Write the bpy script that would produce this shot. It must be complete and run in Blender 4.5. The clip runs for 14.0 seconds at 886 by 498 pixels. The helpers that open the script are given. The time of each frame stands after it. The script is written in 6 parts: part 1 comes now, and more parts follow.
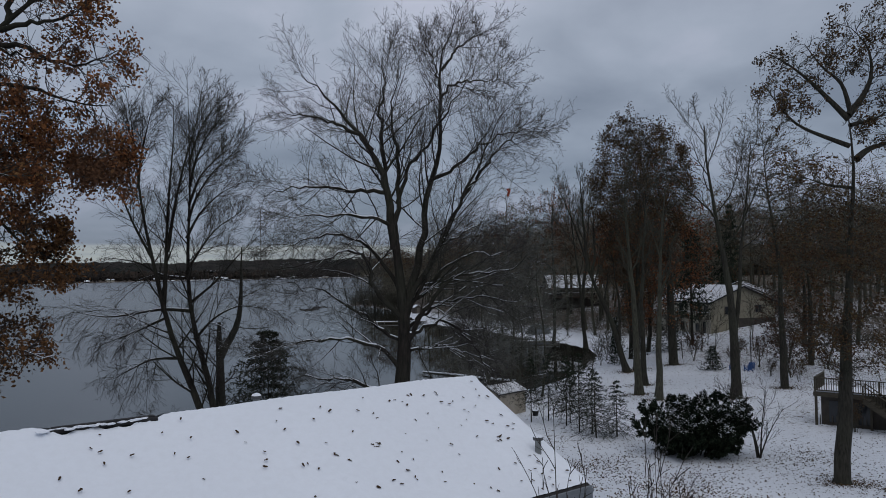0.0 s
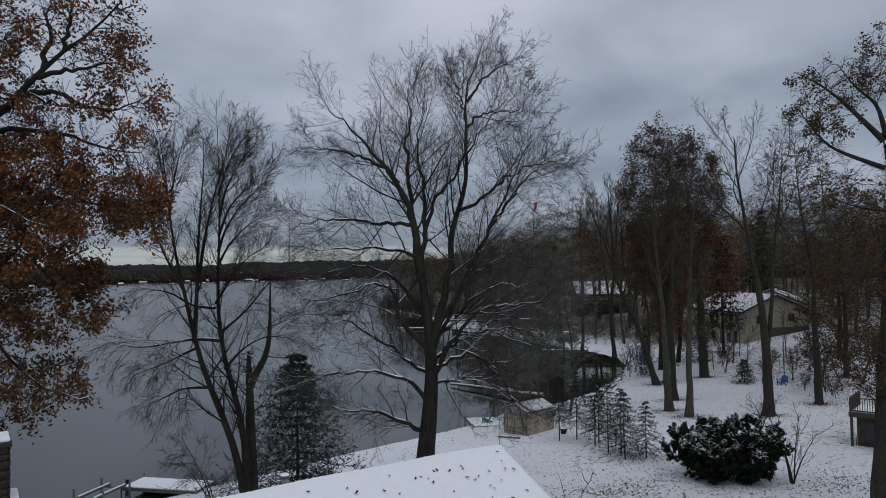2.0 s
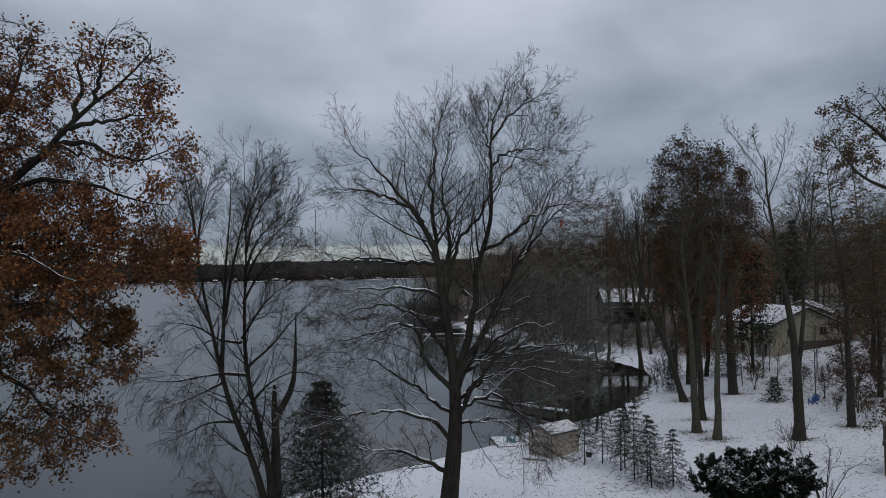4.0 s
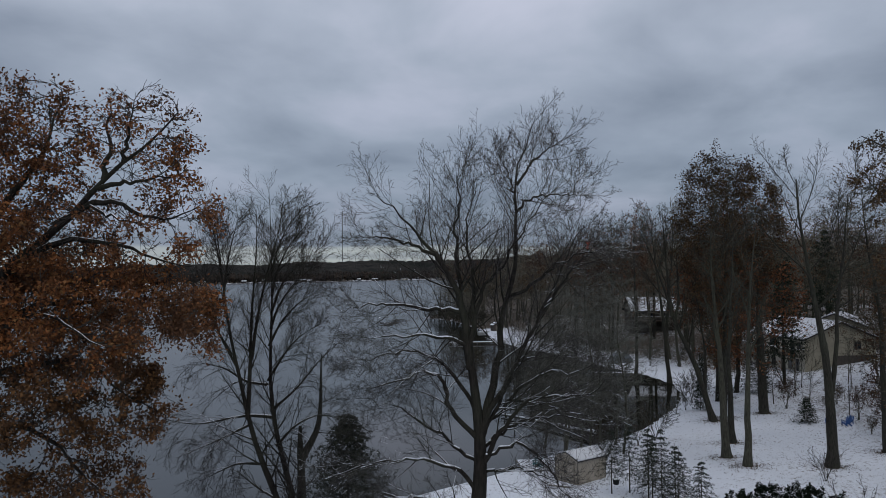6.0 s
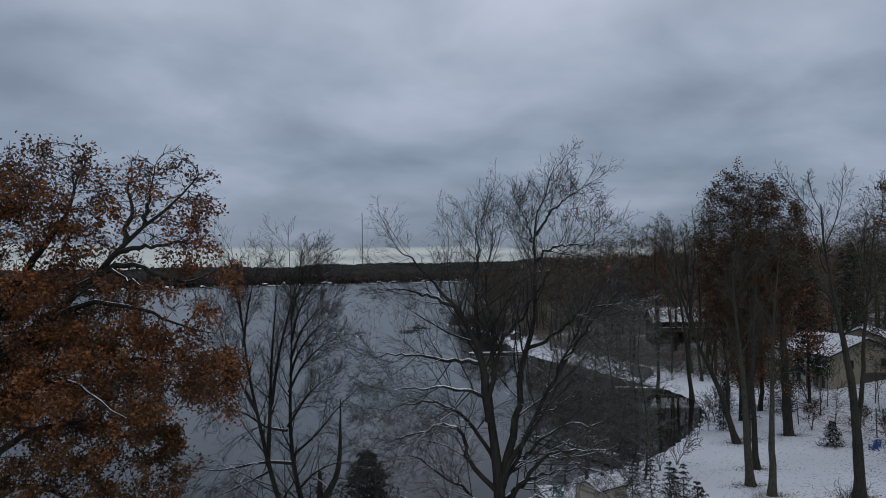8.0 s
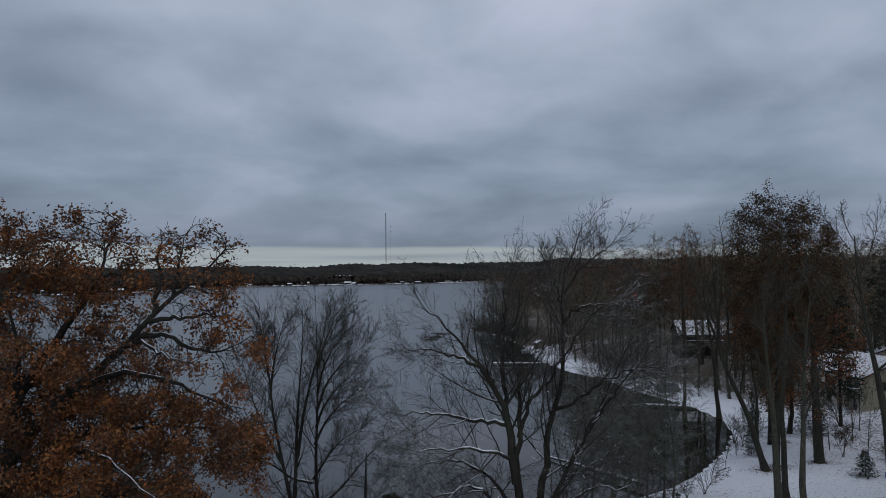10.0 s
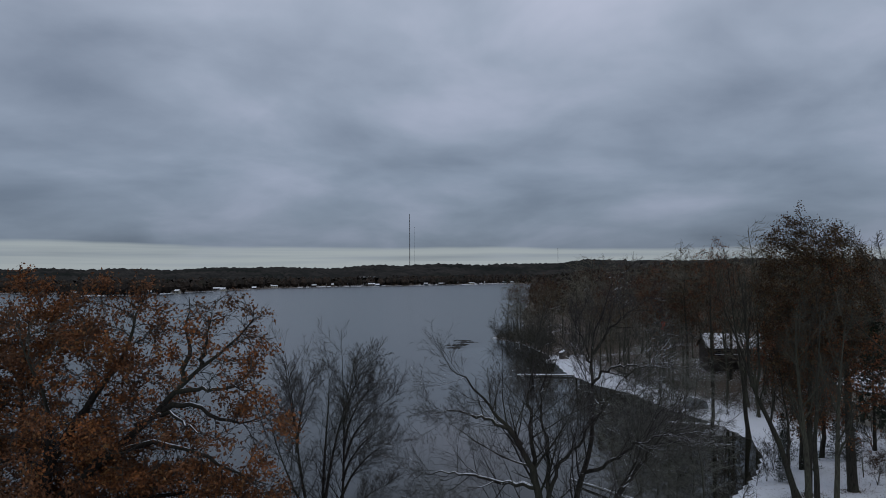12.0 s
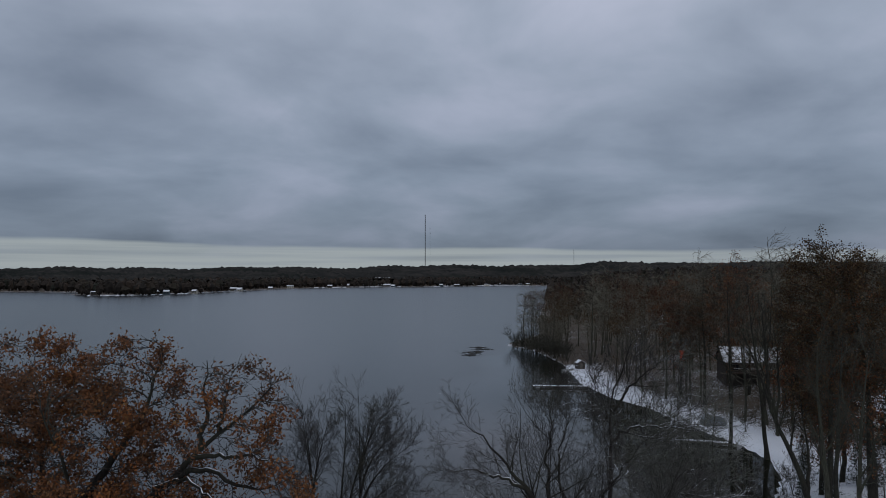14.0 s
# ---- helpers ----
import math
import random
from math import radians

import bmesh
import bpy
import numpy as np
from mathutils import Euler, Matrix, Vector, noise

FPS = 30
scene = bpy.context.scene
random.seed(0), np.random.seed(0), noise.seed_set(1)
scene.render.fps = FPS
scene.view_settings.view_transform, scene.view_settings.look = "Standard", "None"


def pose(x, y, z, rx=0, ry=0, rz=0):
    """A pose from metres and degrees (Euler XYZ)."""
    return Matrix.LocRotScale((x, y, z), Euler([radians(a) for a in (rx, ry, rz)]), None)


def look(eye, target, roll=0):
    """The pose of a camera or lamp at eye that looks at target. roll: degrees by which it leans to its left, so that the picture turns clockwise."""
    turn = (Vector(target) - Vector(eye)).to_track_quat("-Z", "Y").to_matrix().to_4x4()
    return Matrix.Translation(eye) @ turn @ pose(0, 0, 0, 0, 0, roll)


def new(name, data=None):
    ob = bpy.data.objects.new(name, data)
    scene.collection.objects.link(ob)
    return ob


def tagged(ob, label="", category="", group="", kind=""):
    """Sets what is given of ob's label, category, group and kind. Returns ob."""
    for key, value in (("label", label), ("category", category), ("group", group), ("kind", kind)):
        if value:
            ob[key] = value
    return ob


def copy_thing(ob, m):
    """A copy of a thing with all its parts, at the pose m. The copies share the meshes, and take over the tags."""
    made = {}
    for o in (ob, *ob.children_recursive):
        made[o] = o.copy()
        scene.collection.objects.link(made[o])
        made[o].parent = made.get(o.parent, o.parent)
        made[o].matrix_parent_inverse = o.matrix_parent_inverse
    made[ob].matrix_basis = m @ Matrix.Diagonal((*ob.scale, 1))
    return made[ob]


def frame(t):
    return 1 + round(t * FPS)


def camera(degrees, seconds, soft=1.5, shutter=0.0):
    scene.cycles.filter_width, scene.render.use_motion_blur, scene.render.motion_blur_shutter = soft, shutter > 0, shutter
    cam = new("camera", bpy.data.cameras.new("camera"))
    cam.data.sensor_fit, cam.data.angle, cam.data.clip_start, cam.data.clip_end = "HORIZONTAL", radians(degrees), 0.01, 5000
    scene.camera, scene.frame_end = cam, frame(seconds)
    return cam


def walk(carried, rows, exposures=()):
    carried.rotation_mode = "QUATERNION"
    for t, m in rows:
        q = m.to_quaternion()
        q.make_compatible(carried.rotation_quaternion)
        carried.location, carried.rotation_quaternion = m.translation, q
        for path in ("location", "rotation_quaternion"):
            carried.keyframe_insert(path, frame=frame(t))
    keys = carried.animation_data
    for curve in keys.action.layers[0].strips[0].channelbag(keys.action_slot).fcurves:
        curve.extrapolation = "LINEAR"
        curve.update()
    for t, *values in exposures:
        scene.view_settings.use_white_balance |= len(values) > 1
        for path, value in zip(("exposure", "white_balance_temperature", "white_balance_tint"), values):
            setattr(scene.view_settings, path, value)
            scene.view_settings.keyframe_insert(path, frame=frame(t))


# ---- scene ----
cam = camera(64.0, 14.0, soft=0.9)
PATH = [
    (0, (-2.191, -0.292, 12.325), (-2.131, 1.706, 12.39), -0.7),
    (0.5, (-2.188, -0.309, 12.614), (-2.146, 1.689, 12.682), -0.8),
    (1, (-2.176, -0.339, 12.903), (-2.154, 1.66, 12.973), -0.9),
    (1.5, (-2.14, -0.382, 13.229), (-2.138, 1.617, 13.3), -0.9),
    (2, (-2.135, -0.387, 13.647), (-2.152, 1.612, 13.715), -0.9),
    (2.5, (-2.122, -0.401, 14.027), (-2.156, 1.597, 14.096), -0.9),
    (3, (-2.125, -0.39, 14.421), (-2.177, 1.608, 14.49), -0.8),
    (5.5, (-1.986, -0.372, 16.84), (-2.13, 1.622, 16.906), -0.7),
    (6, (-1.984, -0.357, 17.332), (-2.146, 1.635, 17.4), -0.7),
    (6.5, (-1.978, -0.364, 17.845), (-2.154, 1.627, 17.915), -0.7),
    (7, (-1.977, -0.353, 18.348), (-2.166, 1.637, 18.42), -0.8),
    (7.5, (-1.95, -0.34, 18.914), (-2.152, 1.648, 18.986), -0.8),
    (8, (-1.923, -0.332, 19.435), (-2.14, 1.655, 19.508), -0.8),
    (10.5, (-2.106, -0.2, 22.589), (-2.404, 1.776, 22.662), -0.5),
    (11, (-2.166, -0.138, 23.176), (-2.48, 1.836, 23.25), -0.5),
    (11.5, (-2.202, -0.11, 23.774), (-2.534, 1.861, 23.848), -0.4),
    (12, (-2.216, -0.078, 24.421), (-2.564, 1.89, 24.496), -0.4),
    (12.5, (-2.226, -0.054, 25.053), (-2.592, 1.911, 25.127), -0.3),
    (13, (-2.24, -0.058, 25.629), (-2.616, 1.905, 25.706), -0.4),
    (13.5, (-2.25, -0.047, 26.212), (-2.634, 1.914, 26.287), -0.2),
    (14, (-2.322, -0.012, 26.776), (-2.713, 1.948, 26.852), -0.0),
]
walk(cam, [(t, look(eye, target, roll)) for t, eye, target, roll in PATH], [(0.0, 0.03, 6560, 10), (3.0, 0.24, 6820, 10), (6.5, 0.16, 6530, 10), (11.0, 0.02, 6360, 10), (14.0, -0.07, 6400, 10)])

# ---- light ----
world = bpy.data.worlds.new("overcast")
scene.world = world
world.use_nodes = True
wt = world.node_tree
wt.nodes.clear()


def wn(kind, **kw):
    n = wt.nodes.new(kind)
    for k, v in kw.items():
        n.inputs[k].default_value = v
    return n


def wmath(op, a, b):
    n = wt.nodes.new("ShaderNodeMath")
    n.operation = op
    for i, v in enumerate((a, b)):
        if isinstance(v, (int, float)):
            n.inputs[i].default_value = v
        else:
            wt.links.new(v, n.inputs[i])
    return n.outputs[0]


def sky_nodes():
    L = wt.links.new
    tc = wt.nodes.new("ShaderNodeTexCoord")
    sep = wt.nodes.new("ShaderNodeSeparateXYZ")
    L(tc.outputs["Generated"], sep.inputs[0])
    up = wmath("MAXIMUM", sep.outputs[2], 0.0)
    lift = wmath("ADD", up, 0.24)
    # the cloud deck is a flat layer seen from below
    comb = wt.nodes.new("ShaderNodeCombineXYZ")
    L(wmath("DIVIDE", sep.outputs[0], lift), comb.inputs[0])
    L(wmath("DIVIDE", sep.outputs[1], lift), comb.inputs[1])
    big = wn("ShaderNodeTexNoise", Scale=0.95, Detail=6.0, Roughness=0.5, Distortion=0.3)
    L(comb.outputs[0], big.inputs["Vector"])
    ramp = wt.nodes.new("ShaderNodeValToRGB")
    cr = ramp.color_ramp
    cr.elements[0].position, cr.elements[0].color = 0.36, (0.20, 0.238, 0.305, 1)
    cr.elements[1].position, cr.elements[1].color = 0.62, (0.452, 0.482, 0.588, 1)
    e = cr.elements.new(0.50)
    e.color = (0.32, 0.367, 0.45, 1)
    fine = wn("ShaderNodeTexNoise", Scale=1.9, Detail=6.0, Roughness=0.48, Distortion=0.35)
    L(comb.outputs[0], fine.inputs["Vector"])
    L(wmath("ADD", wmath("MULTIPLY", big.outputs["Fac"], 0.64), wmath("MULTIPLY", fine.outputs["Fac"], 0.36)), ramp.inputs[0])
    # a pale clear strip just above the horizon
    strip = wt.nodes.new("ShaderNodeValToRGB")
    sr = strip.color_ramp
    sr.elements[0].position, sr.elements[0].color = 0.0, (1, 1, 1, 1)
    sr.elements[1].position, sr.elements[1].color = 0.042, (0, 0, 0, 1)
    e = sr.elements.new(0.0385)
    e.color = (0.9, 0.9, 0.9, 1)
    wob = wn("ShaderNodeTexNoise", Scale=3.0, Detail=3.0)
    L(tc.outputs["Generated"], wob.inputs["Vector"])
    side = wmath("MULTIPLY", wmath("ADD", sep.outputs[0], 0.3), 0.014)
    L(wmath("ADD", wmath("ADD", up, side), wmath("MULTIPLY", wmath("SUBTRACT", wob.outputs["Fac"], 0.5), 0.02)), strip.inputs[0])
    # the deck is seen edge-on low down, where it is thicker and darker
    low = wt.nodes.new("ShaderNodeValToRGB")
    lr = low.color_ramp
    lr.elements[0].position, lr.elements[0].color = 0.03, (0.46, 0.50, 0.54, 1)
    lr.elements[1].position, lr.elements[1].color = 0.34, (1.07, 1.06, 1.06, 1)
    e = lr.elements.new(0.14)
    e.color = (0.72, 0.755, 0.785, 1)
    L(up, low.inputs[0])
    deck = wt.nodes.new("ShaderNodeMix")
    deck.data_type, deck.blend_type = "RGBA", "MULTIPLY"
    deck.inputs[0].default_value = 1.0
    L(ramp.outputs[0], deck.inputs[6])
    L(low.outputs[0], deck.inputs[7])
    # thin bars of cloud lie across the strip
    flat = wt.nodes.new("ShaderNodeMapping")
    flat.inputs["Scale"].default_value = (1.6, 1.6, 85.0)
    L(tc.outputs["Generated"], flat.inputs[0])
    bars = wn("ShaderNodeTexNoise", Scale=1.0, Detail=4.0, Roughness=0.55)
    L(flat.outputs[0], bars.inputs["Vector"])
    thin = wt.nodes.new("ShaderNodeValToRGB")
    thin.color_ramp.elements[0].position, thin.color_ramp.elements[0].color = 0.40, (0.55, 0.55, 0.55, 1)
    thin.color_ramp.elements[1].position, thin.color_ramp.elements[1].color = 0.58, (1, 1, 1, 1)
    L(bars.outputs["Fac"], thin.inputs[0])
    mix = wt.nodes.new("ShaderNodeMix")
    mix.data_type = "RGBA"
    L(wmath("MULTIPLY", strip.outputs[0], thin.outputs[0]), mix.inputs[0])
    L(deck.outputs[2], mix.inputs[6])
    mix.inputs[7].default_value = (0.325, 0.362, 0.375, 1)
    # the blue sky behind the cloud adds a little of its own colour
    sky = wt.nodes.new("ShaderNodeTexSky")
    sky.sky_type, sky.sun_disc = "NISHITA", False
    sky.sun_elevation, sky.sun_rotation = radians(60), radians(163)
    bg_sky = wn("ShaderNodeBackground", Strength=0.006)
    L(sky.outputs[0], bg_sky.inputs[0])
    bg = wn("ShaderNodeBackground", Strength=1.0)
    L(mix.outputs[2], bg.inputs[0])
    add = wt.nodes.new("ShaderNodeAddShader")
    L(bg.outputs[0], add.inputs[0])
    L(bg_sky.outputs[0], add.inputs[1])
    out = wt.nodes.new("ShaderNodeOutputWorld")
    L(add.outputs[0], out.inputs[0])


sky_nodes()
sun_data = bpy.data.lights.new("sun", "SUN")
sun_data.energy, sun_data.angle, sun_data.color = 0.62, radians(70), (1.0, 0.96, 0.9)
sun = new("sun", sun_data)
sun.matrix_world = look((0, 0, 60), (-3, 10, 38))


# ---- materials ----
class Mat:
    """A node material with shortcuts for its nodes."""

    def __init__(self, name, rough=0.8, metal=0.0):
        self.m = bpy.data.materials.new(name)
        self.m.use_nodes = True
        self.t = self.m.node_tree
        self.b = self.t.nodes["Principled BSDF"]
        self.b.inputs["Roughness"].default_value = rough
        self.b.inputs["Metallic"].default_value = metal
        self.b.inputs["Specular IOR Level"].default_value = 0.5 if rough < 0.5 else 0.15

    def node(self, kind, **kw):
        n = self.t.nodes.new(kind)
        for k, v in kw.items():
            n.inputs[k].default_value = v
        return n

    def link(self, a, b):
        self.t.links.new(a, b)

    def noise(self, scale, detail=4.0, stretch=(1, 1, 1), rough=0.55, coord="Object"):
        tc = self.node("ShaderNodeTexCoord")
        mp = self.node("ShaderNodeMapping")
        mp.inputs["Scale"].default_value = stretch
        self.link(tc.outputs[coord], mp.inputs[0])
        n = self.node("ShaderNodeTexNoise", Scale=scale, Detail=detail, Roughness=rough)
        self.link(mp.outputs[0], n.inputs["Vector"])
        return n.outputs["Fac"]

    def ramp(self, fac, *stops):
        n = self.node("ShaderNodeValToRGB")
        r = n.color_ramp
        while len(r.elements) < len(stops):
            r.elements.new(0.5)
        for e, (p, c) in zip(r.elements, stops):
            e.position = p
            e.color = (*c, 1) if len(c) == 3 else c
        self.link(fac, n.inputs[0])
        return n.outputs[0]

    def mix(self, fac, a, b, blend="MIX"):
        n = self.node("ShaderNodeMix")
        n.data_type, n.blend_type = "RGBA", blend
        for i, v in ((0, fac), (6, a), (7, b)):
            if isinstance(v, (int, float)):
                n.inputs[i].default_value = v
            elif isinstance(v, tuple):
                n.inputs[i].default_value = (*v, 1)
            else:
                self.link(v, n.inputs[i])
        return n.outputs[2]

    def math(self, op, a, b=0.0, clamp=False):
        n = self.node("ShaderNodeMath")
        n.operation, n.use_clamp = op, clamp
        for i, v in enumerate((a, b)):
            if isinstance(v, (int, float)):
                n.inputs[i].default_value = v
            else:
                self.link(v, n.inputs[i])
        return n.outputs[0]

    def upward(self):
        g = self.node("ShaderNodeNewGeometry")
        s = self.node("ShaderNodeSeparateXYZ")
        self.link(g.outputs["Normal"], s.inputs[0])
        return s.outputs[2]

    def island(self):
        return self.node("ShaderNodeNewGeometry").outputs["Random Per Island"]

    def each(self):
        return self.node("ShaderNodeObjectInfo").outputs["Random"]

    def colour(self, c):
        if isinstance(c, tuple):
            self.b.inputs["Base Color"].default_value = (*c, 1)
        else:
            self.link(c, self.b.inputs["Base Color"])
        return self

    def bump(self, h, strength=0.4, distance=0.02):
        n = self.node("ShaderNodeBump", Strength=strength, Distance=distance)
        self.link(h, n.inputs["Height"])
        self.link(n.outputs[0], self.b.inputs["Normal"])
        return self


SNOW = (0.80, 0.83, 0.88)


def bark(name, dark, light, snow=0.0, scale=2.0):
    """Furrowed bark; snow: how much of the upper sides it covers."""
    a = Mat(name, 0.9)
    f = a.noise(scale, 6, (6, 6, 1.2))
    c = a.ramp(f, (0.3, dark), (0.7, light))
    c = a.mix(a.ramp(a.noise(0.35, 3), (0.45, (0, 0, 0)), (0.7, (0.35, 0.35, 0.35))), c, (0.07, 0.08, 0.05))
    if snow:
        where = a.math("ADD", a.math("MULTIPLY", a.noise(0.55, 4), 0.5), a.math("MULTIPLY", a.upward(), 0.4))
        c = a.mix(a.ramp(where, (0.66 - snow * 0.12, (0, 0, 0)), (0.69 - snow * 0.12, (1, 1, 1))), c, SNOW)
    a.colour(c).bump(f, 0.7, 0.03)
    return a.m


BARK = bark("bark grey brown", (0.015, 0.0145, 0.012), (0.052, 0.048, 0.039))
BARK_SNOW = bark("bark dusted with snow", (0.010, 0.009, 0.008), (0.036, 0.031, 0.026), 0.55)
BARK_PALE = bark("bark pale grey", (0.030, 0.029, 0.022), (0.090, 0.087, 0.067))
TWIG = bark("twigs", (0.022, 0.019, 0.018), (0.058, 0.049, 0.045), 0.0, 1.0)
TWIG_SNOW = bark("twigs touched with snow", (0.028, 0.026, 0.025), (0.078, 0.070, 0.066), 0.16, 1.0)
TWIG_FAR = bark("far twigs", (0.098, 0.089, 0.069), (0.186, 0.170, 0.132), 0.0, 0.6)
TWIG_OLIVE = bark("olive grey twigs", (0.034, 0.032, 0.026), (0.072, 0.067, 0.054), 0.0, 0.6)
TWIG_GREY = bark("pale grey twigs", (0.085, 0.086, 0.074), (0.165, 0.166, 0.145), 0.0, 0.6)


def foliage(name, *stops, rough=0.65, trans=0.0, patch=None):
    """patch: a second colour into which whole boughs turn."""
    a = Mat(name, rough)
    c = a.ramp(a.island(), *stops)
    if patch:
        c = a.mix(a.ramp(a.noise(0.30, 3), (0.42, (0, 0, 0)), (0.60, (0.8, 0.8, 0.8))), c, patch)
    c = a.mix(a.ramp(a.noise(0.4, 3), (0.35, (0.75, 0.75, 0.75)), (0.7, (1.15, 1.15, 1.15))), c, c)
    big = a.noise(0.45, 3)
    c = a.mix(1.0, c, a.ramp(big, (0.3, (0.7, 0.66, 0.62)), (0.7, (1.25, 1.12, 1.0))), "MULTIPLY")
    a.colour(c)
    a.b.inputs["Specular IOR Level"].default_value = 0.04
    a.b.inputs["Transmission Weight"].default_value = trans
    return a.m


OAK_LEAF = foliage("oak leaves rust", (0.0, (0.050, 0.029, 0.020)), (0.4, (0.142, 0.062, 0.029)), (0.75, (0.242, 0.099, 0.039)), (1.0, (0.215, 0.128, 0.056)), patch=(0.118, 0.072, 0.049))
OAK_BROWN = foliage("oak leaves brown", (0.0, (0.046, 0.033, 0.023)), (0.5, (0.115, 0.064, 0.035)), (1.0, (0.18, 0.100, 0.046)))
OAK_DULL = foliage("oak leaves dull brown", (0.0, (0.040, 0.029, 0.021)), (0.6, (0.084, 0.053, 0.032)), (1.0, (0.105, 0.086, 0.047)))
OAK_FAR = foliage("far oak leaves", (0.0, (0.036, 0.022, 0.017)), (0.6, (0.085, 0.044, 0.029)), (1.0, (0.105, 0.066, 0.04)))
OAK_RED = foliage("oak leaves dark red brown", (0.0, (0.072, 0.037, 0.025)), (0.6, (0.165, 0.072, 0.039)), (1.0, (0.20, 0.11, 0.056)))
NEEDLE = foliage("spruce needles", (0.0, (0.010, 0.018, 0.014)), (0.7, (0.024, 0.040, 0.027)), (1.0, (0.046, 0.056, 0.040)))
NEEDLE_GREY = foliage("grey green spruce needles", (0.0, (0.012, 0.017, 0.014)), (0.7, (0.027, 0.035, 0.026)), (1.0, (0.048, 0.052, 0.040)))
NEEDLE_DARK = foliage("yew needles", (0.0, (0.007, 0.012, 0.009)), (0.7, (0.020, 0.032, 0.022)), (1.0, (0.042, 0.055, 0.040)))


def snow_mat(name, litter=0.0, dark=(0.72, 0.75, 0.80), light=SNOW):
    """Fresh snow; litter: brown leaves and grass that show through."""
    a = Mat(name, 0.75)
    c = a.ramp(a.noise(0.12, 4), (0.35, dark), (0.7, light))
    c = a.mix(a.ramp(a.noise(9.0, 3), (0.4, (0, 0, 0)), (0.8, (0.14, 0.14, 0.14))), c, (0.55, 0.55, 0.56))
    h = a.noise(5.0, 5)
    if litter:
        near = a.noise(0.06, 4, rough=0.7)
        spots = a.noise(3.1, 4, rough=0.75)
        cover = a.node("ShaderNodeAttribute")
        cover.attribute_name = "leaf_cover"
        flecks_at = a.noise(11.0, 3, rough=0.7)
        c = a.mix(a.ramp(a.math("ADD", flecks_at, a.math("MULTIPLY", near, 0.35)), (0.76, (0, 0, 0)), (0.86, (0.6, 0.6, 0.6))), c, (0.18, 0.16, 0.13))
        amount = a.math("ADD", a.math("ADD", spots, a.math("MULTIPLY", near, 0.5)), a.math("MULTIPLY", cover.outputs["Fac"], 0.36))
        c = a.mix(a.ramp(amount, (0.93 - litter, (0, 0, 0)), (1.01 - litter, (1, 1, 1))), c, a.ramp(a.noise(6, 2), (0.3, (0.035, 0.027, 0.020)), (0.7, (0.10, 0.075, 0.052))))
    a.colour(c).bump(h, 0.35, 0.05)
    return a.m


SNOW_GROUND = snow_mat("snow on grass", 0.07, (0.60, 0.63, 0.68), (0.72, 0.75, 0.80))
SNOW_CLEAN = snow_mat("snow lying clean")


def water_mat():
    a = Mat("lake water", 0.12)
    a.b.inputs["IOR"].default_value = 1.33
    fine = a.noise(1.7, 4, (1.0, 0.35, 1))
    still = a.noise(0.02, 3)
    a.b.inputs["Roughness"].default_value = 0.1
    tc = a.node("ShaderNodeTexCoord")
    sep = a.node("ShaderNodeSeparateXYZ")
    a.link(tc.outputs["Object"], sep.inputs[0])
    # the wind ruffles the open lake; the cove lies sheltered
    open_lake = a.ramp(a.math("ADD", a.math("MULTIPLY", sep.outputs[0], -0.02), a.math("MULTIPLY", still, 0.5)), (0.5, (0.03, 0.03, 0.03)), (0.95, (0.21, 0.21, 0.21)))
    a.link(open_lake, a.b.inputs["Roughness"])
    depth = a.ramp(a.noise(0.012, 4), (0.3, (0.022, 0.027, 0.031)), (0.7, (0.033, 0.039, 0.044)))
    # the wood's dark reflection in the cove is painted in as darker, brownish colour
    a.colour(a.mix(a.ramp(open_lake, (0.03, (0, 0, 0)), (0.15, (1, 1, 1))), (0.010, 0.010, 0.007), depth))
    a.bump(fine, 0.2, 0.05)
    a.link(a.math("MULTIPLY", open_lake, 0.7), a.b.inputs["Normal"].links[0].from_node.inputs["Strength"])
    return a.m


WATER = water_mat()


def plain(name, dark, light, rough=0.7, scale=3.0, stretch=(1, 1, 1), metal=0.0, bump=0.2):
    a = Mat(name, rough, metal)
    f = a.noise(scale, 5, stretch)
    c = a.ramp(f, (0.3, dark), (0.7, light))
    c = a.mix(a.ramp(a.noise(0.6, 3), (0.4, (0, 0, 0)), (0.75, (0.25, 0.25, 0.25))), c, tuple(v * 0.6 for v in dark))
    a.colour(c).bump(f, bump, 0.01)
    return a.m


WOOD_GREY = plain("weathered timber", (0.10, 0.09, 0.075), (0.20, 0.18, 0.15), 0.85, 3, (1, 8, 8))
WOOD_RED = plain("brown stained timber", (0.036, 0.025, 0.020), (0.070, 0.049, 0.038), 0.75, 3, (1, 1, 6))
PLY = plain("tan plywood", (0.26, 0.23, 0.185), (0.37, 0.33, 0.27), 0.85, 2, (1, 1, 0.3))
SIDING = plain("cream siding", (0.44, 0.41, 0.34), (0.53, 0.50, 0.42), 0.75, 2)
SIDING_GREY = plain("grey siding", (0.11, 0.105, 0.09), (0.16, 0.15, 0.13), 0.75, 2)
SIDING_DARK = plain("dark brown siding", (0.052, 0.046, 0.041), (0.09, 0.077, 0.067), 0.8, 2)
SIDING_BLUE = plain("slate blue siding", (0.075, 0.10, 0.12), (0.11, 0.145, 0.165), 0.75, 2)
FASCIA = plain("grey painted fascia", (0.13, 0.145, 0.16), (0.20, 0.215, 0.23), 0.6)
SHINGLE = plain("dark shingles", (0.022, 0.022, 0.024), (0.06, 0.058, 0.058), 0.9, 8)
METAL = plain("galvanised metal", (0.16, 0.17, 0.17), (0.30, 0.31, 0.31), 0.5, 4, metal=0.6)
STEEL = plain("dark steel", (0.06, 0.06, 0.065), (0.12, 0.12, 0.12), 0.6)
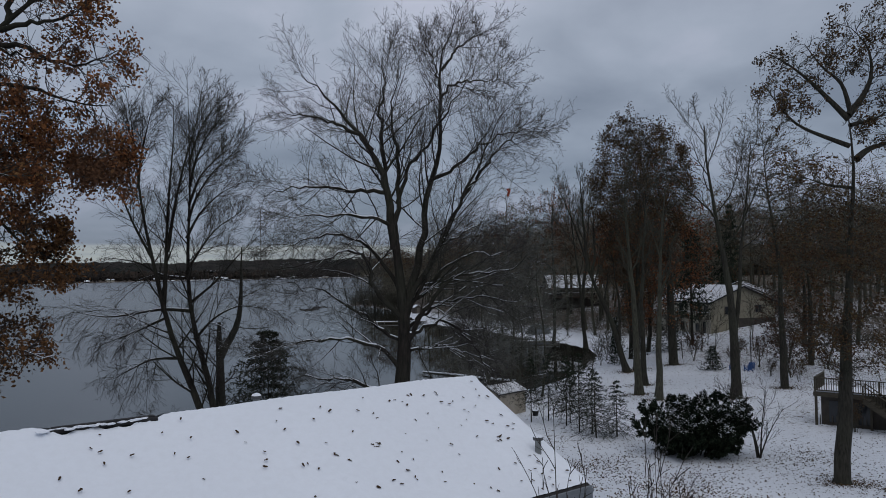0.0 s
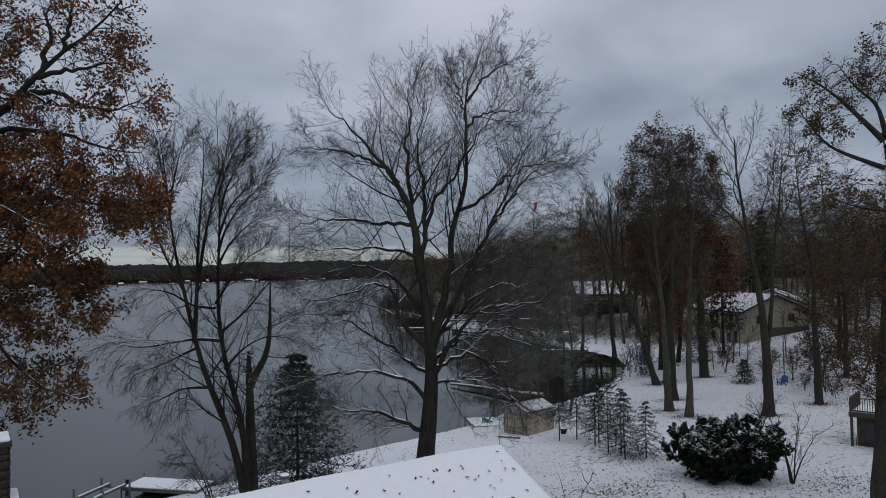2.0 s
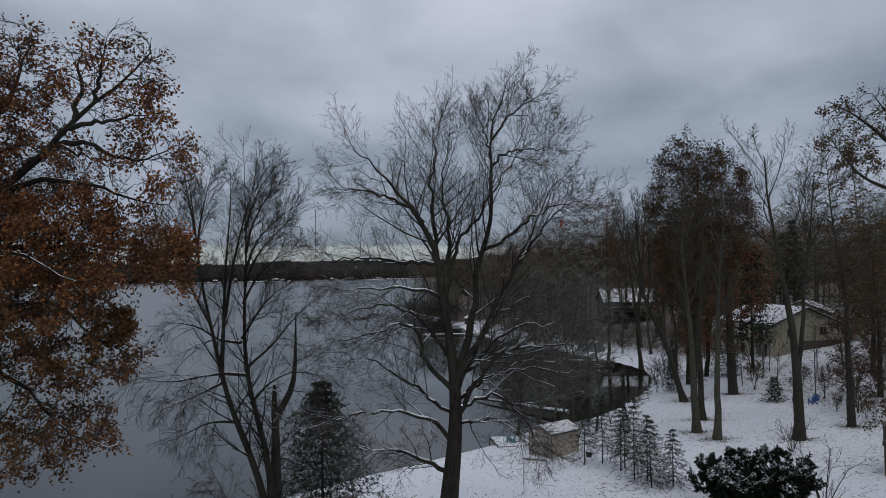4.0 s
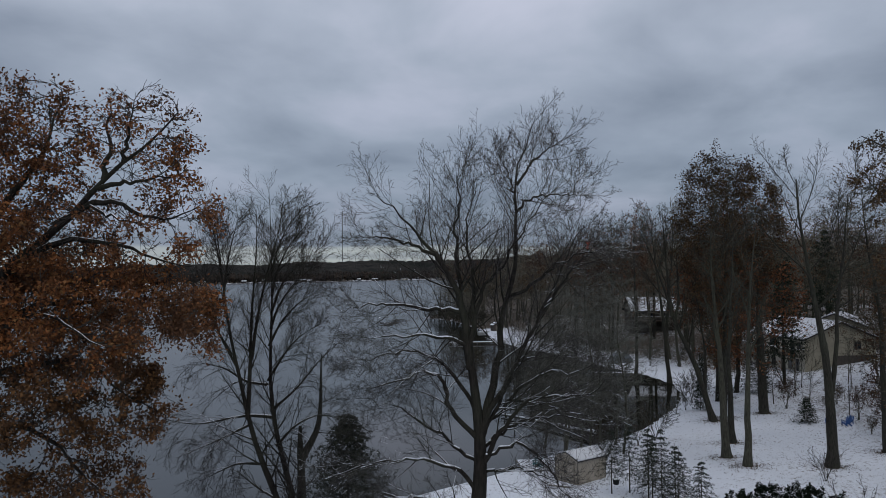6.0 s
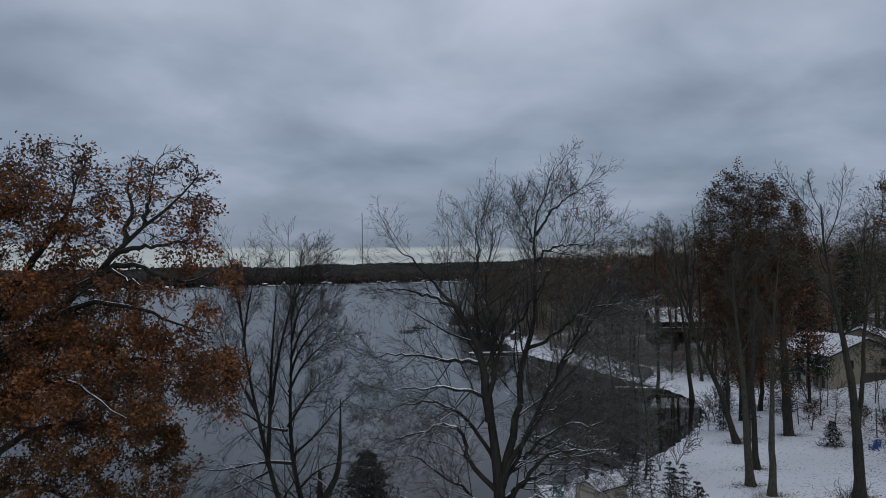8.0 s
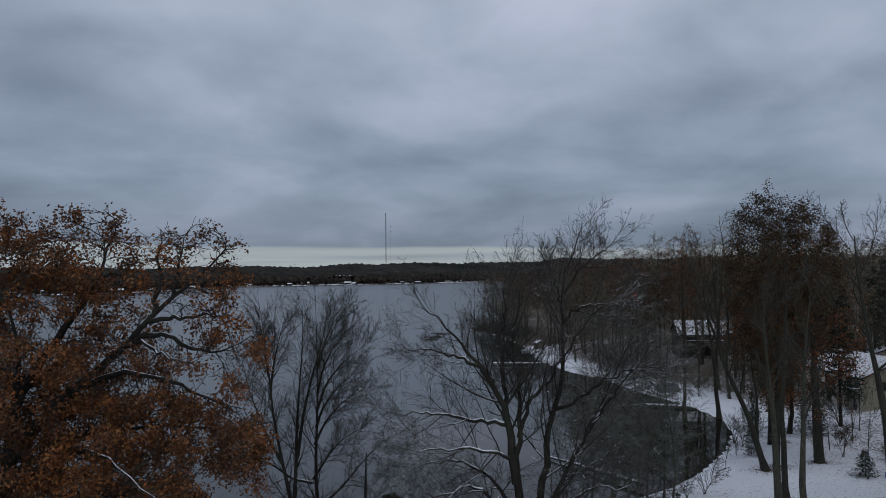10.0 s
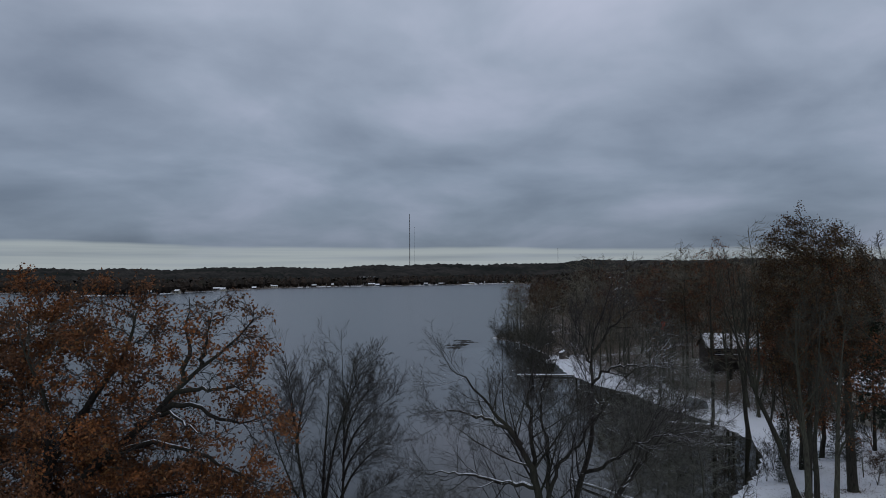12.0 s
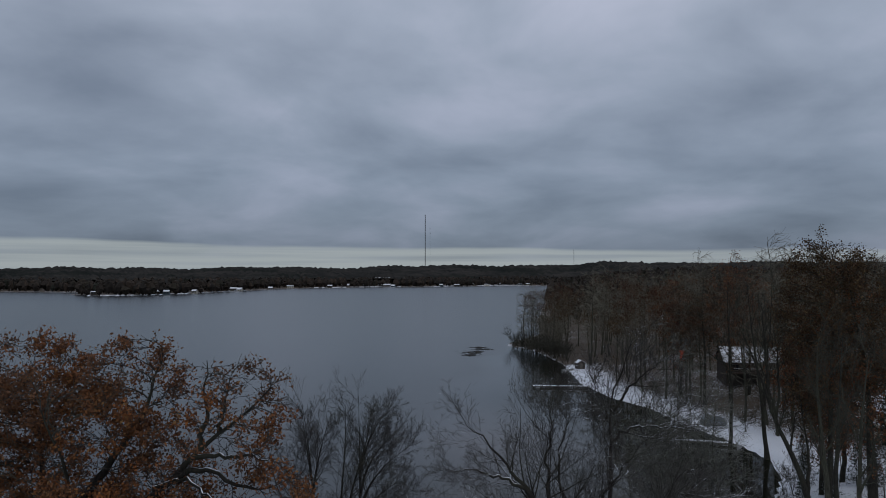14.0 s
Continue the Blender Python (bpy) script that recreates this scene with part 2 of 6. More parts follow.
STONE = plain("fieldstone", (0.020, 0.018, 0.014), (0.062, 0.052, 0.040), 0.9, 2.5, bump=0.6)
BLUE = plain("blue plastic", (0.015, 0.065, 0.22), (0.025, 0.11, 0.33), 0.45)
TEAL = plain("teal plastic", (0.02, 0.12, 0.14), (0.03, 0.18, 0.20), 0.45)
BLACK = plain("dark rubber", (0.015, 0.015, 0.016), (0.03, 0.03, 0.03), 0.7)
WHITE = plain("white gelcoat", (0.50, 0.51, 0.52), (0.62, 0.63, 0.64), 0.4)
CANOPY = foliage("far wood canopy", (0.0, (0.024, 0.023, 0.022)), (0.5, (0.038, 0.034, 0.031)), (0.8, (0.050, 0.041, 0.035)), (1.0, (0.024, 0.028, 0.024)))


CLOTH_RED = plain("faded red cloth", (0.22, 0.045, 0.025), (0.34, 0.085, 0.05), 0.85, 6)


def glass_mat():
    a = Mat("window glass", 0.06)
    a.colour((0.015, 0.018, 0.022))
    return a.m


GLASS = glass_mat()


# ---- mesh helpers ----
def mesh_of(name, verts, faces, material, smooth=True):
    """A mesh from arrays: faces all have the same number of corners."""
    me = bpy.data.meshes.new(name)
    verts, faces = np.asarray(verts, np.float32), np.asarray(faces, np.int32)
    k = faces.shape[1]
    me.vertices.add(len(verts))
    me.vertices.foreach_set("co", verts.ravel())
    me.loops.add(faces.size)
    me.loops.foreach_set("vertex_index", faces.ravel())
    me.polygons.add(len(faces))
    me.polygons.foreach_set("loop_start", np.arange(0, faces.size, k, dtype=np.int32))
    me.polygons.foreach_set("loop_total", np.full(len(faces), k, np.int32))
    me.polygons.foreach_set("use_smooth", np.full(len(faces), smooth))
    me.update(calc_edges=True)
    me.validate()
    me.materials.append(material)
    return me


def child(name, me, parent, label=""):
    ob = new(name, me)
    ob.parent = parent
    return tagged(ob, label)


def part(name, bm, material, parent, label=""):
    me = bpy.data.meshes.new(name)
    bm.to_mesh(me)
    bm.free()
    me.materials.append(material)
    return child(name, me, parent, label)


def thing(name, m, label, category, group="", kind=""):
    ob = new(name)
    ob.matrix_world = m
    return tagged(ob, label, category, group, kind)


def box(bm, cx, cy, cz, sx, sy, sz, rz=0.0, bevel=0.0):
    """A box by its middle and its full sizes, turned about z by degrees."""
    r = bmesh.ops.create_cube(bm, size=1.0, matrix=pose(cx, cy, cz, 0, 0, rz) @ Matrix.Diagonal((sx, sy, sz, 1)))
    if bevel:
        edges = {e for v in r["verts"] for e in v.link_edges}
        bmesh.ops.bevel(bm, geom=list(edges), offset=bevel, segments=2, affect="EDGES", profile=0.5)
    return bm


def boxes(*args, bevel=0.0):
    bm = bmesh.new()
    for a in args:
        box(bm, *a, bevel=bevel)
    return bm


def beam(bm, a, b, w, h=None):
    """A straight bar from a to b."""
    a, b = Vector(a), Vector(b)
    d = b - a
    m = Matrix.Translation((a + b) / 2) @ d.to_track_quat("X", "Z").to_matrix().to_4x4() @ Matrix.Diagonal((d.length, w, h or w, 1))
    bmesh.ops.create_cube(bm, size=1.0, matrix=m)
    return bm


def prism(bm, outline, y0, y1):
    """An outline in x and z, drawn out along y."""
    a = [bm.verts.new((x, y0, z)) for x, z in outline]
    b = [bm.verts.new((x, y1, z)) for x, z in outline]
    bm.faces.new(a)
    bm.faces.new(b[::-1])
    n = len(a)
    for i in range(n):
        bm.faces.new((a[i], b[i], b[(i + 1) % n], a[(i + 1) % n]))
    bmesh.ops.recalc_face_normals(bm, faces=bm.faces)
    return bm


def rods(P, R, k):
    """Round tapered rods: P (count, points, 3), R (count, points)."""
    B, n, _ = P.shape
    T = np.gradient(P, axis=1)
    T /= np.linalg.norm(T, axis=2, keepdims=True) + 1e-9
    ref = np.where(np.abs(T[:, :1, 2:3]) > 0.9, np.array([[[1.0, 0, 0]]]), np.array([[[0, 0, 1.0]]]))
    U = np.cross(T, np.broadcast_to(ref, T.shape))
    U /= np.linalg.norm(U, axis=2, keepdims=True) + 1e-9
    W = np.cross(T, U)
    a = np.arange(k) * 2 * np.pi / k
    ring = U[:, :, None] * np.cos(a)[:, None] + W[:, :, None] * np.sin(a)[:, None]
    V = (P[:, :, None] + ring * R[:, :, None, None]).reshape(-1, 3)
    i, j, q = np.meshgrid(np.arange(B), np.arange(n - 1), np.arange(k), indexing="ij")
    s = (i * n + j) * k
    q2 = (q + 1) % k
    F = np.stack([s + q, s + q2, s + k + q2, s + k + q], -1).reshape(-1, 4)
    return V, F


def blades(rng, P, R):
    """The finest twigs: single tapered strips, each turned its own way."""
    B, n, _ = P.shape
    T = unit(P[:, -1] - P[:, 0])
    W = unit(np.cross(T, rng.normal(size=(B, 3))))
    off = W[:, None] * R[:, :, None] * 1.25
    V = np.stack([P - off, P + off], 2).reshape(-1, 3)
    i, j = np.meshgrid(np.arange(B), np.arange(n - 1), indexing="ij")
    s = (i * n + j) * 2
    return V, np.stack([s, s + 1, s + 3, s + 2], -1).reshape(-1, 4)


def joined(pieces):
    V, F, o = [], [], 0
    for v, f in pieces:
        V.append(v)
        F.append(f + o)
        o += len(v)
    return np.concatenate(V), np.concatenate(F)


def unit(v):
    return v / (np.linalg.norm(v, axis=-1, keepdims=True) + 1e-9)


def sprout(rng, P, R, each, length, angle, points=4, lift=0.1, wander=0.25, thin=0.55, first=0.2, taper=0.25, least=0.006, shrink=0.5):
    """Side branches of the branches P, R: each of them carries so many. lift: how they bend up (or down)."""
    B, n, _ = P.shape
    M = B * each
    par = np.repeat(np.arange(B), each)
    u = first + (1 - first) * (np.tile(np.arange(each), B) + rng.random(M)) / each
    f = np.clip(u * (n - 1), 0, n - 1.001)
    i = f.astype(int)
    w = (f - i)[:, None]
    at = P[par, i] * (1 - w) + P[par, i + 1] * w
    rad = R[par, i] * (1 - w[:, 0]) + R[par, i + 1] * w[:, 0]
    tan = unit(P[par, i + 1] - P[par, i])
    side = unit(np.cross(tan, rng.normal(size=(M, 3))))
    ang = np.radians(angle) * rng.uniform(0.65, 1.3, M)[:, None]
    d = unit(tan * np.cos(ang) + side * np.sin(ang))
    L = np.asarray(length) if np.ndim(length) else np.full(B, length)
    L = L[par] * (1 - shrink * u) * rng.uniform(0.6, 1.25, M)
    Q = np.empty((M, points, 3))
    Q[:, 0] = at
    step = (L / (points - 1))[:, None]
    for k in range(1, points):
        d = unit(d + np.array([0, 0, lift]) + rng.normal(scale=wander, size=(M, 3)))
        Q[:, k] = Q[:, k - 1] + d * step
    r0 = np.maximum(rad * thin * rng.uniform(0.7, 1.1, M), least)
    S = np.maximum(r0[:, None] * np.linspace(1, taper, points), least * 0.7)
    return Q, S, L


def smooth_limb(pts, r0, r1, n=12):
    """A limb through a few points, rounded off, with its radii."""
    pts = np.array(pts, float)
    t = np.r_[0, np.cumsum(np.linalg.norm(np.diff(pts, axis=0), axis=1))]
    t /= t[-1]
    s = np.linspace(0, 1, n)
    P = np.stack([np.interp(s, t, pts[:, c]) for c in range(3)], 1)
    for _ in range(2):
        P[1:-1] = (P[:-2] + 2 * P[1:-1] + P[2:]) / 4
    return P, r1 * 0.6 + (r0 - r1 * 0.6) * (1 - s) ** 1.15


def leaves(rng, at, count, spread, size, droop=0.3, slim=0.6):
    """Leaves, each a folded blade, strewn round points."""
    c = at[rng.integers(0, len(at), count)] + rng.normal(scale=spread, size=(count, 3))
    d = unit(rng.normal(size=(count, 3)) + np.array([0, 0, -droop]))
    s = unit(np.cross(d, rng.normal(size=(count, 3))))
    nrm = np.cross(d, s)
    z = size * rng.uniform(0.6, 1.3, (count, 1))
    V = np.stack([c - d * z * 0.5, c + s * z * slim * 0.5 + nrm * z * 0.14, c + d * z * 0.5, c - s * z * slim * 0.5 + nrm * z * 0.14], 1).reshape(-1, 3)
    return V, np.arange(count * 4).reshape(-1, 4)


def ends(P):
    return P[:, P.shape[1] // 2:].reshape(-1, 3)


def colonise(rng, limbs, crown, step, kill, reach=None, rise=0.05, rounds=90):
    """Branches that grow from the limbs into the free room of the crown: nodes, parents, radii of the limbs."""
    N, parent, given = [], [], []
    for P, R in limbs:
        d = np.r_[0, np.cumsum(np.linalg.norm(np.diff(P, axis=0), axis=1))]
        m = max(3, int(d[-1] / step) + 1)
        s = np.linspace(0, d[-1], m)
        Q = np.stack([np.interp(s, d, P[:, c]) for c in range(3)], 1)
        if N:
            all_n = np.concatenate(N)
            root = int(np.argmin(np.linalg.norm(all_n - Q[0], axis=1)))
        else:
            root = -1
        o = sum(len(q) for q in N)
        N.append(Q)
        parent += [root] + list(range(o, o + m - 1))
        given += list(np.interp(s, d, R))
    N = np.concatenate(N)
    head = unit(N - N[np.maximum(np.array(parent), 0)]) * 0.6
    forks = np.zeros(len(N), int)
    reach = reach or step * 9
    near = np.full(len(crown), 1e9)
    who = np.zeros(len(crown), int)
    new_from = 0
    for _ in range(rounds):
        fresh = N[new_from:]
        if not len(fresh) or not len(crown):
            break
        D = np.linalg.norm(crown[:, None] - fresh[None], axis=2)
        k = D.argmin(1)
        dk = D[np.arange(len(crown)), k]
        better = dk < near
        near[better], who[better] = dk[better], k[better] + new_from
        alive = near > kill
        crown, near, who = crown[alive], near[alive], who[alive]
        pull = near < reach
        if not pull.any():
            break
        dirs = np.zeros_like(N)
        np.add.at(dirs, who[pull], unit(crown[pull] - N[who[pull]]))
        tips = np.unique(who[pull])
        tips = tips[forks[tips] < 2]
        if not len(tips):
            break
        forks[tips] += 1
        g = unit(unit(dirs[tips]) + 0.9 * head[tips] + rng.normal(0, 0.09, (len(tips), 3)) + np.array([0, 0, rise]))
        head = np.concatenate([head, g])
        forks = np.concatenate([forks, np.zeros(len(tips), int)])
        new_from = len(N)
        N = np.concatenate([N, N[tips] + g * step])
        parent += list(tips)
    return N, np.array(parent), np.array(given)


def branch_meshes(rng, limbs, crown, step, kill, tip, trunk_mat, twig_mat, twigs=3, twig_len=0.5, leaf=None, power=2.35, sides=7, thick=0.035, twig_r=None, lift=0.05, rise=0.05, snow=0.0):
    """The meshes of a tree whose branches fill a crown."""
    N, par, given = colonise(rng, limbs, crown, step, kill, rise=rise)
    n = len(N)
    flow = np.zeros(n)
    kids = np.zeros(n, int)
    base = tip ** power
    for i in range(n - 1, 0, -1):
        if kids[i] == 0:
            flow[i] = base
        if par[i] >= 0:
            flow[par[i]] += flow[i]
            kids[par[i]] += 1
    r = np.maximum(flow, base) ** (1 / power)
    m = len(given)
    r[:m] = given
    for i in range(m, n):
        r[i] = min(r[i], r[par[i]] * 0.85)
    seg = np.arange(n)[par >= 0]
    P = np.stack([N[par[seg]], N[seg]], 1)
    R = np.stack([np.where(seg >= m, np.minimum(r[par[seg]], r[seg] * 1.25), r[par[seg]]), r[seg]], 1)
    big = r[seg] > thick
    trunk = joined([rods(p[None], q[None], sides + 2) for p, q in limbs])
    grown = seg >= m
    if (big & grown).any():
        trunk = joined([trunk, rods(P[big & grown], R[big & grown], 5)])
    out = [("trunk", mesh_of("trunk", *trunk, trunk_mat))]
    if snow:
        flat = np.abs(P[:, 1, 2] - P[:, 0, 2]) < 0.62 * np.linalg.norm(P[:, 1] - P[:, 0], axis=1)
        low = 0.5 + 0.5 * np.sin(P[:, 0, 0] * 1.3 + 2 * np.sin(P[:, 0, 2] * 0.9 + P[:, 0, 1]))
        lies = flat & (R[:, 0] > np.where(P[:, 0, 2] < 7, 0.013, 0.022)) & (low < snow) & (P[:, 0, 2] < snow * 11.6)
        if lies.any():
            up = np.zeros_like(P[lies])
            up[..., 2] = R[lies] * 0.62
            out.append(("snow", mesh_of("snow", *rods(P[lies] + up, np.maximum(R[lies] * 0.68, 0.013), 5), SNOW_CLEAN)))
    fine = ~big & grown
    T, S = P[fine], R[fine]
    pieces = [rods(T, S, 3)]
    Q, U, _ = sprout(rng, T, S, twigs, twig_len, 32, 4 if step < 0.5 else 3, lift, 0.15, 0.9, 0.1, 0.6, twig_r or tip * 0.85, 0.2)
    pieces.append(blades(rng, Q, U))
    out.append(("crown", mesh_of("crown", *joined(pieces), twig_mat)))
    for count, spread, size, mat, *thin in (leaf if isinstance(leaf, list) else [leaf] if leaf else []):
        at = ends(Q)
        clump = np.sin(at[:, 0] * 1.5 + 1.7 * np.sin(at[:, 2] * 1.3)) * np.sin(at[:, 1] * 1.3 + at[:, 2] * 0.5) * np.sin(at[:, 2] * 2.6 + 1.3 * np.sin(at[:, 0] * 1.2))
        w = np.clip(0.26 + 1.5 * clump, 0.02, 1.2)
        if thin:
            w *= thin[0](at)
        at = at[rng.random(len(at)) < w]
        at = at[rng.integers(0, len(at), max(40, count // 13))]
        out.append(("foliage", mesh_of("foliage", *leaves(rng, at, count, spread, size), mat, False)))
    return out


def in_crown(rng, count, *balls):
    """Points in a union of ellipsoids: middle, radii; fuller towards their skins."""
    out = []
    vol = np.array([b[3] * b[4] * b[5] for b in balls])
    for (cx, cy, cz, rx, ry, rz), v in zip(balls, vol):
        k = int(count * v / vol.sum())
        p = unit(rng.normal(size=(k, 3))) * rng.random((k, 1)) ** 0.36
        out.append(p * np.array([rx, ry, rz]) + np.array([cx, cy, cz]))
    return np.concatenate(out)


# ---- land ----
# outline of the lake, seen from above, from the near shore round the far side
LAKE = np.array([(-1500, -250), (-420, -60), (-150, 4), (-60, 24), (-28, 37), (-21, 42.5), (-16.5, 47), (-10, 54), (-6, 57.5), (-1, 62.5), (3.5, 69), (9, 73.5), (13, 78.5),
                 (16.4, 84.5), (20.2, 92.5), (23.6, 103), (24, 112), (21.5, 122), (15, 135.5), (10.7, 150), (3.7, 161), (-3, 180), (-9, 222), (-20, 258), (-33, 276),
                 (-22, 330), (-30, 420), (-40, 700), (-60, 1300), (-112, 2040), (-210, 1960), (-388, 1695), (-538, 1582), (-632, 1415), (-593, 1098), (-577, 951),
                 (-588, 859), (-649, 821), (-818, 1010), (-970, 1030), (-2600, 1300), (-2600, 200)], float)


def shore(x, y):
    """Metres from the shore line: more than 0 on land."""
    x, y = np.atleast_1d(np.asarray(x, float)), np.atleast_1d(np.asarray(y, float))
    best, inside = np.full(x.shape, 1e9), np.zeros(x.shape, bool)
    for (ax, ay), (bx, by) in zip(LAKE, np.roll(LAKE, -1, axis=0)):
        dx, dy = bx - ax, by - ay
        t = np.clip(((x - ax) * dx + (y - ay) * dy) / (dx * dx + dy * dy), 0, 1)
        best = np.minimum(best, np.hypot(x - ax - t * dx, y - ay - t * dy))
        cross = (ay > y) != (by > y)
        with np.errstate(divide="ignore", invalid="ignore"):
            inside ^= cross & (x < ax + (y - ay) * dx / (dy if dy else 1e-9))
    return np.where(inside, -best, best)


def ease(a, b, v):
    t = np.clip((v - a) / (b - a), 0, 1)
    return t * t * (3 - 2 * t)


def height(x, y):
    """The ground's height over the lake."""
    x, y = np.atleast_1d(np.asarray(x, float)), np.atleast_1d(np.asarray(y, float))
    s = shore(x, y)
    z = np.where(s > 0, 0.42 * ease(0, 1.2, s) + 0.68 * ease(1, 16, s), -2.5 * ease(0, 12, -s))
    dx, dy = x + 6, y - 12
    knoll = 1 - ease(0.38, 1.0, np.hypot(dx / np.where(dx > 0, 25, 60), dy / np.where(dy > 0, 27 + 11 * ease(-9, -2, x), 60)))
    z += 3.4 * knoll * ease(0, 8, s)
    z += 2.9 * ease(3, 30, s) * ease(84, 108, y) * ease(-20, 30, x)
    z += 3.0 * ease(22, 60, x) * ease(20, 60, s)
    far = np.hypot(x, y)
    az = np.arctan2(x, np.maximum(y, 1.0))
    crest = 0.60 + 0.27 * ease(-0.5, -0.12, az) + 0.035 * np.sin(az * 11 + 0.6) + 0.045 * np.sin(az * 27 + 1) + 0.04 * np.sin(az * 61)
    z += np.where(s > 0, 58 * crest * ease(1500, 2900, far) * ease(0, 500, s) + 6 * ease(200, 900, far) * ease(0, 150, s), 0)
    bumps = 0.05 * np.sin(x * 0.9 + 1.3 * np.sin(y * 0.37)) * np.cos(y * 0.8) + 0.04 * np.sin(x * 0.33 + y * 0.21)
    return z + np.where(s > 0.5, bumps, 0)


def ground_at(x, y):
    return float(height(x, y)[0])


def spaced(start, step, grow, stop):
    out = [start]
    while abs(out[-1]) < stop:
        out.append(out[-1] + step)
        step *= grow
    return out


def build_ground():
    xs = np.array(sorted({*np.arange(-50, 60.1, 1.0), *spaced(60, 1.2, 1.13, 4500), *[-v for v in spaced(50, 1.2, 1.13, 4500)]}))
    ys = np.array(sorted({*np.arange(5, 185.1, 1.0), *spaced(185, 1.2, 1.10, 4800), *[10 - v for v in spaced(5, 1.2, 1.2, 2500)]}))
    X, Y = np.meshgrid(xs, ys)
    V = np.stack([X.ravel(), Y.ravel(), height(X.ravel(), Y.ravel())], 1)
    nx, ny = len(xs), len(ys)
    i, j = np.meshgrid(np.arange(nx - 1), np.arange(ny - 1))
    a = (j * nx + i).ravel()
    F = np.stack([a, a + 1, a + nx + 1, a + nx], 1)
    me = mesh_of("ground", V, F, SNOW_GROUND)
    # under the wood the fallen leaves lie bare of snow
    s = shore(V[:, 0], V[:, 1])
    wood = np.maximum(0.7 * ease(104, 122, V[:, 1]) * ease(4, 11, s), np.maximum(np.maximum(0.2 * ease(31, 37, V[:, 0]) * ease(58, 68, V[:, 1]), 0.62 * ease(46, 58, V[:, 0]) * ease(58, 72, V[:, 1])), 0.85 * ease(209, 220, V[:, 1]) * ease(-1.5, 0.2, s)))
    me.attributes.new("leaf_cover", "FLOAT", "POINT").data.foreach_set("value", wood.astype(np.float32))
    ob = new("ground", me)
    tagged(ob, "snow-covered lawn with brown leaf litter showing through", "ground", kind="structure")


build_ground()
wv = np.array([(-4500, -1200, 0), (4500, -1200, 0), (4500, 4500, 0), (-4500, 4500, 0)], float)
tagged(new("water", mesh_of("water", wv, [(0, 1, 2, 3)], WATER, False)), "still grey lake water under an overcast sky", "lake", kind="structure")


# ---- trees ----
def tree_meshes(limbs, seed, tiers, trunk_mat, twig_mat, sides=8, leaf=None):
    """Meshes of a tree from its main limbs: [(name, mesh)]. tiers: the orders of side branches."""
    rng = np.random.default_rng(seed)
    trunk = joined([rods(P[None], R[None], sides) for P, R in limbs])
    out = [("trunk", mesh_of("trunk", *trunk, trunk_mat))]
    P = np.stack([p for p, r in limbs])
    R = np.stack([r for p, r in limbs])
    length = np.linalg.norm(np.diff(P, axis=1), axis=2).sum(1)
    twigs, tips = [], []
    for n, tier in enumerate(tiers):
        tier = dict(tier)
        part_of = tier.pop("part", 0.5)
        limit = tier.pop("limit", 99)
        k = tier.pop("sides", 4 if n == 0 else 3)
        P, R, length = sprout(rng, P, R, length=np.minimum(length * part_of, limit), **tier)
        twigs.append(blades(rng, P, R) if n == len(tiers) - 1 and n > 0 else rods(P, R, k))
        if n >= len(tiers) - 2:
            tips.append(ends(P))
    out.append(("crown", mesh_of("crown", *joined(twigs), twig_mat)))
    if leaf:
        count, spread, size, mat, *more = leaf
        at = np.concatenate(tips)
        if more:
            keep = rng.random(len(at)) < more[0](at)
            at = at[keep]
        out.append(("foliage", mesh_of("foliage", *leaves(rng, at, count, spread, size), mat, False)))
    return out


def snow_on(P, R, amount, seed):
    """Snow lying in patches along the flatter limbs: P (count, points, 3), R (count, points)."""
    rng = np.random.default_rng(seed)
    A, B = P[:, :-1].reshape(-1, 3), P[:, 1:].reshape(-1, 3)
    ra, rb = R[:, :-1].ravel(), R[:, 1:].ravel()
    flat = np.abs(B[:, 2] - A[:, 2]) < 0.62 * np.linalg.norm(B - A, axis=1)
    patch = 0.5 + 0.5 * np.sin(A[:, 0] * 1.3 + 2 * np.sin(A[:, 2] * 0.9 + A[:, 1])) + rng.normal(0, 0.12, len(A))
    lies = flat & (ra > np.where(A[:, 2] < 7, 0.012, 0.022)) & (patch < amount) & (A[:, 2] < amount * 11.6)
    S = np.stack([ra[lies], rb[lies]], 1)
    Q = np.stack([A[lies], B[lies]], 1)
    Q[..., 2] += S * 0.62
    return rods(Q, np.maximum(S * 0.68, 0.013), 5)


def fan_meshes(seed, groups, trunk_mat, twig_mat, snow=0.0, sides=9):
    """A bare tree whose branches spread as fans from its limbs. groups: limbs and the orders of side branches they carry."""
    rng = np.random.default_rng(seed)
    wood, twigs, lying = [], [], []
    for limbs, tiers in groups:
        P, R = np.stack([p for p, r in limbs]), np.stack([r for p, r in limbs])
        wood.append(rods(P, R, sides))
        lying.append((P, R))
        length = np.linalg.norm(np.diff(P, axis=1), axis=2).sum(1)
        for n, tier in enumerate(tiers):
            tier = dict(tier)
            share, limit = tier.pop("part", 0.5), tier.pop("limit", 99)
            P, R, length = sprout(rng, P, R, length=np.minimum(length * share, limit), **tier)
            if n == 0:
                wood.append(rods(P, R, 5))
                lying.append((P, R))
            else:
                twigs.append(rods(P, R, 3) if n == 1 else blades(rng, P, R))
    out = [("trunk", mesh_of("trunk", *joined(wood), trunk_mat)), ("crown", mesh_of("crown", *joined(twigs), twig_mat))]
    if snow:
        out.insert(1, ("snow", mesh_of("snow", *joined([snow_on(P, R, snow, seed + k) for k, (P, R) in enumerate(lying)]), SNOW_CLEAN)))
    return out


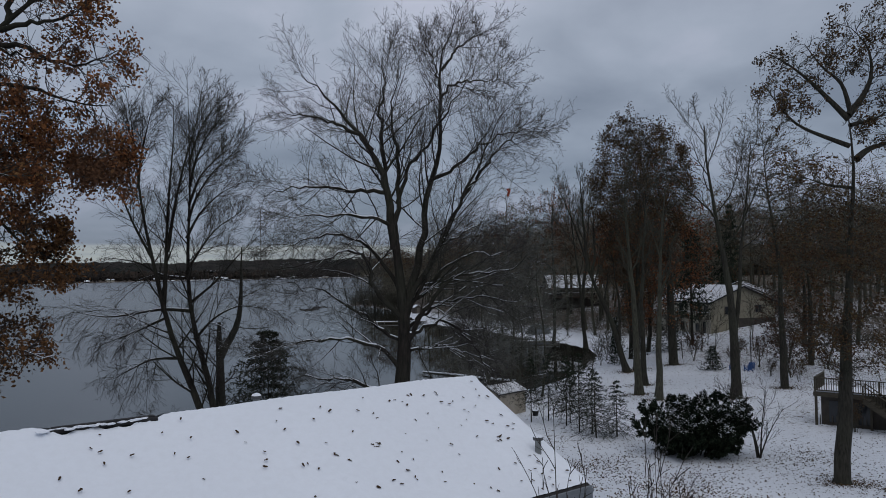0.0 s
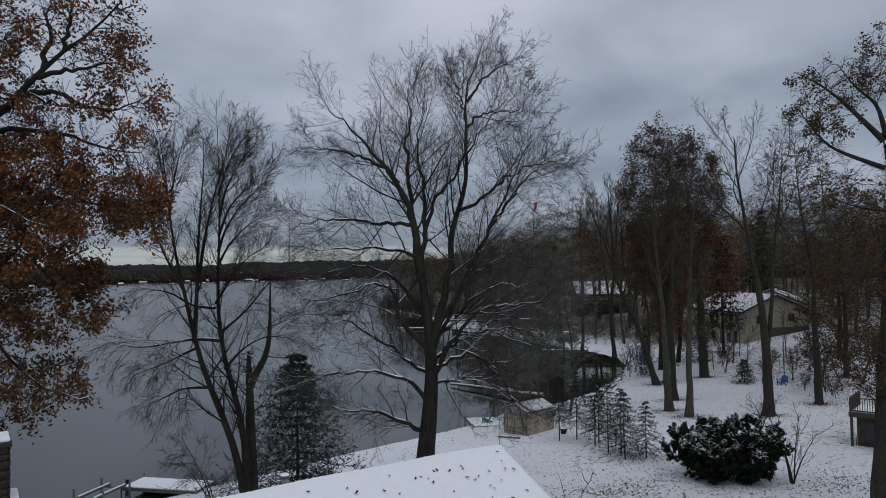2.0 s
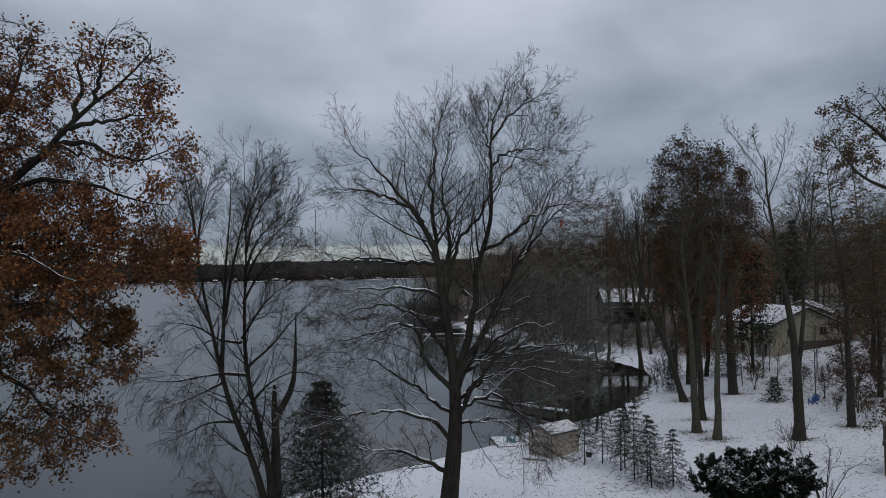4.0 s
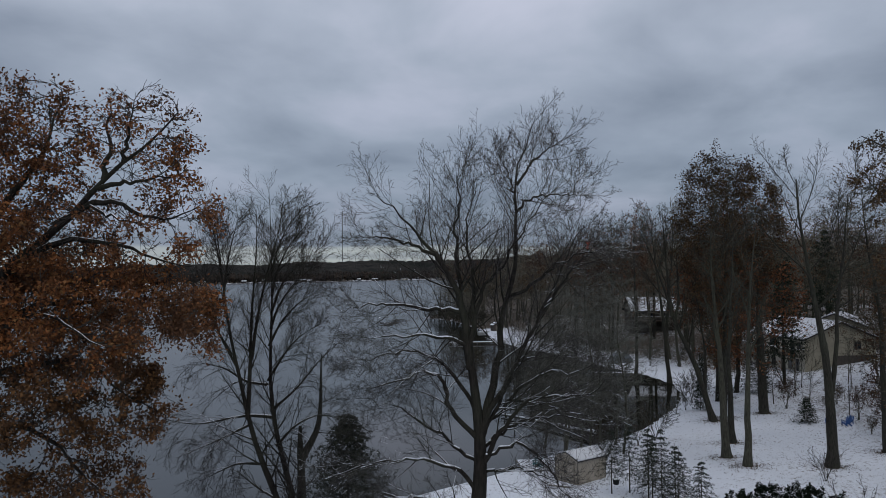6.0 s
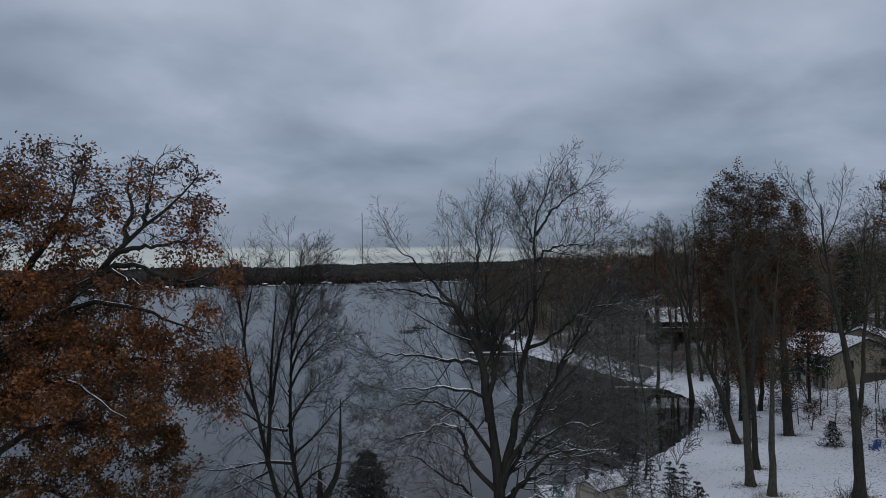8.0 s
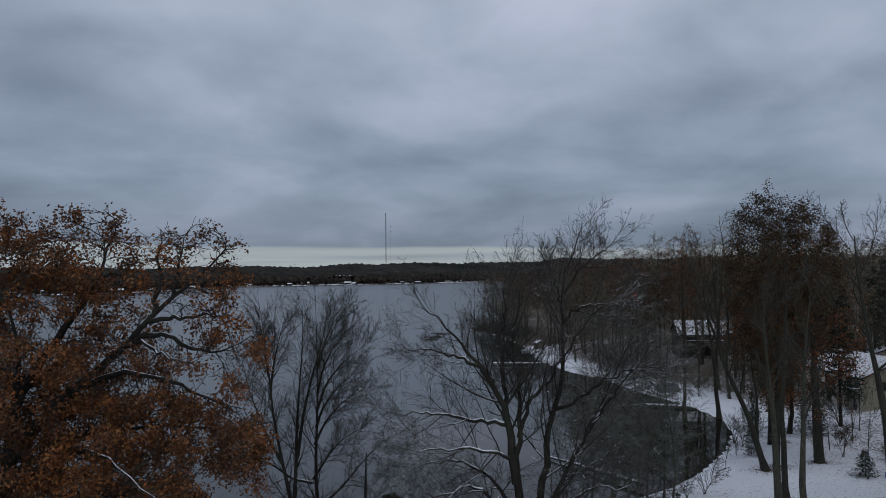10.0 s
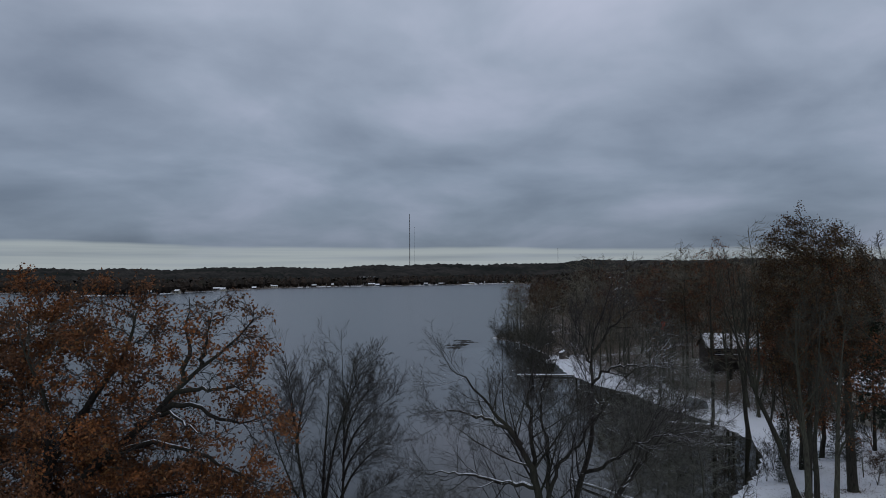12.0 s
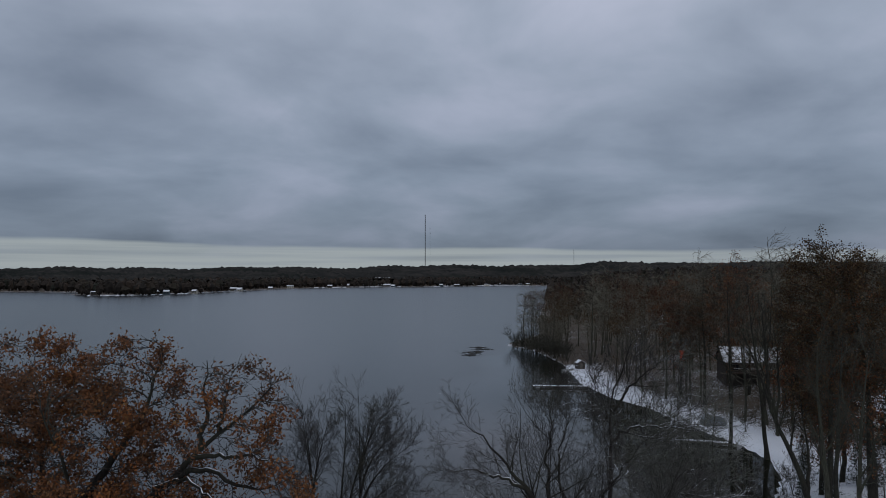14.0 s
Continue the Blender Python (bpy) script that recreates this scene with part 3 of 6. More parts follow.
def fan(each, part, angle, lift, limit=3.2, wander=0.07, tip=0.55):
    """Three orders of side branches and their finest twigs."""
    return [dict(each=each, part=part, limit=limit, angle=angle, points=7, lift=lift, wander=wander, first=0.20, thin=0.40, taper=0.25, least=0.011, shrink=tip),
            dict(each=9, part=0.55, limit=2.0, angle=angle, points=4, lift=lift * 0.8, wander=wander, first=0.12, thin=0.5, taper=0.45, least=0.0062, shrink=0.45),
            dict(each=5, part=0.58, limit=1.1, angle=angle * 0.95, points=3, lift=lift * 0.6, wander=wander, first=0.10, thin=0.7, taper=0.6, least=0.0046, shrink=0.35),
            dict(each=2, part=0.6, limit=0.6, angle=angle, points=2, lift=lift * 0.5, wander=wander, first=0.2, thin=0.9, taper=0.6, least=0.004, shrink=0.3)]


def plant(name, x, y, meshes, label, category="tree", group="", turn=0.0, size=1.0, sink=0.15, foot=None):
    z = ground_at(x, y) - sink if foot is None else foot
    ob = thing(name, pose(x, y, z, 0, 0, turn) @ Matrix.Scale(size, 4), label, category, group)
    for n, me in meshes:
        c = child(n, me, ob)
        if n == "snow":
            tagged(c, "snow lying in patches", kind="stuff")
    return ob


def limbs_in_plane(base, depth, table, n=12):
    """Limbs given by x and height, with how far each leans away (dy) and its radii."""
    out = []
    for dy0, dy1, r0, r1, pts in table:
        k = len(pts)
        P = [(x - base[0], dy0 + (dy1 - dy0) * (i / (k - 1)) ** 1.2, z - base[1]) for i, (x, z) in enumerate(pts)]
        out.append(smooth_limb(P, r0, r1, n))
    return out


# the large bare maple on the bank: its stem and what springs from it, then what springs from those limbs
MAPLE_STEM = [(0, 0, 0.46, 0.27, [(-3.3, 3.9), (-3.32, 5.5), (-3.06, 7.7), (-2.94, 9.3), (-2.97, 10.7), (-3.09, 11.9), (-3.3, 13.6)]),
              (0, 1.3, 0.23, 0.025, [(-2.9, 10.9), (-2.46, 12.05), (-2.2, 13.5), (-2.0, 15.0), (-1.7, 16.4), (-1.3, 17.9), (-1.24, 19.2), (-1.32, 20.7), (-1.2, 21.8), (-0.9, 22.8), (-0.5, 23.6), (-0.3, 24.2)]),
              (0, -0.2, 0.17, 0.025, [(-2.8, 11.1), (-1.5, 13.3), (-0.5, 15.4), (0.5, 17.2), (1.0, 18.6), (1.4, 19.3)]),
              (0, -0.6, 0.12, 0.02, [(-3.4, 14.4), (-5.1, 14.8), (-6.8, 14.6), (-8.2, 14.8)]),
              (0, -0.7, 0.15, 0.02, [(-3.05, 10.6), (-4.1, 11.4), (-4.4, 12.8), (-5.1, 13.4), (-6.8, 12.7), (-8.2, 12.5)]),
              (0, -0.6, 0.13, 0.02, [(-3.1, 8.4), (-4.0, 9.3), (-5.2, 9.66), (-7.3, 9.56), (-9.3, 8.8)]),
              (0, 0.2, 0.15, 0.05, [(-3.2, 6.9), (-4.5, 7.64), (-5.5, 7.9), (-7.2, 8.0)]),
              (0, 0.6, 0.11, 0.02, [(-3.05, 9.4), (-5.0, 10.75), (-6.4, 11.7), (-8.3, 12.0)]),
              (0, 1.1, 0.12, 0.02, [(-3.15, 11.7), (-4.5, 13.6), (-6.0, 14.1), (-7.5, 13.6), (-8.9, 13.6)]),
              (0, -1.0, 0.15, 0.03, [(-2.85, 9.5), (-1.65, 11.5), (-0.6, 12.2), (0.5, 12.2), (1.6, 12.35), (2.05, 12.95)]),
              (0, 0.4, 0.13, 0.03, [(-2.85, 10.5), (-1.85, 12.6), (-1.35, 13.5), (-0.3, 14.0), (0.4, 14.5)]),
              (0, -1.0, 0.11, 0.015, [(-2.8, 9.7), (-1.2, 10.4), (-0.3, 9.7), (0.36, 8.5), (1.6, 7.7)]),
              (0, -0.4, 0.10, 0.015, [(-2.9, 9.1), (-1.4, 9.3), (-0.3, 8.8), (0.6, 8.9)]),
              (0, 1.0, 0.13, 0.02, [(-2.9, 10.6), (-1.35, 12.4), (-0.1, 13.25), (1.1, 13.0), (2.1, 13.5)]),
              (0, 0.8, 0.12, 0.02, [(-2.85, 10.2), (-1.1, 11.1), (0.3, 11.3), (1.8, 11.0)])]
MAPLE_HIGH = [(0, -0.3, 0.25, 0.03, [(-3.3, 13.3), (-3.5, 15.0), (-3.66, 16.3), (-4.2, 17.5), (-5.1, 18.45), (-6.0, 19.6), (-6.6, 20.2), (-7.2, 20.5)]),
              (-0.1, -0.9, 0.13, 0.02, [(-4.2, 17.45), (-5.1, 18.3), (-6.2, 18.75), (-7.4, 18.9), (-8.0, 19.0)]),
              (0, 0.8, 0.15, 0.02, [(-3.55, 15.4), (-3.8, 17.7), (-3.9, 19.4), (-3.7, 20.8), (-3.9, 21.8)]),
              (0, 0.4, 0.16, 0.02, [(-3.3, 13.5), (-3.15, 16.2), (-3.2, 17.7), (-3.5, 18.9), (-3.2, 20.2), (-3.0, 21.2)]),
              (0, -0.9, 0.11, 0.02, [(-3.2, 15.2), (-2.8, 16.6), (-2.1, 17.45), (-1.7, 17.9), (-0.6, 19.8), (0.3, 20.7)]),
              (0, 0.9, 0.12, 0.02, [(-3.6, 15.7), (-5.2, 15.8), (-7.4, 16.1), (-9.1, 15.6)]),
              (0, 1.1, 0.10, 0.02, [(-0.5, 15.4), (0.7, 17.1), (1.8, 18.2), (2.5, 18.9)]),
              (0.4, -0.7, 0.10, 0.02, [(-1.7, 16.3), (-0.9, 16.6), (0.1, 17.5), (1.3, 18.1), (2.9, 18.3)]),
              (0.7, 0.9, 0.07, 0.015, [(-1.3, 20.2), (-1.6, 21.5), (-2.1, 22.6)]),
              (0.8, 2.0, 0.08, 0.015, [(-1.25, 21.1), (-0.5, 22.2), (0.5, 23.0), (1.2, 23.3)]),
              (0.7, 0.8, 0.08, 0.015, [(-1.3, 19.9), (-0.7, 20.55), (0.4, 20.65), (1.1, 20.5), (1.65, 21.5)])]


def from_axis(table, axis):
    """Let each side limb spring from inside its stem."""
    zs, xs = [z for x, z in axis], [x for x, z in axis]
    out = [table[0]]
    for a, b, r0, r1, pts in table[1:]:
        z = min(pts[0][1] - 0.45, zs[-1])
        out.append((a, b, r0, r1, [(float(np.interp(z, zs, xs)), z)] + pts))
    return out


maple_low = limbs_in_plane((-3.2, 5.4), 29.5, from_axis(MAPLE_STEM, MAPLE_STEM[0][4]), 20)
maple_high = limbs_in_plane((-3.2, 5.4), 29.5, MAPLE_HIGH, 20)
rng_m = np.random.default_rng(5)
for limb, _ in maple_low[1:] + maple_high:
    limb[2:] += rng_m.normal(0, 0.06, limb[2:].shape)
for _, girth in maple_low[1:] + maple_high:
    girth *= 0.85
plant("maple_tree", -3.2, 29.5, fan_meshes(5, [(maple_low[:1], []), (maple_high + maple_low[1:3], fan(16, 0.64, 43, 0.08, 4.2)), (maple_low[3:], fan(17, 0.70, 46, 0.02, 3.6, 0.11))], BARK_SNOW, TWIG_SNOW, 0.92),
      "large bare maple with snow along its limbs, on the snowy bank", foot=5.4)

# the slender pair with a common foot, and the broken snag beside it
PAIR = [(0, -0.4, 0.20, 0.014, [(-11.4, 2.4), (-11.75, 5.2), (-12.4, 7.2), (-13.25, 8.8), (-13.8, 10.8), (-14.05, 12.6), (-14.6, 14.3), (-14.85, 16.6), (-15.0, 18.7), (-15.4, 20.9)]),
        (0, 0.8, 0.19, 0.014, [(-11.4, 2.4), (-11.5, 5.6), (-11.69, 7.4), (-12.2, 8.6), (-12.72, 10.2), (-12.95, 12.8), (-12.8, 15.2), (-12.8, 16.8), (-12.9, 18.4), (-13.0, 21.0)]),
        (-0.2, 1.2, 0.11, 0.014, [(-13.75, 10.7), (-13.7, 12.9), (-13.75, 15.1), (-13.7, 17.0), (-13.65, 18.9), (-13.8, 20.5)]),
        (-0.3, -0.8, 0.07, 0.012, [(-14.85, 16.2), (-14.7, 17.4), (-14.4, 18.6), (-13.95, 20.0)]),
        (0.2, -0.6, 0.09, 0.012, [(-13.7, 13.4), (-13.4, 15.2), (-12.9, 17.2), (-12.2, 19.2), (-11.9, 20.7)]),
        (0.5, 0.9, 0.06, 0.012, [(-12.85, 17.4), (-12.6, 18.5), (-12.1, 19.7), (-11.3, 20.7)]),
        (0.5, -0.5, 0.07, 0.012, [(-12.8, 16.4), (-12.5, 17.5), (-11.8, 18.7), (-10.8, 19.7)]),
        (0.4, 1.3, 0.07, 0.012, [(-12.8, 15.6), (-12.4, 16.9), (-11.6, 17.9), (-10.4, 18.8)]),
        (0.4, -1.0, 0.07, 0.012, [(-12.85, 14.8), (-12.4, 15.8), (-11.6, 16.8), (-10.3, 17.8)]),
        (0.3, 0.9, 0.07, 0.012, [(-12.9, 14.0), (-12.4, 15.1), (-11.5, 16.1), (-10.3, 16.7)]),
        (-0.3, 0.6, 0.06, 0.012, [(-14.9, 17.2), (-15.2, 18.3), (-15.5, 19.2), (-15.8, 20.2)]),
        (-0.2, -1.0, 0.07, 0.012, [(-14.2, 13.0), (-15.0, 14.6), (-15.7, 16.6), (-16.0, 18.4)]),
        (0.3, -0.6, 0.07, 0.012, [(-12.95, 12.4), (-12.0, 13.8), (-11.3, 14.5), (-10.2, 15.1)])]
PAIR_LOW = [(0.3, -0.8, 0.09, 0.02, [(-12.75, 10.7), (-13.9, 10.85), (-15.0, 10.65), (-16.1, 10.45), (-17.4, 10.8)]),
            (0.4, 0.9, 0.08, 0.02, [(-13.0, 12.2), (-14.2, 12.3), (-15.1, 12.95), (-16.8, 13.2)]),
            (-0.1, -0.9, 0.07, 0.02, [(-13.75, 10.4), (-15.0, 9.8), (-16.3, 9.3)]),
            (0.3, 0.8, 0.07, 0.02, [(-12.8, 11.0), (-11.6, 12.0), (-10.5, 13.4), (-9.8, 14.0)]),
            (0.0, 0.6, 0.07, 0.02, [(-13.2, 8.6), (-14.4, 8.6), (-15.4, 8.1), (-16.4, 7.6)]),
            (0.2, -0.6, 0.07, 0.02, [(-12.5, 9.4), (-11.6, 10.4), (-10.4, 11.0), (-9.2, 10.8)])]
pair_limbs, pair_low = limbs_in_plane((-11.4, 4.0), 32, PAIR, 16), limbs_in_plane((-11.4, 4.0), 32, PAIR_LOW, 12)
hang = fan(15, 0.80, 44, -0.15, 3.8, 0.07)[:3]
plant("twin_stem_tree", -11.4, 32, fan_meshes(8, [(pair_limbs[:3], fan(32, 0.17, 42, 0.06, 2.8, 0.05, 0.35)[:3]), (pair_limbs[3:], fan(30, 0.42, 42, 0.05, 2.4, 0.05, 0.40)[:3]), (pair_low, hang)], BARK_SNOW, TWIG, 0.7),
      "slender bare tree with two stems from one foot", foot=4.0)
SNAG = [(0, 0, 0.40, 0.25, [(-11.55, 2.0), (-11.55, 4.4), (-11.58, 7.2), (-11.57, 8.6), (-11.63, 9.2)]),
        (0, -0.3, 0.20, 0.04, [(-11.58, 8.5), (-11.40, 9.1), (-10.98, 9.4), (-10.72, 9.9), (-10.56, 11.1), (-10.55, 12.6), (-10.5, 13.6)]),
        (0, 0.2, 0.19, 0.13, [(-11.6, 8.6), (-11.66, 9.4), (-11.68, 10.1)])]
snag_tiers = [dict(each=9, part=0.5, limit=2.4, angle=60, points=6, lift=0.03, wander=0.2, first=0.3, thin=0.25, least=0.012),
              dict(each=7, part=0.6, angle=45, points=4, lift=-0.08, wander=0.2, least=0.008),
              dict(each=5, part=0.6, angle=45, points=3, lift=-0.15, wander=0.2, least=0.007)]
plant("tree_snag", -11.55, 33, tree_meshes(limbs_in_plane((-11.55, 3.6), 33, SNAG, 11), 3, snag_tiers, BARK, TWIG, 9),
      "broken-off tree stem with a snowy fork and thin shoots", foot=3.6)
# drooping bare undergrowth at the foot of the pair


def shrub_meshes(seed, stems, tall, lean, tiers, mat, r0=0.03, twig_mat=TWIG, leaf=None):
    rng = np.random.default_rng(seed)
    limbs = []
    for _ in range(stems):
        a = rng.uniform(0, 2 * np.pi)
        d = np.array([np.cos(a), np.sin(a)]) * lean * rng.uniform(0.3, 1)
        h = tall * rng.uniform(0.65, 1.0)
        pts = [(rng.normal(0, 0.08), rng.normal(0, 0.08), 0), (*(d * 0.25), h * 0.4), (*(d * 0.65), h * 0.75), (*d, h)]
        limbs.append(smooth_limb(pts, r0 * rng.uniform(0.7, 1.2), r0 * 0.3, 8))
    meshes = tree_meshes(limbs, seed, tiers, mat, twig_mat, 5, leaf)[1:]
    return [("stem", mesh_of("stem", *rods(P[None], R[None], 5), mat)) for P, R in limbs] + meshes


weep = [dict(each=16, part=0.5, angle=50, points=6, lift=-0.10, wander=0.14, first=0.3, least=0.009, thin=0.4),
        dict(each=10, part=0.5, angle=38, points=4, lift=-0.12, wander=0.17, least=0.007),
        dict(each=3, part=0.6, angle=38, points=3, lift=-0.15, wander=0.17, least=0.006)]
for x, y, h, s in ((-14.8, 38.0, 4.4, 33),):
    plant("bare_shrub", x, y, shrub_meshes(s, 4, h, 3.4, weep, BARK, 0.06), "tall bare shrub with hanging thin twigs by the shore", "shrub", "bare shrubs on the bank")
upright = [dict(each=12, part=0.42, angle=34, points=6, lift=0.08, wander=0.12, first=0.25, least=0.010, thin=0.42),
           dict(each=8, part=0.5, angle=36, points=4, lift=0.04, wander=0.14, least=0.008),
           dict(each=5, part=0.6, angle=38, points=3, lift=0.0, wander=0.14, least=0.006)]
for x, y, h, s in ((-8.3, 39.5, 2.4, 35),):
    plant("bare_shrub", x, y, shrub_meshes(s, 7, h, 3.8, upright, BARK, 0.06), "tall bare shrub with a fan of thin stems by the shore", "shrub", "bare shrubs on the bank")

# the rust-leaved oak at the house's corner
OAK_A = [(0, 0, 0.55, 0.30, [(-22.0, 3.4), (-21.7, 10.0), (-21.3, 14.5), (-20.8, 18.5)]),
         (0, 0, 0.33, 0.05, [(-21.2, 15.4), (-20.0, 16.9), (-18.8, 17.95), (-17.7, 18.6), (-16.5, 19.8), (-15.2, 21.1), (-14.3, 21.7), (-13.4, 22.5), (-12.9, 22.95)]),
         (0, -0.8, 0.13, 0.03, [(-15.8, 20.4), (-14.8, 20.6), (-13.4, 20.6), (-12.5, 20.75)]),
         (0, 0.5, 0.16, 0.03, [(-16.7, 19.6), (-15.5, 20.1), (-14.5, 19.5), (-13.4, 19.3), (-12.3, 19.8)]),
         (0, -1.0, 0.17, 0.03, [(-18.6, 18.0), (-16.6, 18.75), (-14.5, 18.4), (-12.9, 17.7), (-11.9, 17.6)]),
         (0, 1.0, 0.14, 0.03, [(-15.6, 20.7), (-15.5, 22.0), (-15.9, 22.9), (-15.8, 23.6)]),
         (0, -0.6, 0.11, 0.03, [(-14.9, 21.3), (-14.6, 22.2), (-14.2, 23.2)]),
         (0, 1.0, 0.26, 0.04, [(-20.8, 17.8), (-19.6, 19.6), (-18.6, 20.8), (-18.0, 22.2), (-17.8, 23.2), (-17.7, 24.2)])]
OAK_B = [(0, -1.2, 0.13, 0.03, [(-17.4, 19.2), (-16.0, 19.8), (-14.9, 19.3), (-13.6, 19.0)]),
         (0, 0.6, 0.20, 0.03, [(-21.5, 12.5), (-19.4, 14.2), (-17.6, 14.4), (-16.5, 14.6), (-15.1, 13.2), (-13.7, 12.5)]),
         (0, -0.6, 0.20, 0.03, [(-21.7, 11.0), (-19.5, 12.4), (-17.6, 12.3), (-16.4, 10.9), (-15.1, 10.0), (-14.1, 9.7)]),
         (0, 2.5, 0.22, 0.04, [(-21.0, 16.5), (-22.6, 18.6), (-23.4, 20.6), (-23.8, 22.8)]),
         (0, -2.6, 0.20, 0.04, [(-21.2, 15.8), (-20.2, 18.0), (-19.6, 20.2), (-19.9, 22.4)]),
         (0, 3.0, 0.20, 0.03, [(-21.3, 14.8), (-18.8, 16.4), (-16.4, 16.6), (-14.2, 16.2), (-12.5, 16.4)]),
         (0, -2.8, 0.20, 0.03, [(-21.4, 14.0), (-19.0, 15.6), (-17.2, 16.4), (-15.6, 15.8), (-14.0, 15.2)])]
oak_limbs = limbs_in_plane((-22.0, 6.0), 23, OAK_A + OAK_B, 14)


def oak_open(at):
    """The lobe on the lake side has lost most of its leaves; the boughs below it are full."""
    x, z = at[:, 0], at[:, 2]
    keep = np.where((x > 5.0) & (z > 12.0), 0.30, np.where(z > 12.2, 0.72, 0.9))
    keep = np.where((x > 9.6) & (z < 14.6), 0.6, keep)
    return np.where(z < 7.9, 0.0, np.where((z < 11.9) & (z > 8.6), 1.4, keep))


def oak_low(at):
    """The lowest boughs hold older, browner leaves."""
    return np.where(at[:, 2] < 8.2, 0.8, 0.0)


rng_o = np.random.default_rng(12)
for limb, girth in oak_limbs[1:]:
    limb[2:] += rng_o.normal(0, 0.05, limb[2:].shape)
    girth *= 0.78
oak_crown = in_crown(rng_o, 6600, (3.0, 0, 16.4, 2.8, 3.0, 2.1), (-0.6, 0, 16.6, 2.8, 3.0, 2.0), (3.6, 0, 13.0, 3.5, 3.4, 2.2), (8.5, 0, 13.2, 1.8, 2.0, 1.2), (10.0, 0, 13.2, 1.1, 1.5, 1.0),
                     (5.6, 0, 10.0, 4.0, 3.2, 1.7), (9.0, 0, 10.5, 1.5, 1.9, 1.1), (9.9, -0.4, 9.9, 0.9, 1.3, 1.3), (4.7, 0, 7.4, 3.6, 3.0, 1.7), (7.0, 0, 6.4, 1.7, 1.8, 1.0),
                     (5.2, 0, 4.0, 2.3, 2.3, 1.3), (7.0, 0, 4.3, 1.2, 1.4, 1.1), (0.8, 0, 10.0, 3.4, 3.5, 3.0), (-3.0, 0, 13.4, 4.0, 4.2, 3.6))
oak_crown = np.concatenate([oak_crown, in_crown(rng_o, 2600, (7.9, 0, 16.0, 1.7, 2.0, 1.9), (5.4, 0, 12.6, 2.0, 2.4, 1.6))])
plant("oak_tree", -22.0, 23, branch_meshes(rng_o, oak_limbs, oak_crown, 0.33, 0.44, 0.011, BARK_SNOW, TWIG, 2, 0.5, [(100000, 0.17, 0.135, OAK_LEAF, oak_open), (17000, 0.16, 0.14, OAK_BROWN, oak_low)], twig_r=0.008, snow=0.34),
      "spreading oak still holding rust-brown leaves", foot=6.0)


# tall trees of the lawn: a stem and a crown that its branches fill
def lawn_tree(name, x, y, stem, r0, seed, crown, label, group, count=1500, step=0.6, tip=0.017, bark_mat=BARK, leaf=None, extra=(), twigs=3, rise=0.12, twig_mat=TWIG_OLIVE, twig_r=0.75):
    """stem and extra: (x, z) points in the world; crown: balls round the foot, (x, y, z, rx, ry, rz)."""
    rng = np.random.default_rng(seed)
    z0 = stem[0][1]
    P, R = smooth_limb([(a - x, 0.0, b - z0) for a, b in stem], r0, 0.05, 14)
    R *= 0.92
    P[1:, :2] += np.cumsum(rng.normal(0, 0.07, (13, 2)), axis=0) * np.linspace(1, 0, 13)[:, None]
    R[1:] *= rng.uniform(0.94, 1.06, 13)
    P = np.insert(P, 1, P[0] * 0.78 + P[1] * 0.22, axis=0)
    R = np.insert(R, 1, R[1] * 1.06)
    R[0] *= 1.3
    limbs = [(P, R)]
    for pts, q0, q1 in extra:
        limbs.append(smooth_limb([(a - x, 0.3 * i, b - z0) for i, (a, b) in enumerate(pts)], q0, q1, 12))
    return plant(name, x, y, branch_meshes(rng, limbs, np.concatenate([in_crown(rng, count, *crown), in_crown(rng, 90, (0, 0, crown[0][2] * 0.5, 2.2, 2.2, crown[0][2] * 0.28))]), step, step * 1.25, tip, bark_mat, twig_mat, twigs, step * 1.6, leaf, twig_r=tip * twig_r, thick=0.05, rise=rise), label, group=group)


def fan_tree(name, x, y, stems, seed, label, group, boughs=9, spread=36, bark_mat=BARK, twig_mat=TWIG_OLIVE, first=0.42, reach=0.30):
    """A tall bare tree: stems (x and height in the world, and their radii), boughs that rise from them, and fans of twigs."""
    rng = np.random.default_rng(seed)
    z0 = stems[0][0][0][1]
    limbs = []
    for k, (pts, r0, r1) in enumerate(stems):
        P, R = smooth_limb([(a - x, 0.25 * k * i, b - z0) for i, (a, b) in enumerate(pts)], r0, r1, 16)
        P[1:, :2] += np.cumsum(rng.normal(0, 0.08, (15, 2)), axis=0) * np.linspace(1, 0.2, 15)[:, None]
        R *= rng.uniform(0.95, 1.05, 16)
        if k == 0:
            R[0] *= 1.35
        limbs.append((P, R))
    P, R = np.stack([p for p, r in limbs]), np.stack([r for p, r in limbs])
    tall = np.linalg.norm(np.diff(P, axis=1), axis=2).sum(1)
    Q, S, length = sprout(rng, P, R, boughs, tall * reach, spread, 9, 0.13, 0.13, 0.5, first, 0.3, 0.03, 0.35)
    twigs = [dict(each=9, part=0.50, angle=40, points=5, lift=0.09, wander=0.12, first=0.15, thin=0.45, taper=0.4, least=0.016, shrink=0.5),
             dict(each=6, part=0.55, angle=40, points=4, lift=0.06, wander=0.12, first=0.15, thin=0.6, taper=0.5, least=0.0105, shrink=0.4),
             dict(each=3, part=0.6, angle=40, points=2, lift=0.04, wander=0.1, first=0.15, thin=0.9, taper=0.6, least=0.008, shrink=0.3)]
    return plant(name, x, y, fan_meshes(seed, [(limbs, []), ([(q, r) for q, r in zip(Q, S)], twigs)], bark_mat, twig_mat), label, group=group)


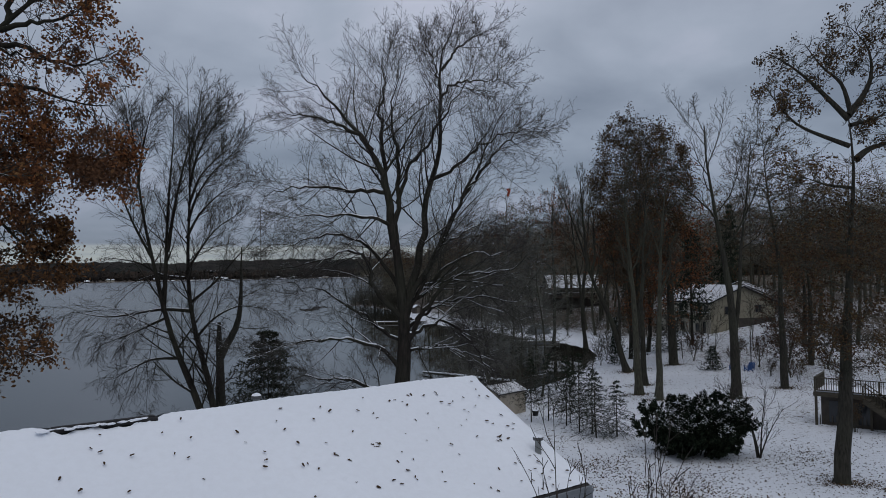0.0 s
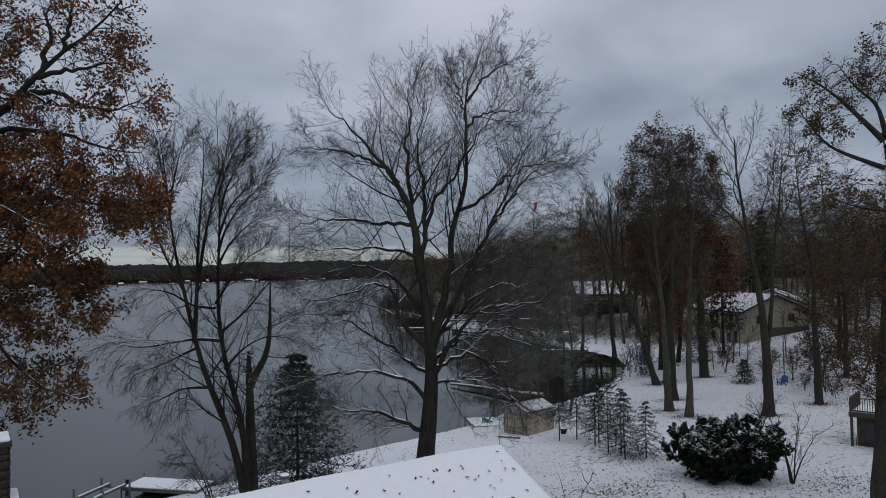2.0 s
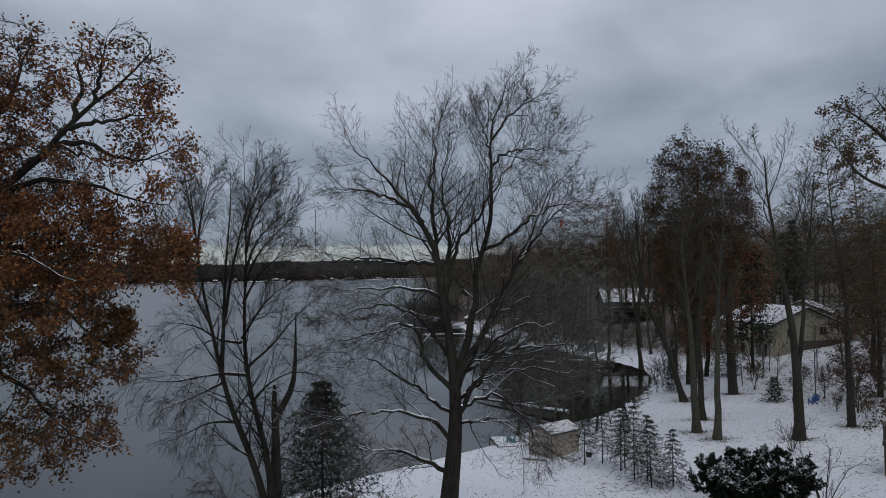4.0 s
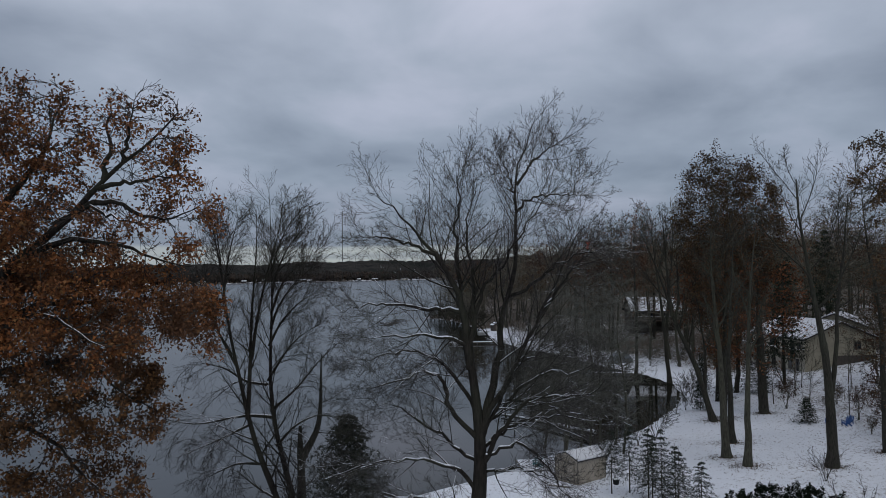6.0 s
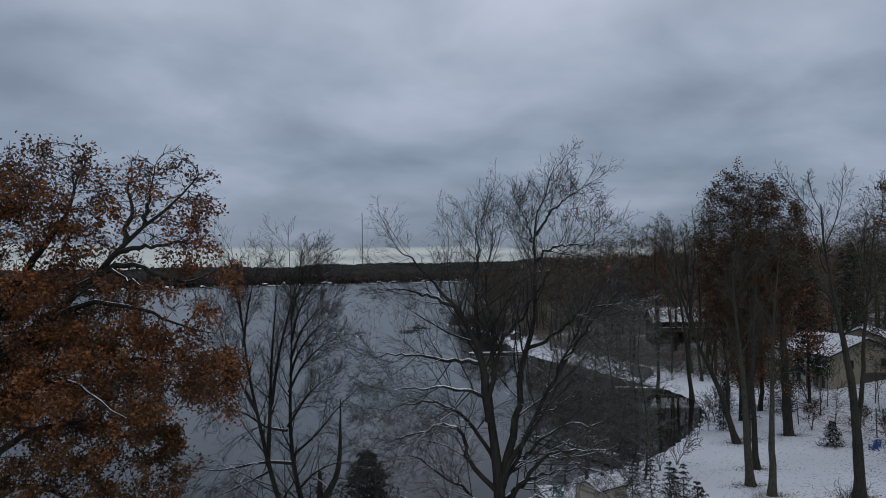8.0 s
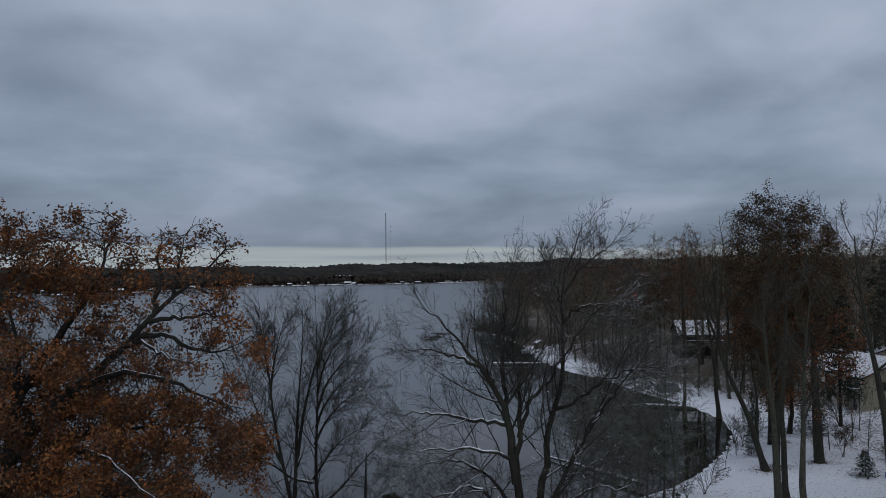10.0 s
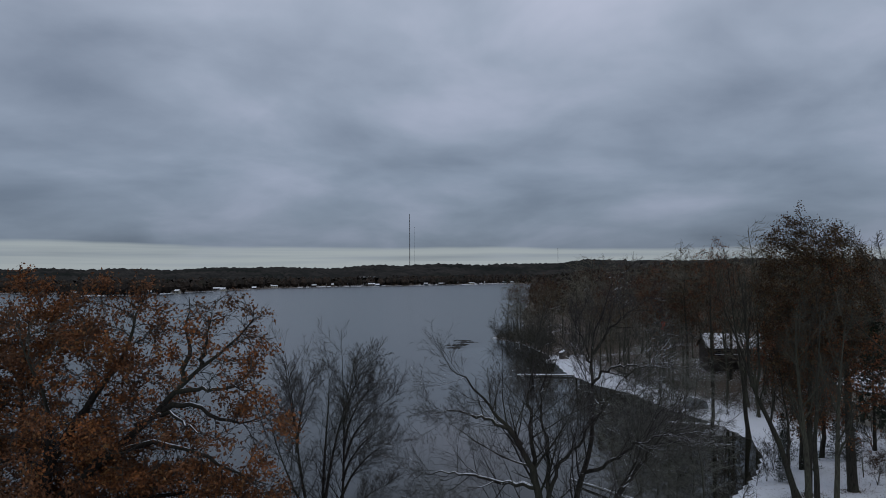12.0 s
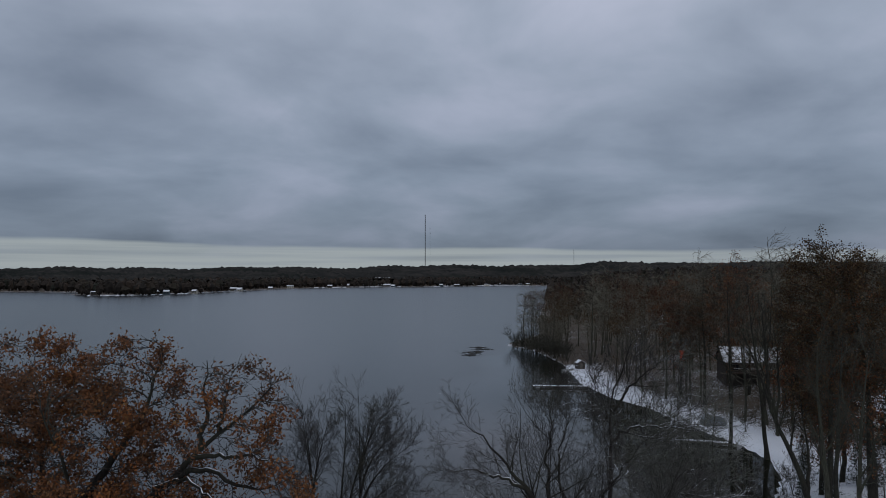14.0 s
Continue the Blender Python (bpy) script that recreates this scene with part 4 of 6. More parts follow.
lawn = "tall trees on the snowy lawn"
fan_tree("bare_tree", 17.3, 63.5, [([(17.3, 1.0), (17.3, 8.3), (16.7, 14.3), (16.3, 18), (16.5, 21)], 0.38, 0.06)], 40, "tall bare tree with a grey-brown trunk on the lawn", lawn, bark_mat=BARK_PALE)
fan_tree("bare_tree", 18.1, 60.7, [([(18.1, 1.2), (18.3, 8.5), (18.5, 15.7), (19.0, 19.6), (19.2, 21)], 0.32, 0.05)], 42, "tall slim bare tree with pale bark on the lawn", lawn, 8, bark_mat=BARK_PALE)
fan_tree("bare_tree", 24.7, 60.4, [([(24.7, 1.2), (24.6, 6.6), (24.2, 11.3), (23.4, 16.1), (22.6, 21.5), (22.5, 25.0)], 0.46, 0.07), ([(24.65, 3.7), (25.3, 9.4), (25.9, 14.2), (26.8, 19.5), (27.2, 23.5)], 0.26, 0.06)], 44, "tall forked bare tree with a broad foot on the lawn", lawn, 8, 44, first=0.52, reach=0.34)
lawn_tree("oak_tree", 27.6, 83.5, [(27.6, 1.1), (27.5, 8.9), (27.2, 17.5), (26.0, 23), (25.6, 27)], 0.60, 46, [(-1.5, 0, 17, 6, 5, 8.5), (0, 0, 12, 5, 5, 4)], "tall oak with dark red-brown leaves held on", lawn, 950, 0.75, 0.02, leaf=(6000, 0.36, 0.28, OAK_RED))
fan_tree("bare_tree", 21.3, 81.0, [([(21.3, 0.8), (19.7, 6.6), (17.5, 11.2), (16.6, 14.4), (15.2, 18.8), (13.6, 22.3)], 0.38, 0.05), ([(17.0, 12.6), (16.8, 15.6), (16.7, 19.4), (16.4, 24.3)], 0.21, 0.04), ([(17.4, 11.6), (17.8, 14.6), (18.0, 17.6), (17.6, 21.8)], 0.17, 0.04), ([(20.4, 4.2), (20.9, 9.0), (20.6, 13.0), (19.8, 17.0)], 0.20, 0.04)], 48, "leaning bare tree on the lawn near the cove", lawn, 8, 38, first=0.3)
lawn_tree("oak_tree", 22.8, 82.5, [(22.8, 0.9), (22.9, 10), (23.4, 18), (23.8, 24), (24.0, 28.0)], 0.42, 50, [(1.0, 0, 21.0, 6.0, 5.5, 8.8), (0.6, 0, 26.8, 4.2, 4, 3.4), (-0.6, 0, 13, 3.0, 3.0, 3)], "tall round-crowned oak thick with dull brown leaves", lawn, 2000, 0.7, 0.02, leaf=(34000, 0.34, 0.22, OAK_DULL))
fan_tree("bare_tree", 23.6, 112.0, [([(23.7, 1.6), (23.4, 9), (22.6, 16.0), (21.8, 22), (21.4, 27)], 0.36, 0.05), ([(23.4, 9.5), (23.9, 15), (24.6, 21), (24.9, 27.5)], 0.24, 0.05)], 58, "tall forked bare tree behind the cove", lawn, 9, 34, first=0.35)
fan_tree("bare_tree", 19.4, 116.0, [([(19.4, 1.2), (19.6, 9), (19.2, 16.0), (19.5, 25.0)], 0.32, 0.05)], 59, "tall bare tree behind the cove", lawn, 10, 36, first=0.35)
fan_tree("bare_tree", 19.6, 69.2, [([(19.6, 1.1), (19.5, 9), (19.8, 17), (20.2, 22)], 0.32, 0.05)], 52, "tall bare tree with dark bark on the lawn", lawn, 8)
lawn_tree("oak_tree", 31.7, 65.6, [(31.7, 1.5), (31.7, 8), (31.4, 14.0), (30.4, 21.0), (30.2, 25)], 0.40, 54, [(-1.0, 0, 17.5, 5, 4.5, 9)], "tall tree with few brown leaves at the lawn's edge", lawn, 1000, 0.5, 0.014, leaf=(5200, 0.22, 0.16, OAK_DULL))
lawn_tree("oak_tree", 19.5, 36.2, [(19.45, 1.3), (19.97, 8.6), (20.37, 14.5), (20.8, 18.2), (20.4, 19.9), (20.35, 20.8)], 0.47, 56,
          [(-1.2, 0, 22.0, 2.4, 2.6, 1.5), (2.2, 0, 23.2, 2.2, 2.6, 2.0), (-2.4, 0, 20.0, 1.7, 2.2, 1.6), (3.6, 0, 19.4, 2.4, 3.0, 2.2), (-1.4, 0, 16.0, 2.4, 2.6, 1.3), (0.6, 0, 12.5, 3.6, 3.6, 2.2), (0.5, 0, 7.5, 3.0, 3.0, 2.0)],
          "tall oak with sparse brown leaves beside the deck", lawn, 2500, 0.36, 0.011, leaf=(15000, 0.15, 0.15, OAK_DULL),
          extra=[([(20.4, 20.4), (19.3, 21.8), (18.3, 23.0), (17.3, 23.9), (16.5, 24.4)], 0.17, 0.03), ([(20.5, 20.8), (20.3, 22.5), (19.4, 23.3), (18.65, 24.7)], 0.14, 0.03),
                 ([(20.35, 20.6), (21.3, 21.5), (22.2, 22.9), (22.2, 24.7), (21.4, 25.7)], 0.20, 0.03), ([(20.45, 20.1), (21.25, 20.3), (22.3, 20.6), (23.4, 21.2)], 0.12, 0.03),
                 ([(20.75, 18.3), (21.6, 18.95), (22.8, 19.2), (24.6, 20.0)], 0.20, 0.03), ([(20.4, 19.0), (19.1, 19.6), (17.9, 20.2), (17.0, 21.5), (16.7, 22.3)], 0.14, 0.03), ([(20.45, 16.8), (19.3, 16.95), (18.1, 17.5)], 0.10, 0.02)])
lawn_tree("oak_tree", 25.4, 93.5, [(25.4, 0.6), (25.5, 8.0), (25.0, 14.0), (24.7, 19.0)], 0.34, 57, [(-0.6, 0, 14.5, 4.8, 4.2, 4.6)], "oak with dark red-brown leaves behind the lawn trees", lawn, 700, 0.75, 0.02, leaf=(6500, 0.36, 0.28, OAK_RED))


def low_leaves(at):
    """The lower boughs keep their leaves longest."""
    return np.where(at[:, 2] < 16, 1.0, 0.08)


def low_and_high(at):
    return np.full(len(at), 0.8)


for x, y, h, s in ((42.5, 80.5, 30, 64), (41, 64, 26, 68), (29.5, 99, 28, 69), (48, 92, 28, 71), (21.0, 150, 29, 72), (25.5, 148, 30, 73), (30.0, 153, 28, 74), (17.5, 158, 27, 75)):
    h *= 0.75 if y < 120 else 1.0
    lawn_tree("oak_tree", x, y, [(x, 1.4), (x + 0.3, h * 0.4), (x - 0.4, h * 0.7), (x + 0.2, h * 0.92)], 0.38, s, [(0, 0, h * 0.62, 4.8, 4.6, h * 0.36)], "tall oak with brown leaves behind the lawn", lawn, 520, 0.75, 0.02, twigs=3, leaf=(3000, 0.4, 0.28, OAK_RED if s % 4 else OAK_DULL, low_leaves if y < 120 else low_and_high))
cove = "bare trees beside the cove"
for x, y, h, s in ((1.6, 64.6, 14, 70), (3.6, 65.6, 17, 72), (5.2, 67.4, 16, 74), (6.0, 66.6, 22, 76), (7.4, 70.6, 16, 78), (9.0, 66.6, 17.5, 79), (8.9, 70.6, 17, 80), (3.4, 63.2, 12, 81)):
    lawn_tree("bare_tree", x, y, [(x, 0.4), (x + 0.4, h * 0.35), (x - 0.5, h * 0.65), (x, h * 0.9)], 0.13, s, [(0, 0, h * 0.55, 3.4, 3.2, h * 0.42)], "slim bare tree leaning over the cove", cove, 820, 0.42, 0.010, bark_mat=BARK_PALE, rise=0.3, twigs=4, twig_mat=TWIG_GREY, twig_r=0.65)


def caught_cloth(x, y, z):
    """A crumpled scrap of red cloth hanging in the twigs."""
    ob = thing("cloth_scrap", pose(x, y, z, 0, 0, 15), "crumpled red cloth scrap caught in the bare twigs", "cloth")
    u, v = np.meshgrid(np.linspace(-1, 1, 9), np.linspace(0, 1, 12))
    X = u * (0.20 - 0.13 * v) + 0.05 * np.sin(v * 5)
    Y = 0.06 * np.sin(u * 5 + v * 7) + 0.03 * np.sin(v * 11)
    V = np.stack([X.ravel(), Y.ravel(), (0.36 - 0.72 * v + 0.03 * np.cos(u * 4)).ravel()], 1)
    a = (np.arange(11)[:, None] * 9 + np.arange(8)).ravel()
    F = np.stack([a, a + 1, a + 10, a + 9], 1)
    child("sheet", mesh_of("sheet", np.concatenate([V, V + np.array([0, 0.012, 0])]), np.concatenate([F, F[:, ::-1] + len(V)]), CLOTH_RED), ob)
    child("knot", mesh_of("knot", *rods(np.array([[(-0.9, 0.1, 0.30), (-0.3, 0.03, 0.34), (0.3, -0.03, 0.36), (0.9, -0.1, 0.50)]]), np.array([[0.014, 0.012, 0.010, 0.007]]), 5), BARK), ob, "twig that holds the cloth")


caught_cloth(6.1, 66.5, 19.8)


# the wood behind: a few kinds of tree, set out many times
def wood_kind(seed, h, twigs, leaf=None, first=0.22, reach=6.0, angle=42, mat=None):
    rng = np.random.default_rng(seed)
    pts = [(0, 0, 0), (rng.normal(0, 0.5), rng.normal(0, 0.5), h * 0.35), (rng.normal(0, 0.9), rng.normal(0, 0.9), h * 0.7), (rng.normal(0, 1.1), rng.normal(0, 1.1), h)]
    pts[-1] = (pts[-1][0], pts[-1][1], h * 0.9)
    stem = smooth_limb(pts, 0.28, 0.05, 7)
    crown = in_crown(rng, twigs, (0, 0, h * (0.5 + first / 2), reach * 0.66, reach * 0.66, h * (0.5 - first / 2)))
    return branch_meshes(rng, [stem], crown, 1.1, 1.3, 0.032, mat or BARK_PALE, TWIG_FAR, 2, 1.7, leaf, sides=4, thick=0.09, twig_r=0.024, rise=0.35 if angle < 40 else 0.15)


def high_leaves(at):
    """In the close wood only the tops have leaves."""
    return np.where(at[:, 2] > 15, 1.0, 0.1)


wood_kinds = [(wood_kind(101, 22, 430), "tall bare woodland tree"), (wood_kind(102, 20, 430, angle=34), "bare woodland tree with upswept branches"),
              (wood_kind(103, 24, 430, mat=BARK_PALE), "tall bare woodland tree with pale bark"),
              (wood_kind(104, 23, 300, (1700, 0.6, 0.34, OAK_FAR, high_leaves), reach=7), "woodland oak with red-brown leaves held on"),
              (wood_kind(105, 21, 300, (1500, 0.6, 0.34, OAK_DULL, high_leaves), reach=7), "woodland oak with dull brown leaves held on")]
wood_first = []
for me_list, words in wood_kinds:
    wood_first.append((me_list, words, []))
KEEP_OUT = [(41, 108, 15), (33, 165, 13), (37, 50, 13), (19.5, 133, 4), (-4, 207, 5)]
rng_w = np.random.default_rng(77)
placed = []


def free(x, y, gap):
    return all(math.hypot(x - a, y - b) > r for a, b, r in KEEP_OUT) and all(math.hypot(x - a, y - b) > gap for a, b in placed)


def woodland(count, x0, x1, y0, y1, gap, from_shore, mixture, sizes=(0.8, 1.2)):
    tries = 0
    while count and tries < 6000:
        tries += 1
        x, y = rng_w.uniform(x0, x1), rng_w.uniform(y0, y1)
        if abs(x + 2) > 0.72 * y + 6 or shore(x, y)[0] < from_shore or not free(x, y, gap):
            continue
        placed.append((x, y))
        count -= 1
        k = rng_w.choice(5, p=mixture)
        me_list, words, made = wood_first[k]
        size = rng_w.uniform(*sizes)
        m = pose(x, y, ground_at(x, y) - 0.2, 0, 0, rng_w.uniform(0, 360)) @ Matrix.Scale(size, 4)
        if made:
            copy_thing(made[0], m)
        else:
            ob = thing("woodland_tree", m, words, "tree", "trees of the wood behind the cove")
            for n, me in me_list:
                child(n, me, ob)
            made.append(ob)


woodland(46, -36, 26, 120, 300, 4, 3, (0.24, 0.20, 0.20, 0.24, 0.12))
woodland(26, 8, 52, 120, 190, 3.2, 5, (0.30, 0.24, 0.24, 0.14, 0.08))
woodland(100, -12, 90, 112, 270, 4.5, 10, (0.31, 0.22, 0.20, 0.18, 0.09))
woodland(30, 44, 120, 72, 190, 5, 20, (0.28, 0.20, 0.16, 0.22, 0.14))
woodland(95, -24, 240, 230, 430, 6, 5, (0.24, 0.18, 0.14, 0.32, 0.12))
woodland(26, -32, -8, 216, 277, 2.0, 1.0, (0.40, 0.30, 0.30, 0.0, 0.0), (0.35, 0.8))


def undergrowth():
    """Dry stalks, saplings and brambles that hide the floor of the wood."""
    rng = np.random.default_rng(500)
    x, y = rng.uniform(-40, 150, 60000), rng.uniform(60, 330, 60000)
    s = shore(x, y)
    wood = ((y > 112) & (s > 9)) | ((x > 33) & (y > 62)) | ((y > 235) & (s > 1))
    ok = wood & (np.abs(x + 2) < 0.75 * y + 5) & ((y > 112) | (rng.random(len(x)) < 0.25))
    for a, b, r in KEEP_OUT:
        ok &= np.hypot(x - a, y - b) > r
    x, y = x[ok][:9000], y[ok][:9000]
    n = len(x)
    h = rng.uniform(0.5, 1.9, n) * rng.uniform(0.5, 1.0, n)
    base = np.stack([x, y, height(x, y) - 0.05], 1)
    d = rng.normal(0, 0.28, (n, 3)) * h[:, None]
    d[:, 2] = h
    P = np.stack([base, base + d * 0.5 + rng.normal(0, 0.05, (n, 3)), base + d], 1)
    R = np.stack([np.full(n, 0.03), np.full(n, 0.022), np.full(n, 0.012)], 1)
    Q, S, _ = sprout(rng, P, R, 3, h * 0.7, 40, 3, 0.1, 0.2, 0.8, 0.2, 0.5, 0.014)
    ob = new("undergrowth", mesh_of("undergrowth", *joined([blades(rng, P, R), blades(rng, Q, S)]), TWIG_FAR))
    tagged(ob, "dry leafless undergrowth on the floor of the wood", "undergrowth", kind="stuff")


undergrowth()


def fallen_leaves():
    """Brown leaves strewn over the snow of the lawn, thickest at the near end."""
    rng = np.random.default_rng(510)
    x, y = rng.uniform(-6, 60, 300000), rng.uniform(8, 100, 300000)
    s = shore(x, y)
    patch = 0.5 + 0.5 * np.sin(x * 0.55 + 2 * np.sin(y * 0.23)) * np.sin(y * 0.41 + 1.1 * np.sin(x * 0.31))
    want = np.clip((48 - y) / 12, 0.0, 1) * np.clip((x - 1) / 7, 0.05, 1) * (0.12 + 1.0 * patch ** 2) + 0.014 + 0.20 * np.clip((x - 27) / 6, 0, 1) + 0.08 * patch ** 3
    ok = (s > 1) & (rng.random(len(x)) < want) & (np.abs(x + 2) < 0.72 * y + 3)
    x, y = x[ok][:52000], y[ok][:52000]
    # thicker round the feet of the lawn trees
    for tx, ty in ((17.3, 63.5), (18.1, 60.7), (24.7, 60.4), (27.6, 83.5), (31.7, 65.6), (19.5, 36.2), (22.8, 82.5), (19.6, 69.2), (21.3, 81.0)):
        a, r = rng.uniform(0, 2 * np.pi, 520), np.abs(rng.normal(0.3, 0.7, 520)) + 0.3
        x, y = np.concatenate([x, tx + r * 1.4 * np.cos(a)]), np.concatenate([y, ty + r * np.sin(a)])
    at = np.stack([x, y, height(x, y) + 0.03], 1)
    n = len(x)
    d = unit(rng.normal(size=(n, 3)) * np.array([1, 1, 0.35]))
    w = unit(np.cross(d, np.array([0, 0, 1.0]) + rng.normal(0, 0.35, (n, 3))))
    z = rng.uniform(0.07, 0.15, (n, 1))
    V = np.stack([at - d * z * 0.5, at + w * z * 0.3 + np.array([0, 0, 0.02]), at + d * z * 0.5, at - w * z * 0.3 + np.array([0, 0, 0.02])], 1).reshape(-1, 3)
    ob = new("leaf_litter", mesh_of("leaf_litter", V, np.arange(n * 4).reshape(-1, 4), OAK_DULL, False))
    tagged(ob, "brown fallen leaves strewn over the snowy lawn", "leaves", kind="stuff")


fallen_leaves()

# bare brush along the far side of the cove and on the point
brush_tiers = [dict(each=8, part=0.5, angle=45, points=4, lift=0.05, wander=0.2, first=0.25, least=0.018),
               dict(each=6, part=0.5, angle=42, points=3, lift=0.03, wander=0.2, least=0.014)]
brush = [shrub_meshes(200 + i, 6, 3.6, 2.0, brush_tiers, BARK_PALE, 0.03, TWIG_OLIVE) for i in range(3)]
brush_made = {}
rng_b = np.random.default_rng(9)


sap_kinds = [shrub_meshes(230 + i, 2, 7.5, 1.2, brush_tiers, BARK_PALE, 0.045, TWIG_OLIVE) for i in range(2)]
sap_made = {}


def put_brush(x, y, size=1.0):
    k = int(rng_b.integers(0, 3))
    m = pose(x, y, ground_at(x, y) - 0.05, 0, 0, rng_b.uniform(0, 360)) @ Matrix.Scale(size, 4)
    if k in brush_made:
        return copy_thing(brush_made[k], m)
    ob = thing("bare_bush", m, "leafless tangled bush in the snow", "bush", "leafless bushes along the shore")
    for n, me in brush[k]:
        child(n, me, ob)
    brush_made[k] = ob


for i in range(44):
    f = i / 43
    put_brush(-31 + f * 21 + abs(rng_b.normal(0, 2.5)), 272 - f * 46 + rng_b.normal(0, 3), rng_b.uniform(0.8, 1.7))
for i in range(40):
    bx, by = rng_b.uniform(-14, 60), rng_b.uniform(112, 250)
    if shore(bx, by)[0] > 9 and free(bx, by, 0.5):
        put_brush(bx, by, rng_b.uniform(0.7, 1.4))
for x, y, s in ((21.5, 95, 0.8), (22, 92.5, 0.9), (25, 104, 0.8), (20, 88, 0.6), (24, 128, 1.0), (17, 141, 1.1), (28, 125, 1.2), (33, 120, 1.3), (36, 100, 1.1),
                (10, 160, 1.0), (13, 156, 1.1), (30, 140, 1.4), (7, 64, 0.7), (11, 70, 0.8), (13, 72, 0.8), (15.5, 80, 0.6), (18.5, 86.5, 0.6)):
    put_brush(x, y, s)


# young oaks among the brush that still hold their leaves
leafy = [shrub_meshes(260 + i, 5, 3.8, 1.7, brush_tiers, BARK_PALE, 0.04, TWIG_OLIVE, (620, 0.14, 0.16, OAK_FAR if i else OAK_DULL)) for i in range(2)]
leafy_made = {}
for i, (x, y, s) in enumerate(((27.2, 47.5, 0.6), (35.2, 71.0, 1.1), (33.8, 72.5, 0.9), (36.6, 74.5, 1.2), (34.6, 68.5, 1.0), (36.0, 79.5, 0.8), (34.8, 84.0, 0.8), (40.5, 82.0, 1.3), (37.5, 88.0, 1.2), (42.0, 76.5, 1.4),
                               (44.5, 85.0, 1.4), (31.0, 86.0, 0.8), (33.0, 92.0, 1.1), (46.0, 95.0, 1.5), (50.0, 88.0, 1.5), (33.3, 58.5, 0.7))):
    m = pose(x, y, ground_at(x, y) - 0.05, 0, 0, rng_b.uniform(0, 360)) @ Matrix.Scale(s, 4)
    k = i % 2
    if k in leafy_made:
        copy_thing(leafy_made[k], m)
        continue
    ob = thing("oak_sapling", m, "bushy young oak with brown leaves in the snow", "sapling", "leafy young oaks behind the lawn")
    for n, me in leafy[k]:
        child(n, me, ob)
    leafy_made[k] = ob


for i in range(26):
    sx, sy = rng_b.uniform(20, 52), rng_b.uniform(84, 104)
    if shore(sx, sy)[0] < 3 or math.hypot(sx - 40, sy - 108) < 9:
        continue
    k = i % 2
    m = pose(sx, sy, ground_at(sx, sy) - 0.05, 0, 0, rng_b.uniform(0, 360)) @ Matrix.Scale(rng_b.uniform(0.6, 1.2), 4)
    if k in sap_made:
        copy_thing(sap_made[k], m)
        continue
    ob = thing("bare_sapling", m, "thin leafless sapling in the snow before the house", "sapling", "saplings behind the lawn")
    for n, me in sap_kinds[k]:
        child(n, me, ob)
    sap_made[k] = ob


# ---- spruces ----
def flecks(rng, at, count, spread, size):
    """Small flat cushions of snow lying on sprays."""
    c = at[rng.integers(0, len(at), count)] + rng.normal(scale=spread, size=(count, 3))
    a = rng.uniform(0, 2 * np.pi, count)
    d = np.stack([np.cos(a), np.sin(a), rng.normal(0, 0.25, count)], 1)
    e = np.stack([-np.sin(a), np.cos(a), rng.normal(0, 0.25, count)], 1)
    z = size * rng.uniform(0.5, 1.3, (count, 1))
    V = np.stack([c - d * z * 0.7, c + e * z * 0.4, c + d * z * 0.7, c - e * z * 0.4], 1).reshape(-1, 3)
    return V, np.arange(count * 4).reshape(-1, 4)


def spruce_meshes(seed, h, reach, clear, whorls, per, needle_mat, needles, size, stem_r=0.06, droop=-0.05, snow=0, taper=0.85):
    rng = np.random.default_rng(seed)
    P, R = smooth_limb([(0, 0, 0), (rng.normal(0, 0.04), rng.normal(0, 0.04), h * 0.5), (0, 0, h)], stem_r, 0.012, 10)
    out = [("trunk", mesh_of("trunk", *rods(P[None], R[None], 6), BARK))]
    Q, S = [], []
    for w in range(whorls):
        u = clear + (1 - clear) * w / whorls
        L = reach * (1 - (u - clear) / (1 - clear)) ** taper + 0.08
        turn = rng.uniform(0, 2 * np.pi)
        for k in range(per):
            a = turn + (k + rng.uniform(-0.25, 0.25)) * 2 * np.pi / per
            l = L * rng.uniform(0.6, 1.1)
            s = np.linspace(0, 1, 5)
            zz = h * u + rng.normal(0, 0.05) + l * (droop * s + 0.12 * s ** 2 - 0.25 * s * (1 - u))
            Q.append(np.stack([np.cos(a) * l * s, np.sin(a) * l * s, zz], 1))
            S.append(0.016 * (1 - 0.7 * s))
    Q, S = np.array(Q), np.array(S)
    T, U, _ = sprout(rng, Q, S, 6, 0.36 * np.linalg.norm(Q[:, -1] - Q[:, 0], axis=1), 52, 3, -0.05, 0.08, 0.6, 0.15, 0.4, 0.005)
    out.append(("crown", mesh_of("crown", *joined([rods(Q, S, 3), rods(T, U, 3)]), BARK)))
    at = np.concatenate([Q[:, 1:].reshape(-1, 3), T.reshape(-1, 3)])
    A, B, _ = sprout(rng, Q, S, needles, size, 55, 2, -0.02, 0.1, 1.0, 0.12, 0.5, size * 0.075, 0.3)
    C, D, _ = sprout(rng, T, U, needles, size * 0.8, 50, 2, -0.02, 0.1, 1.0, 0.0, 0.5, size * 0.075, 0.3)
    out.append(("needles", mesh_of("needles", *joined([blades(rng, A, B), blades(rng, C, D)]), needle_mat, False)))
    if snow:
        top = at[at[:, 2] > 0.2 * h]
        V, F = flecks(rng, top + np.array([0, 0, 0.03]), snow, size * 0.2, size * 0.5)
        out.append(("snow", mesh_of("snow", V, F, SNOW_CLEAN, False)))
    return out


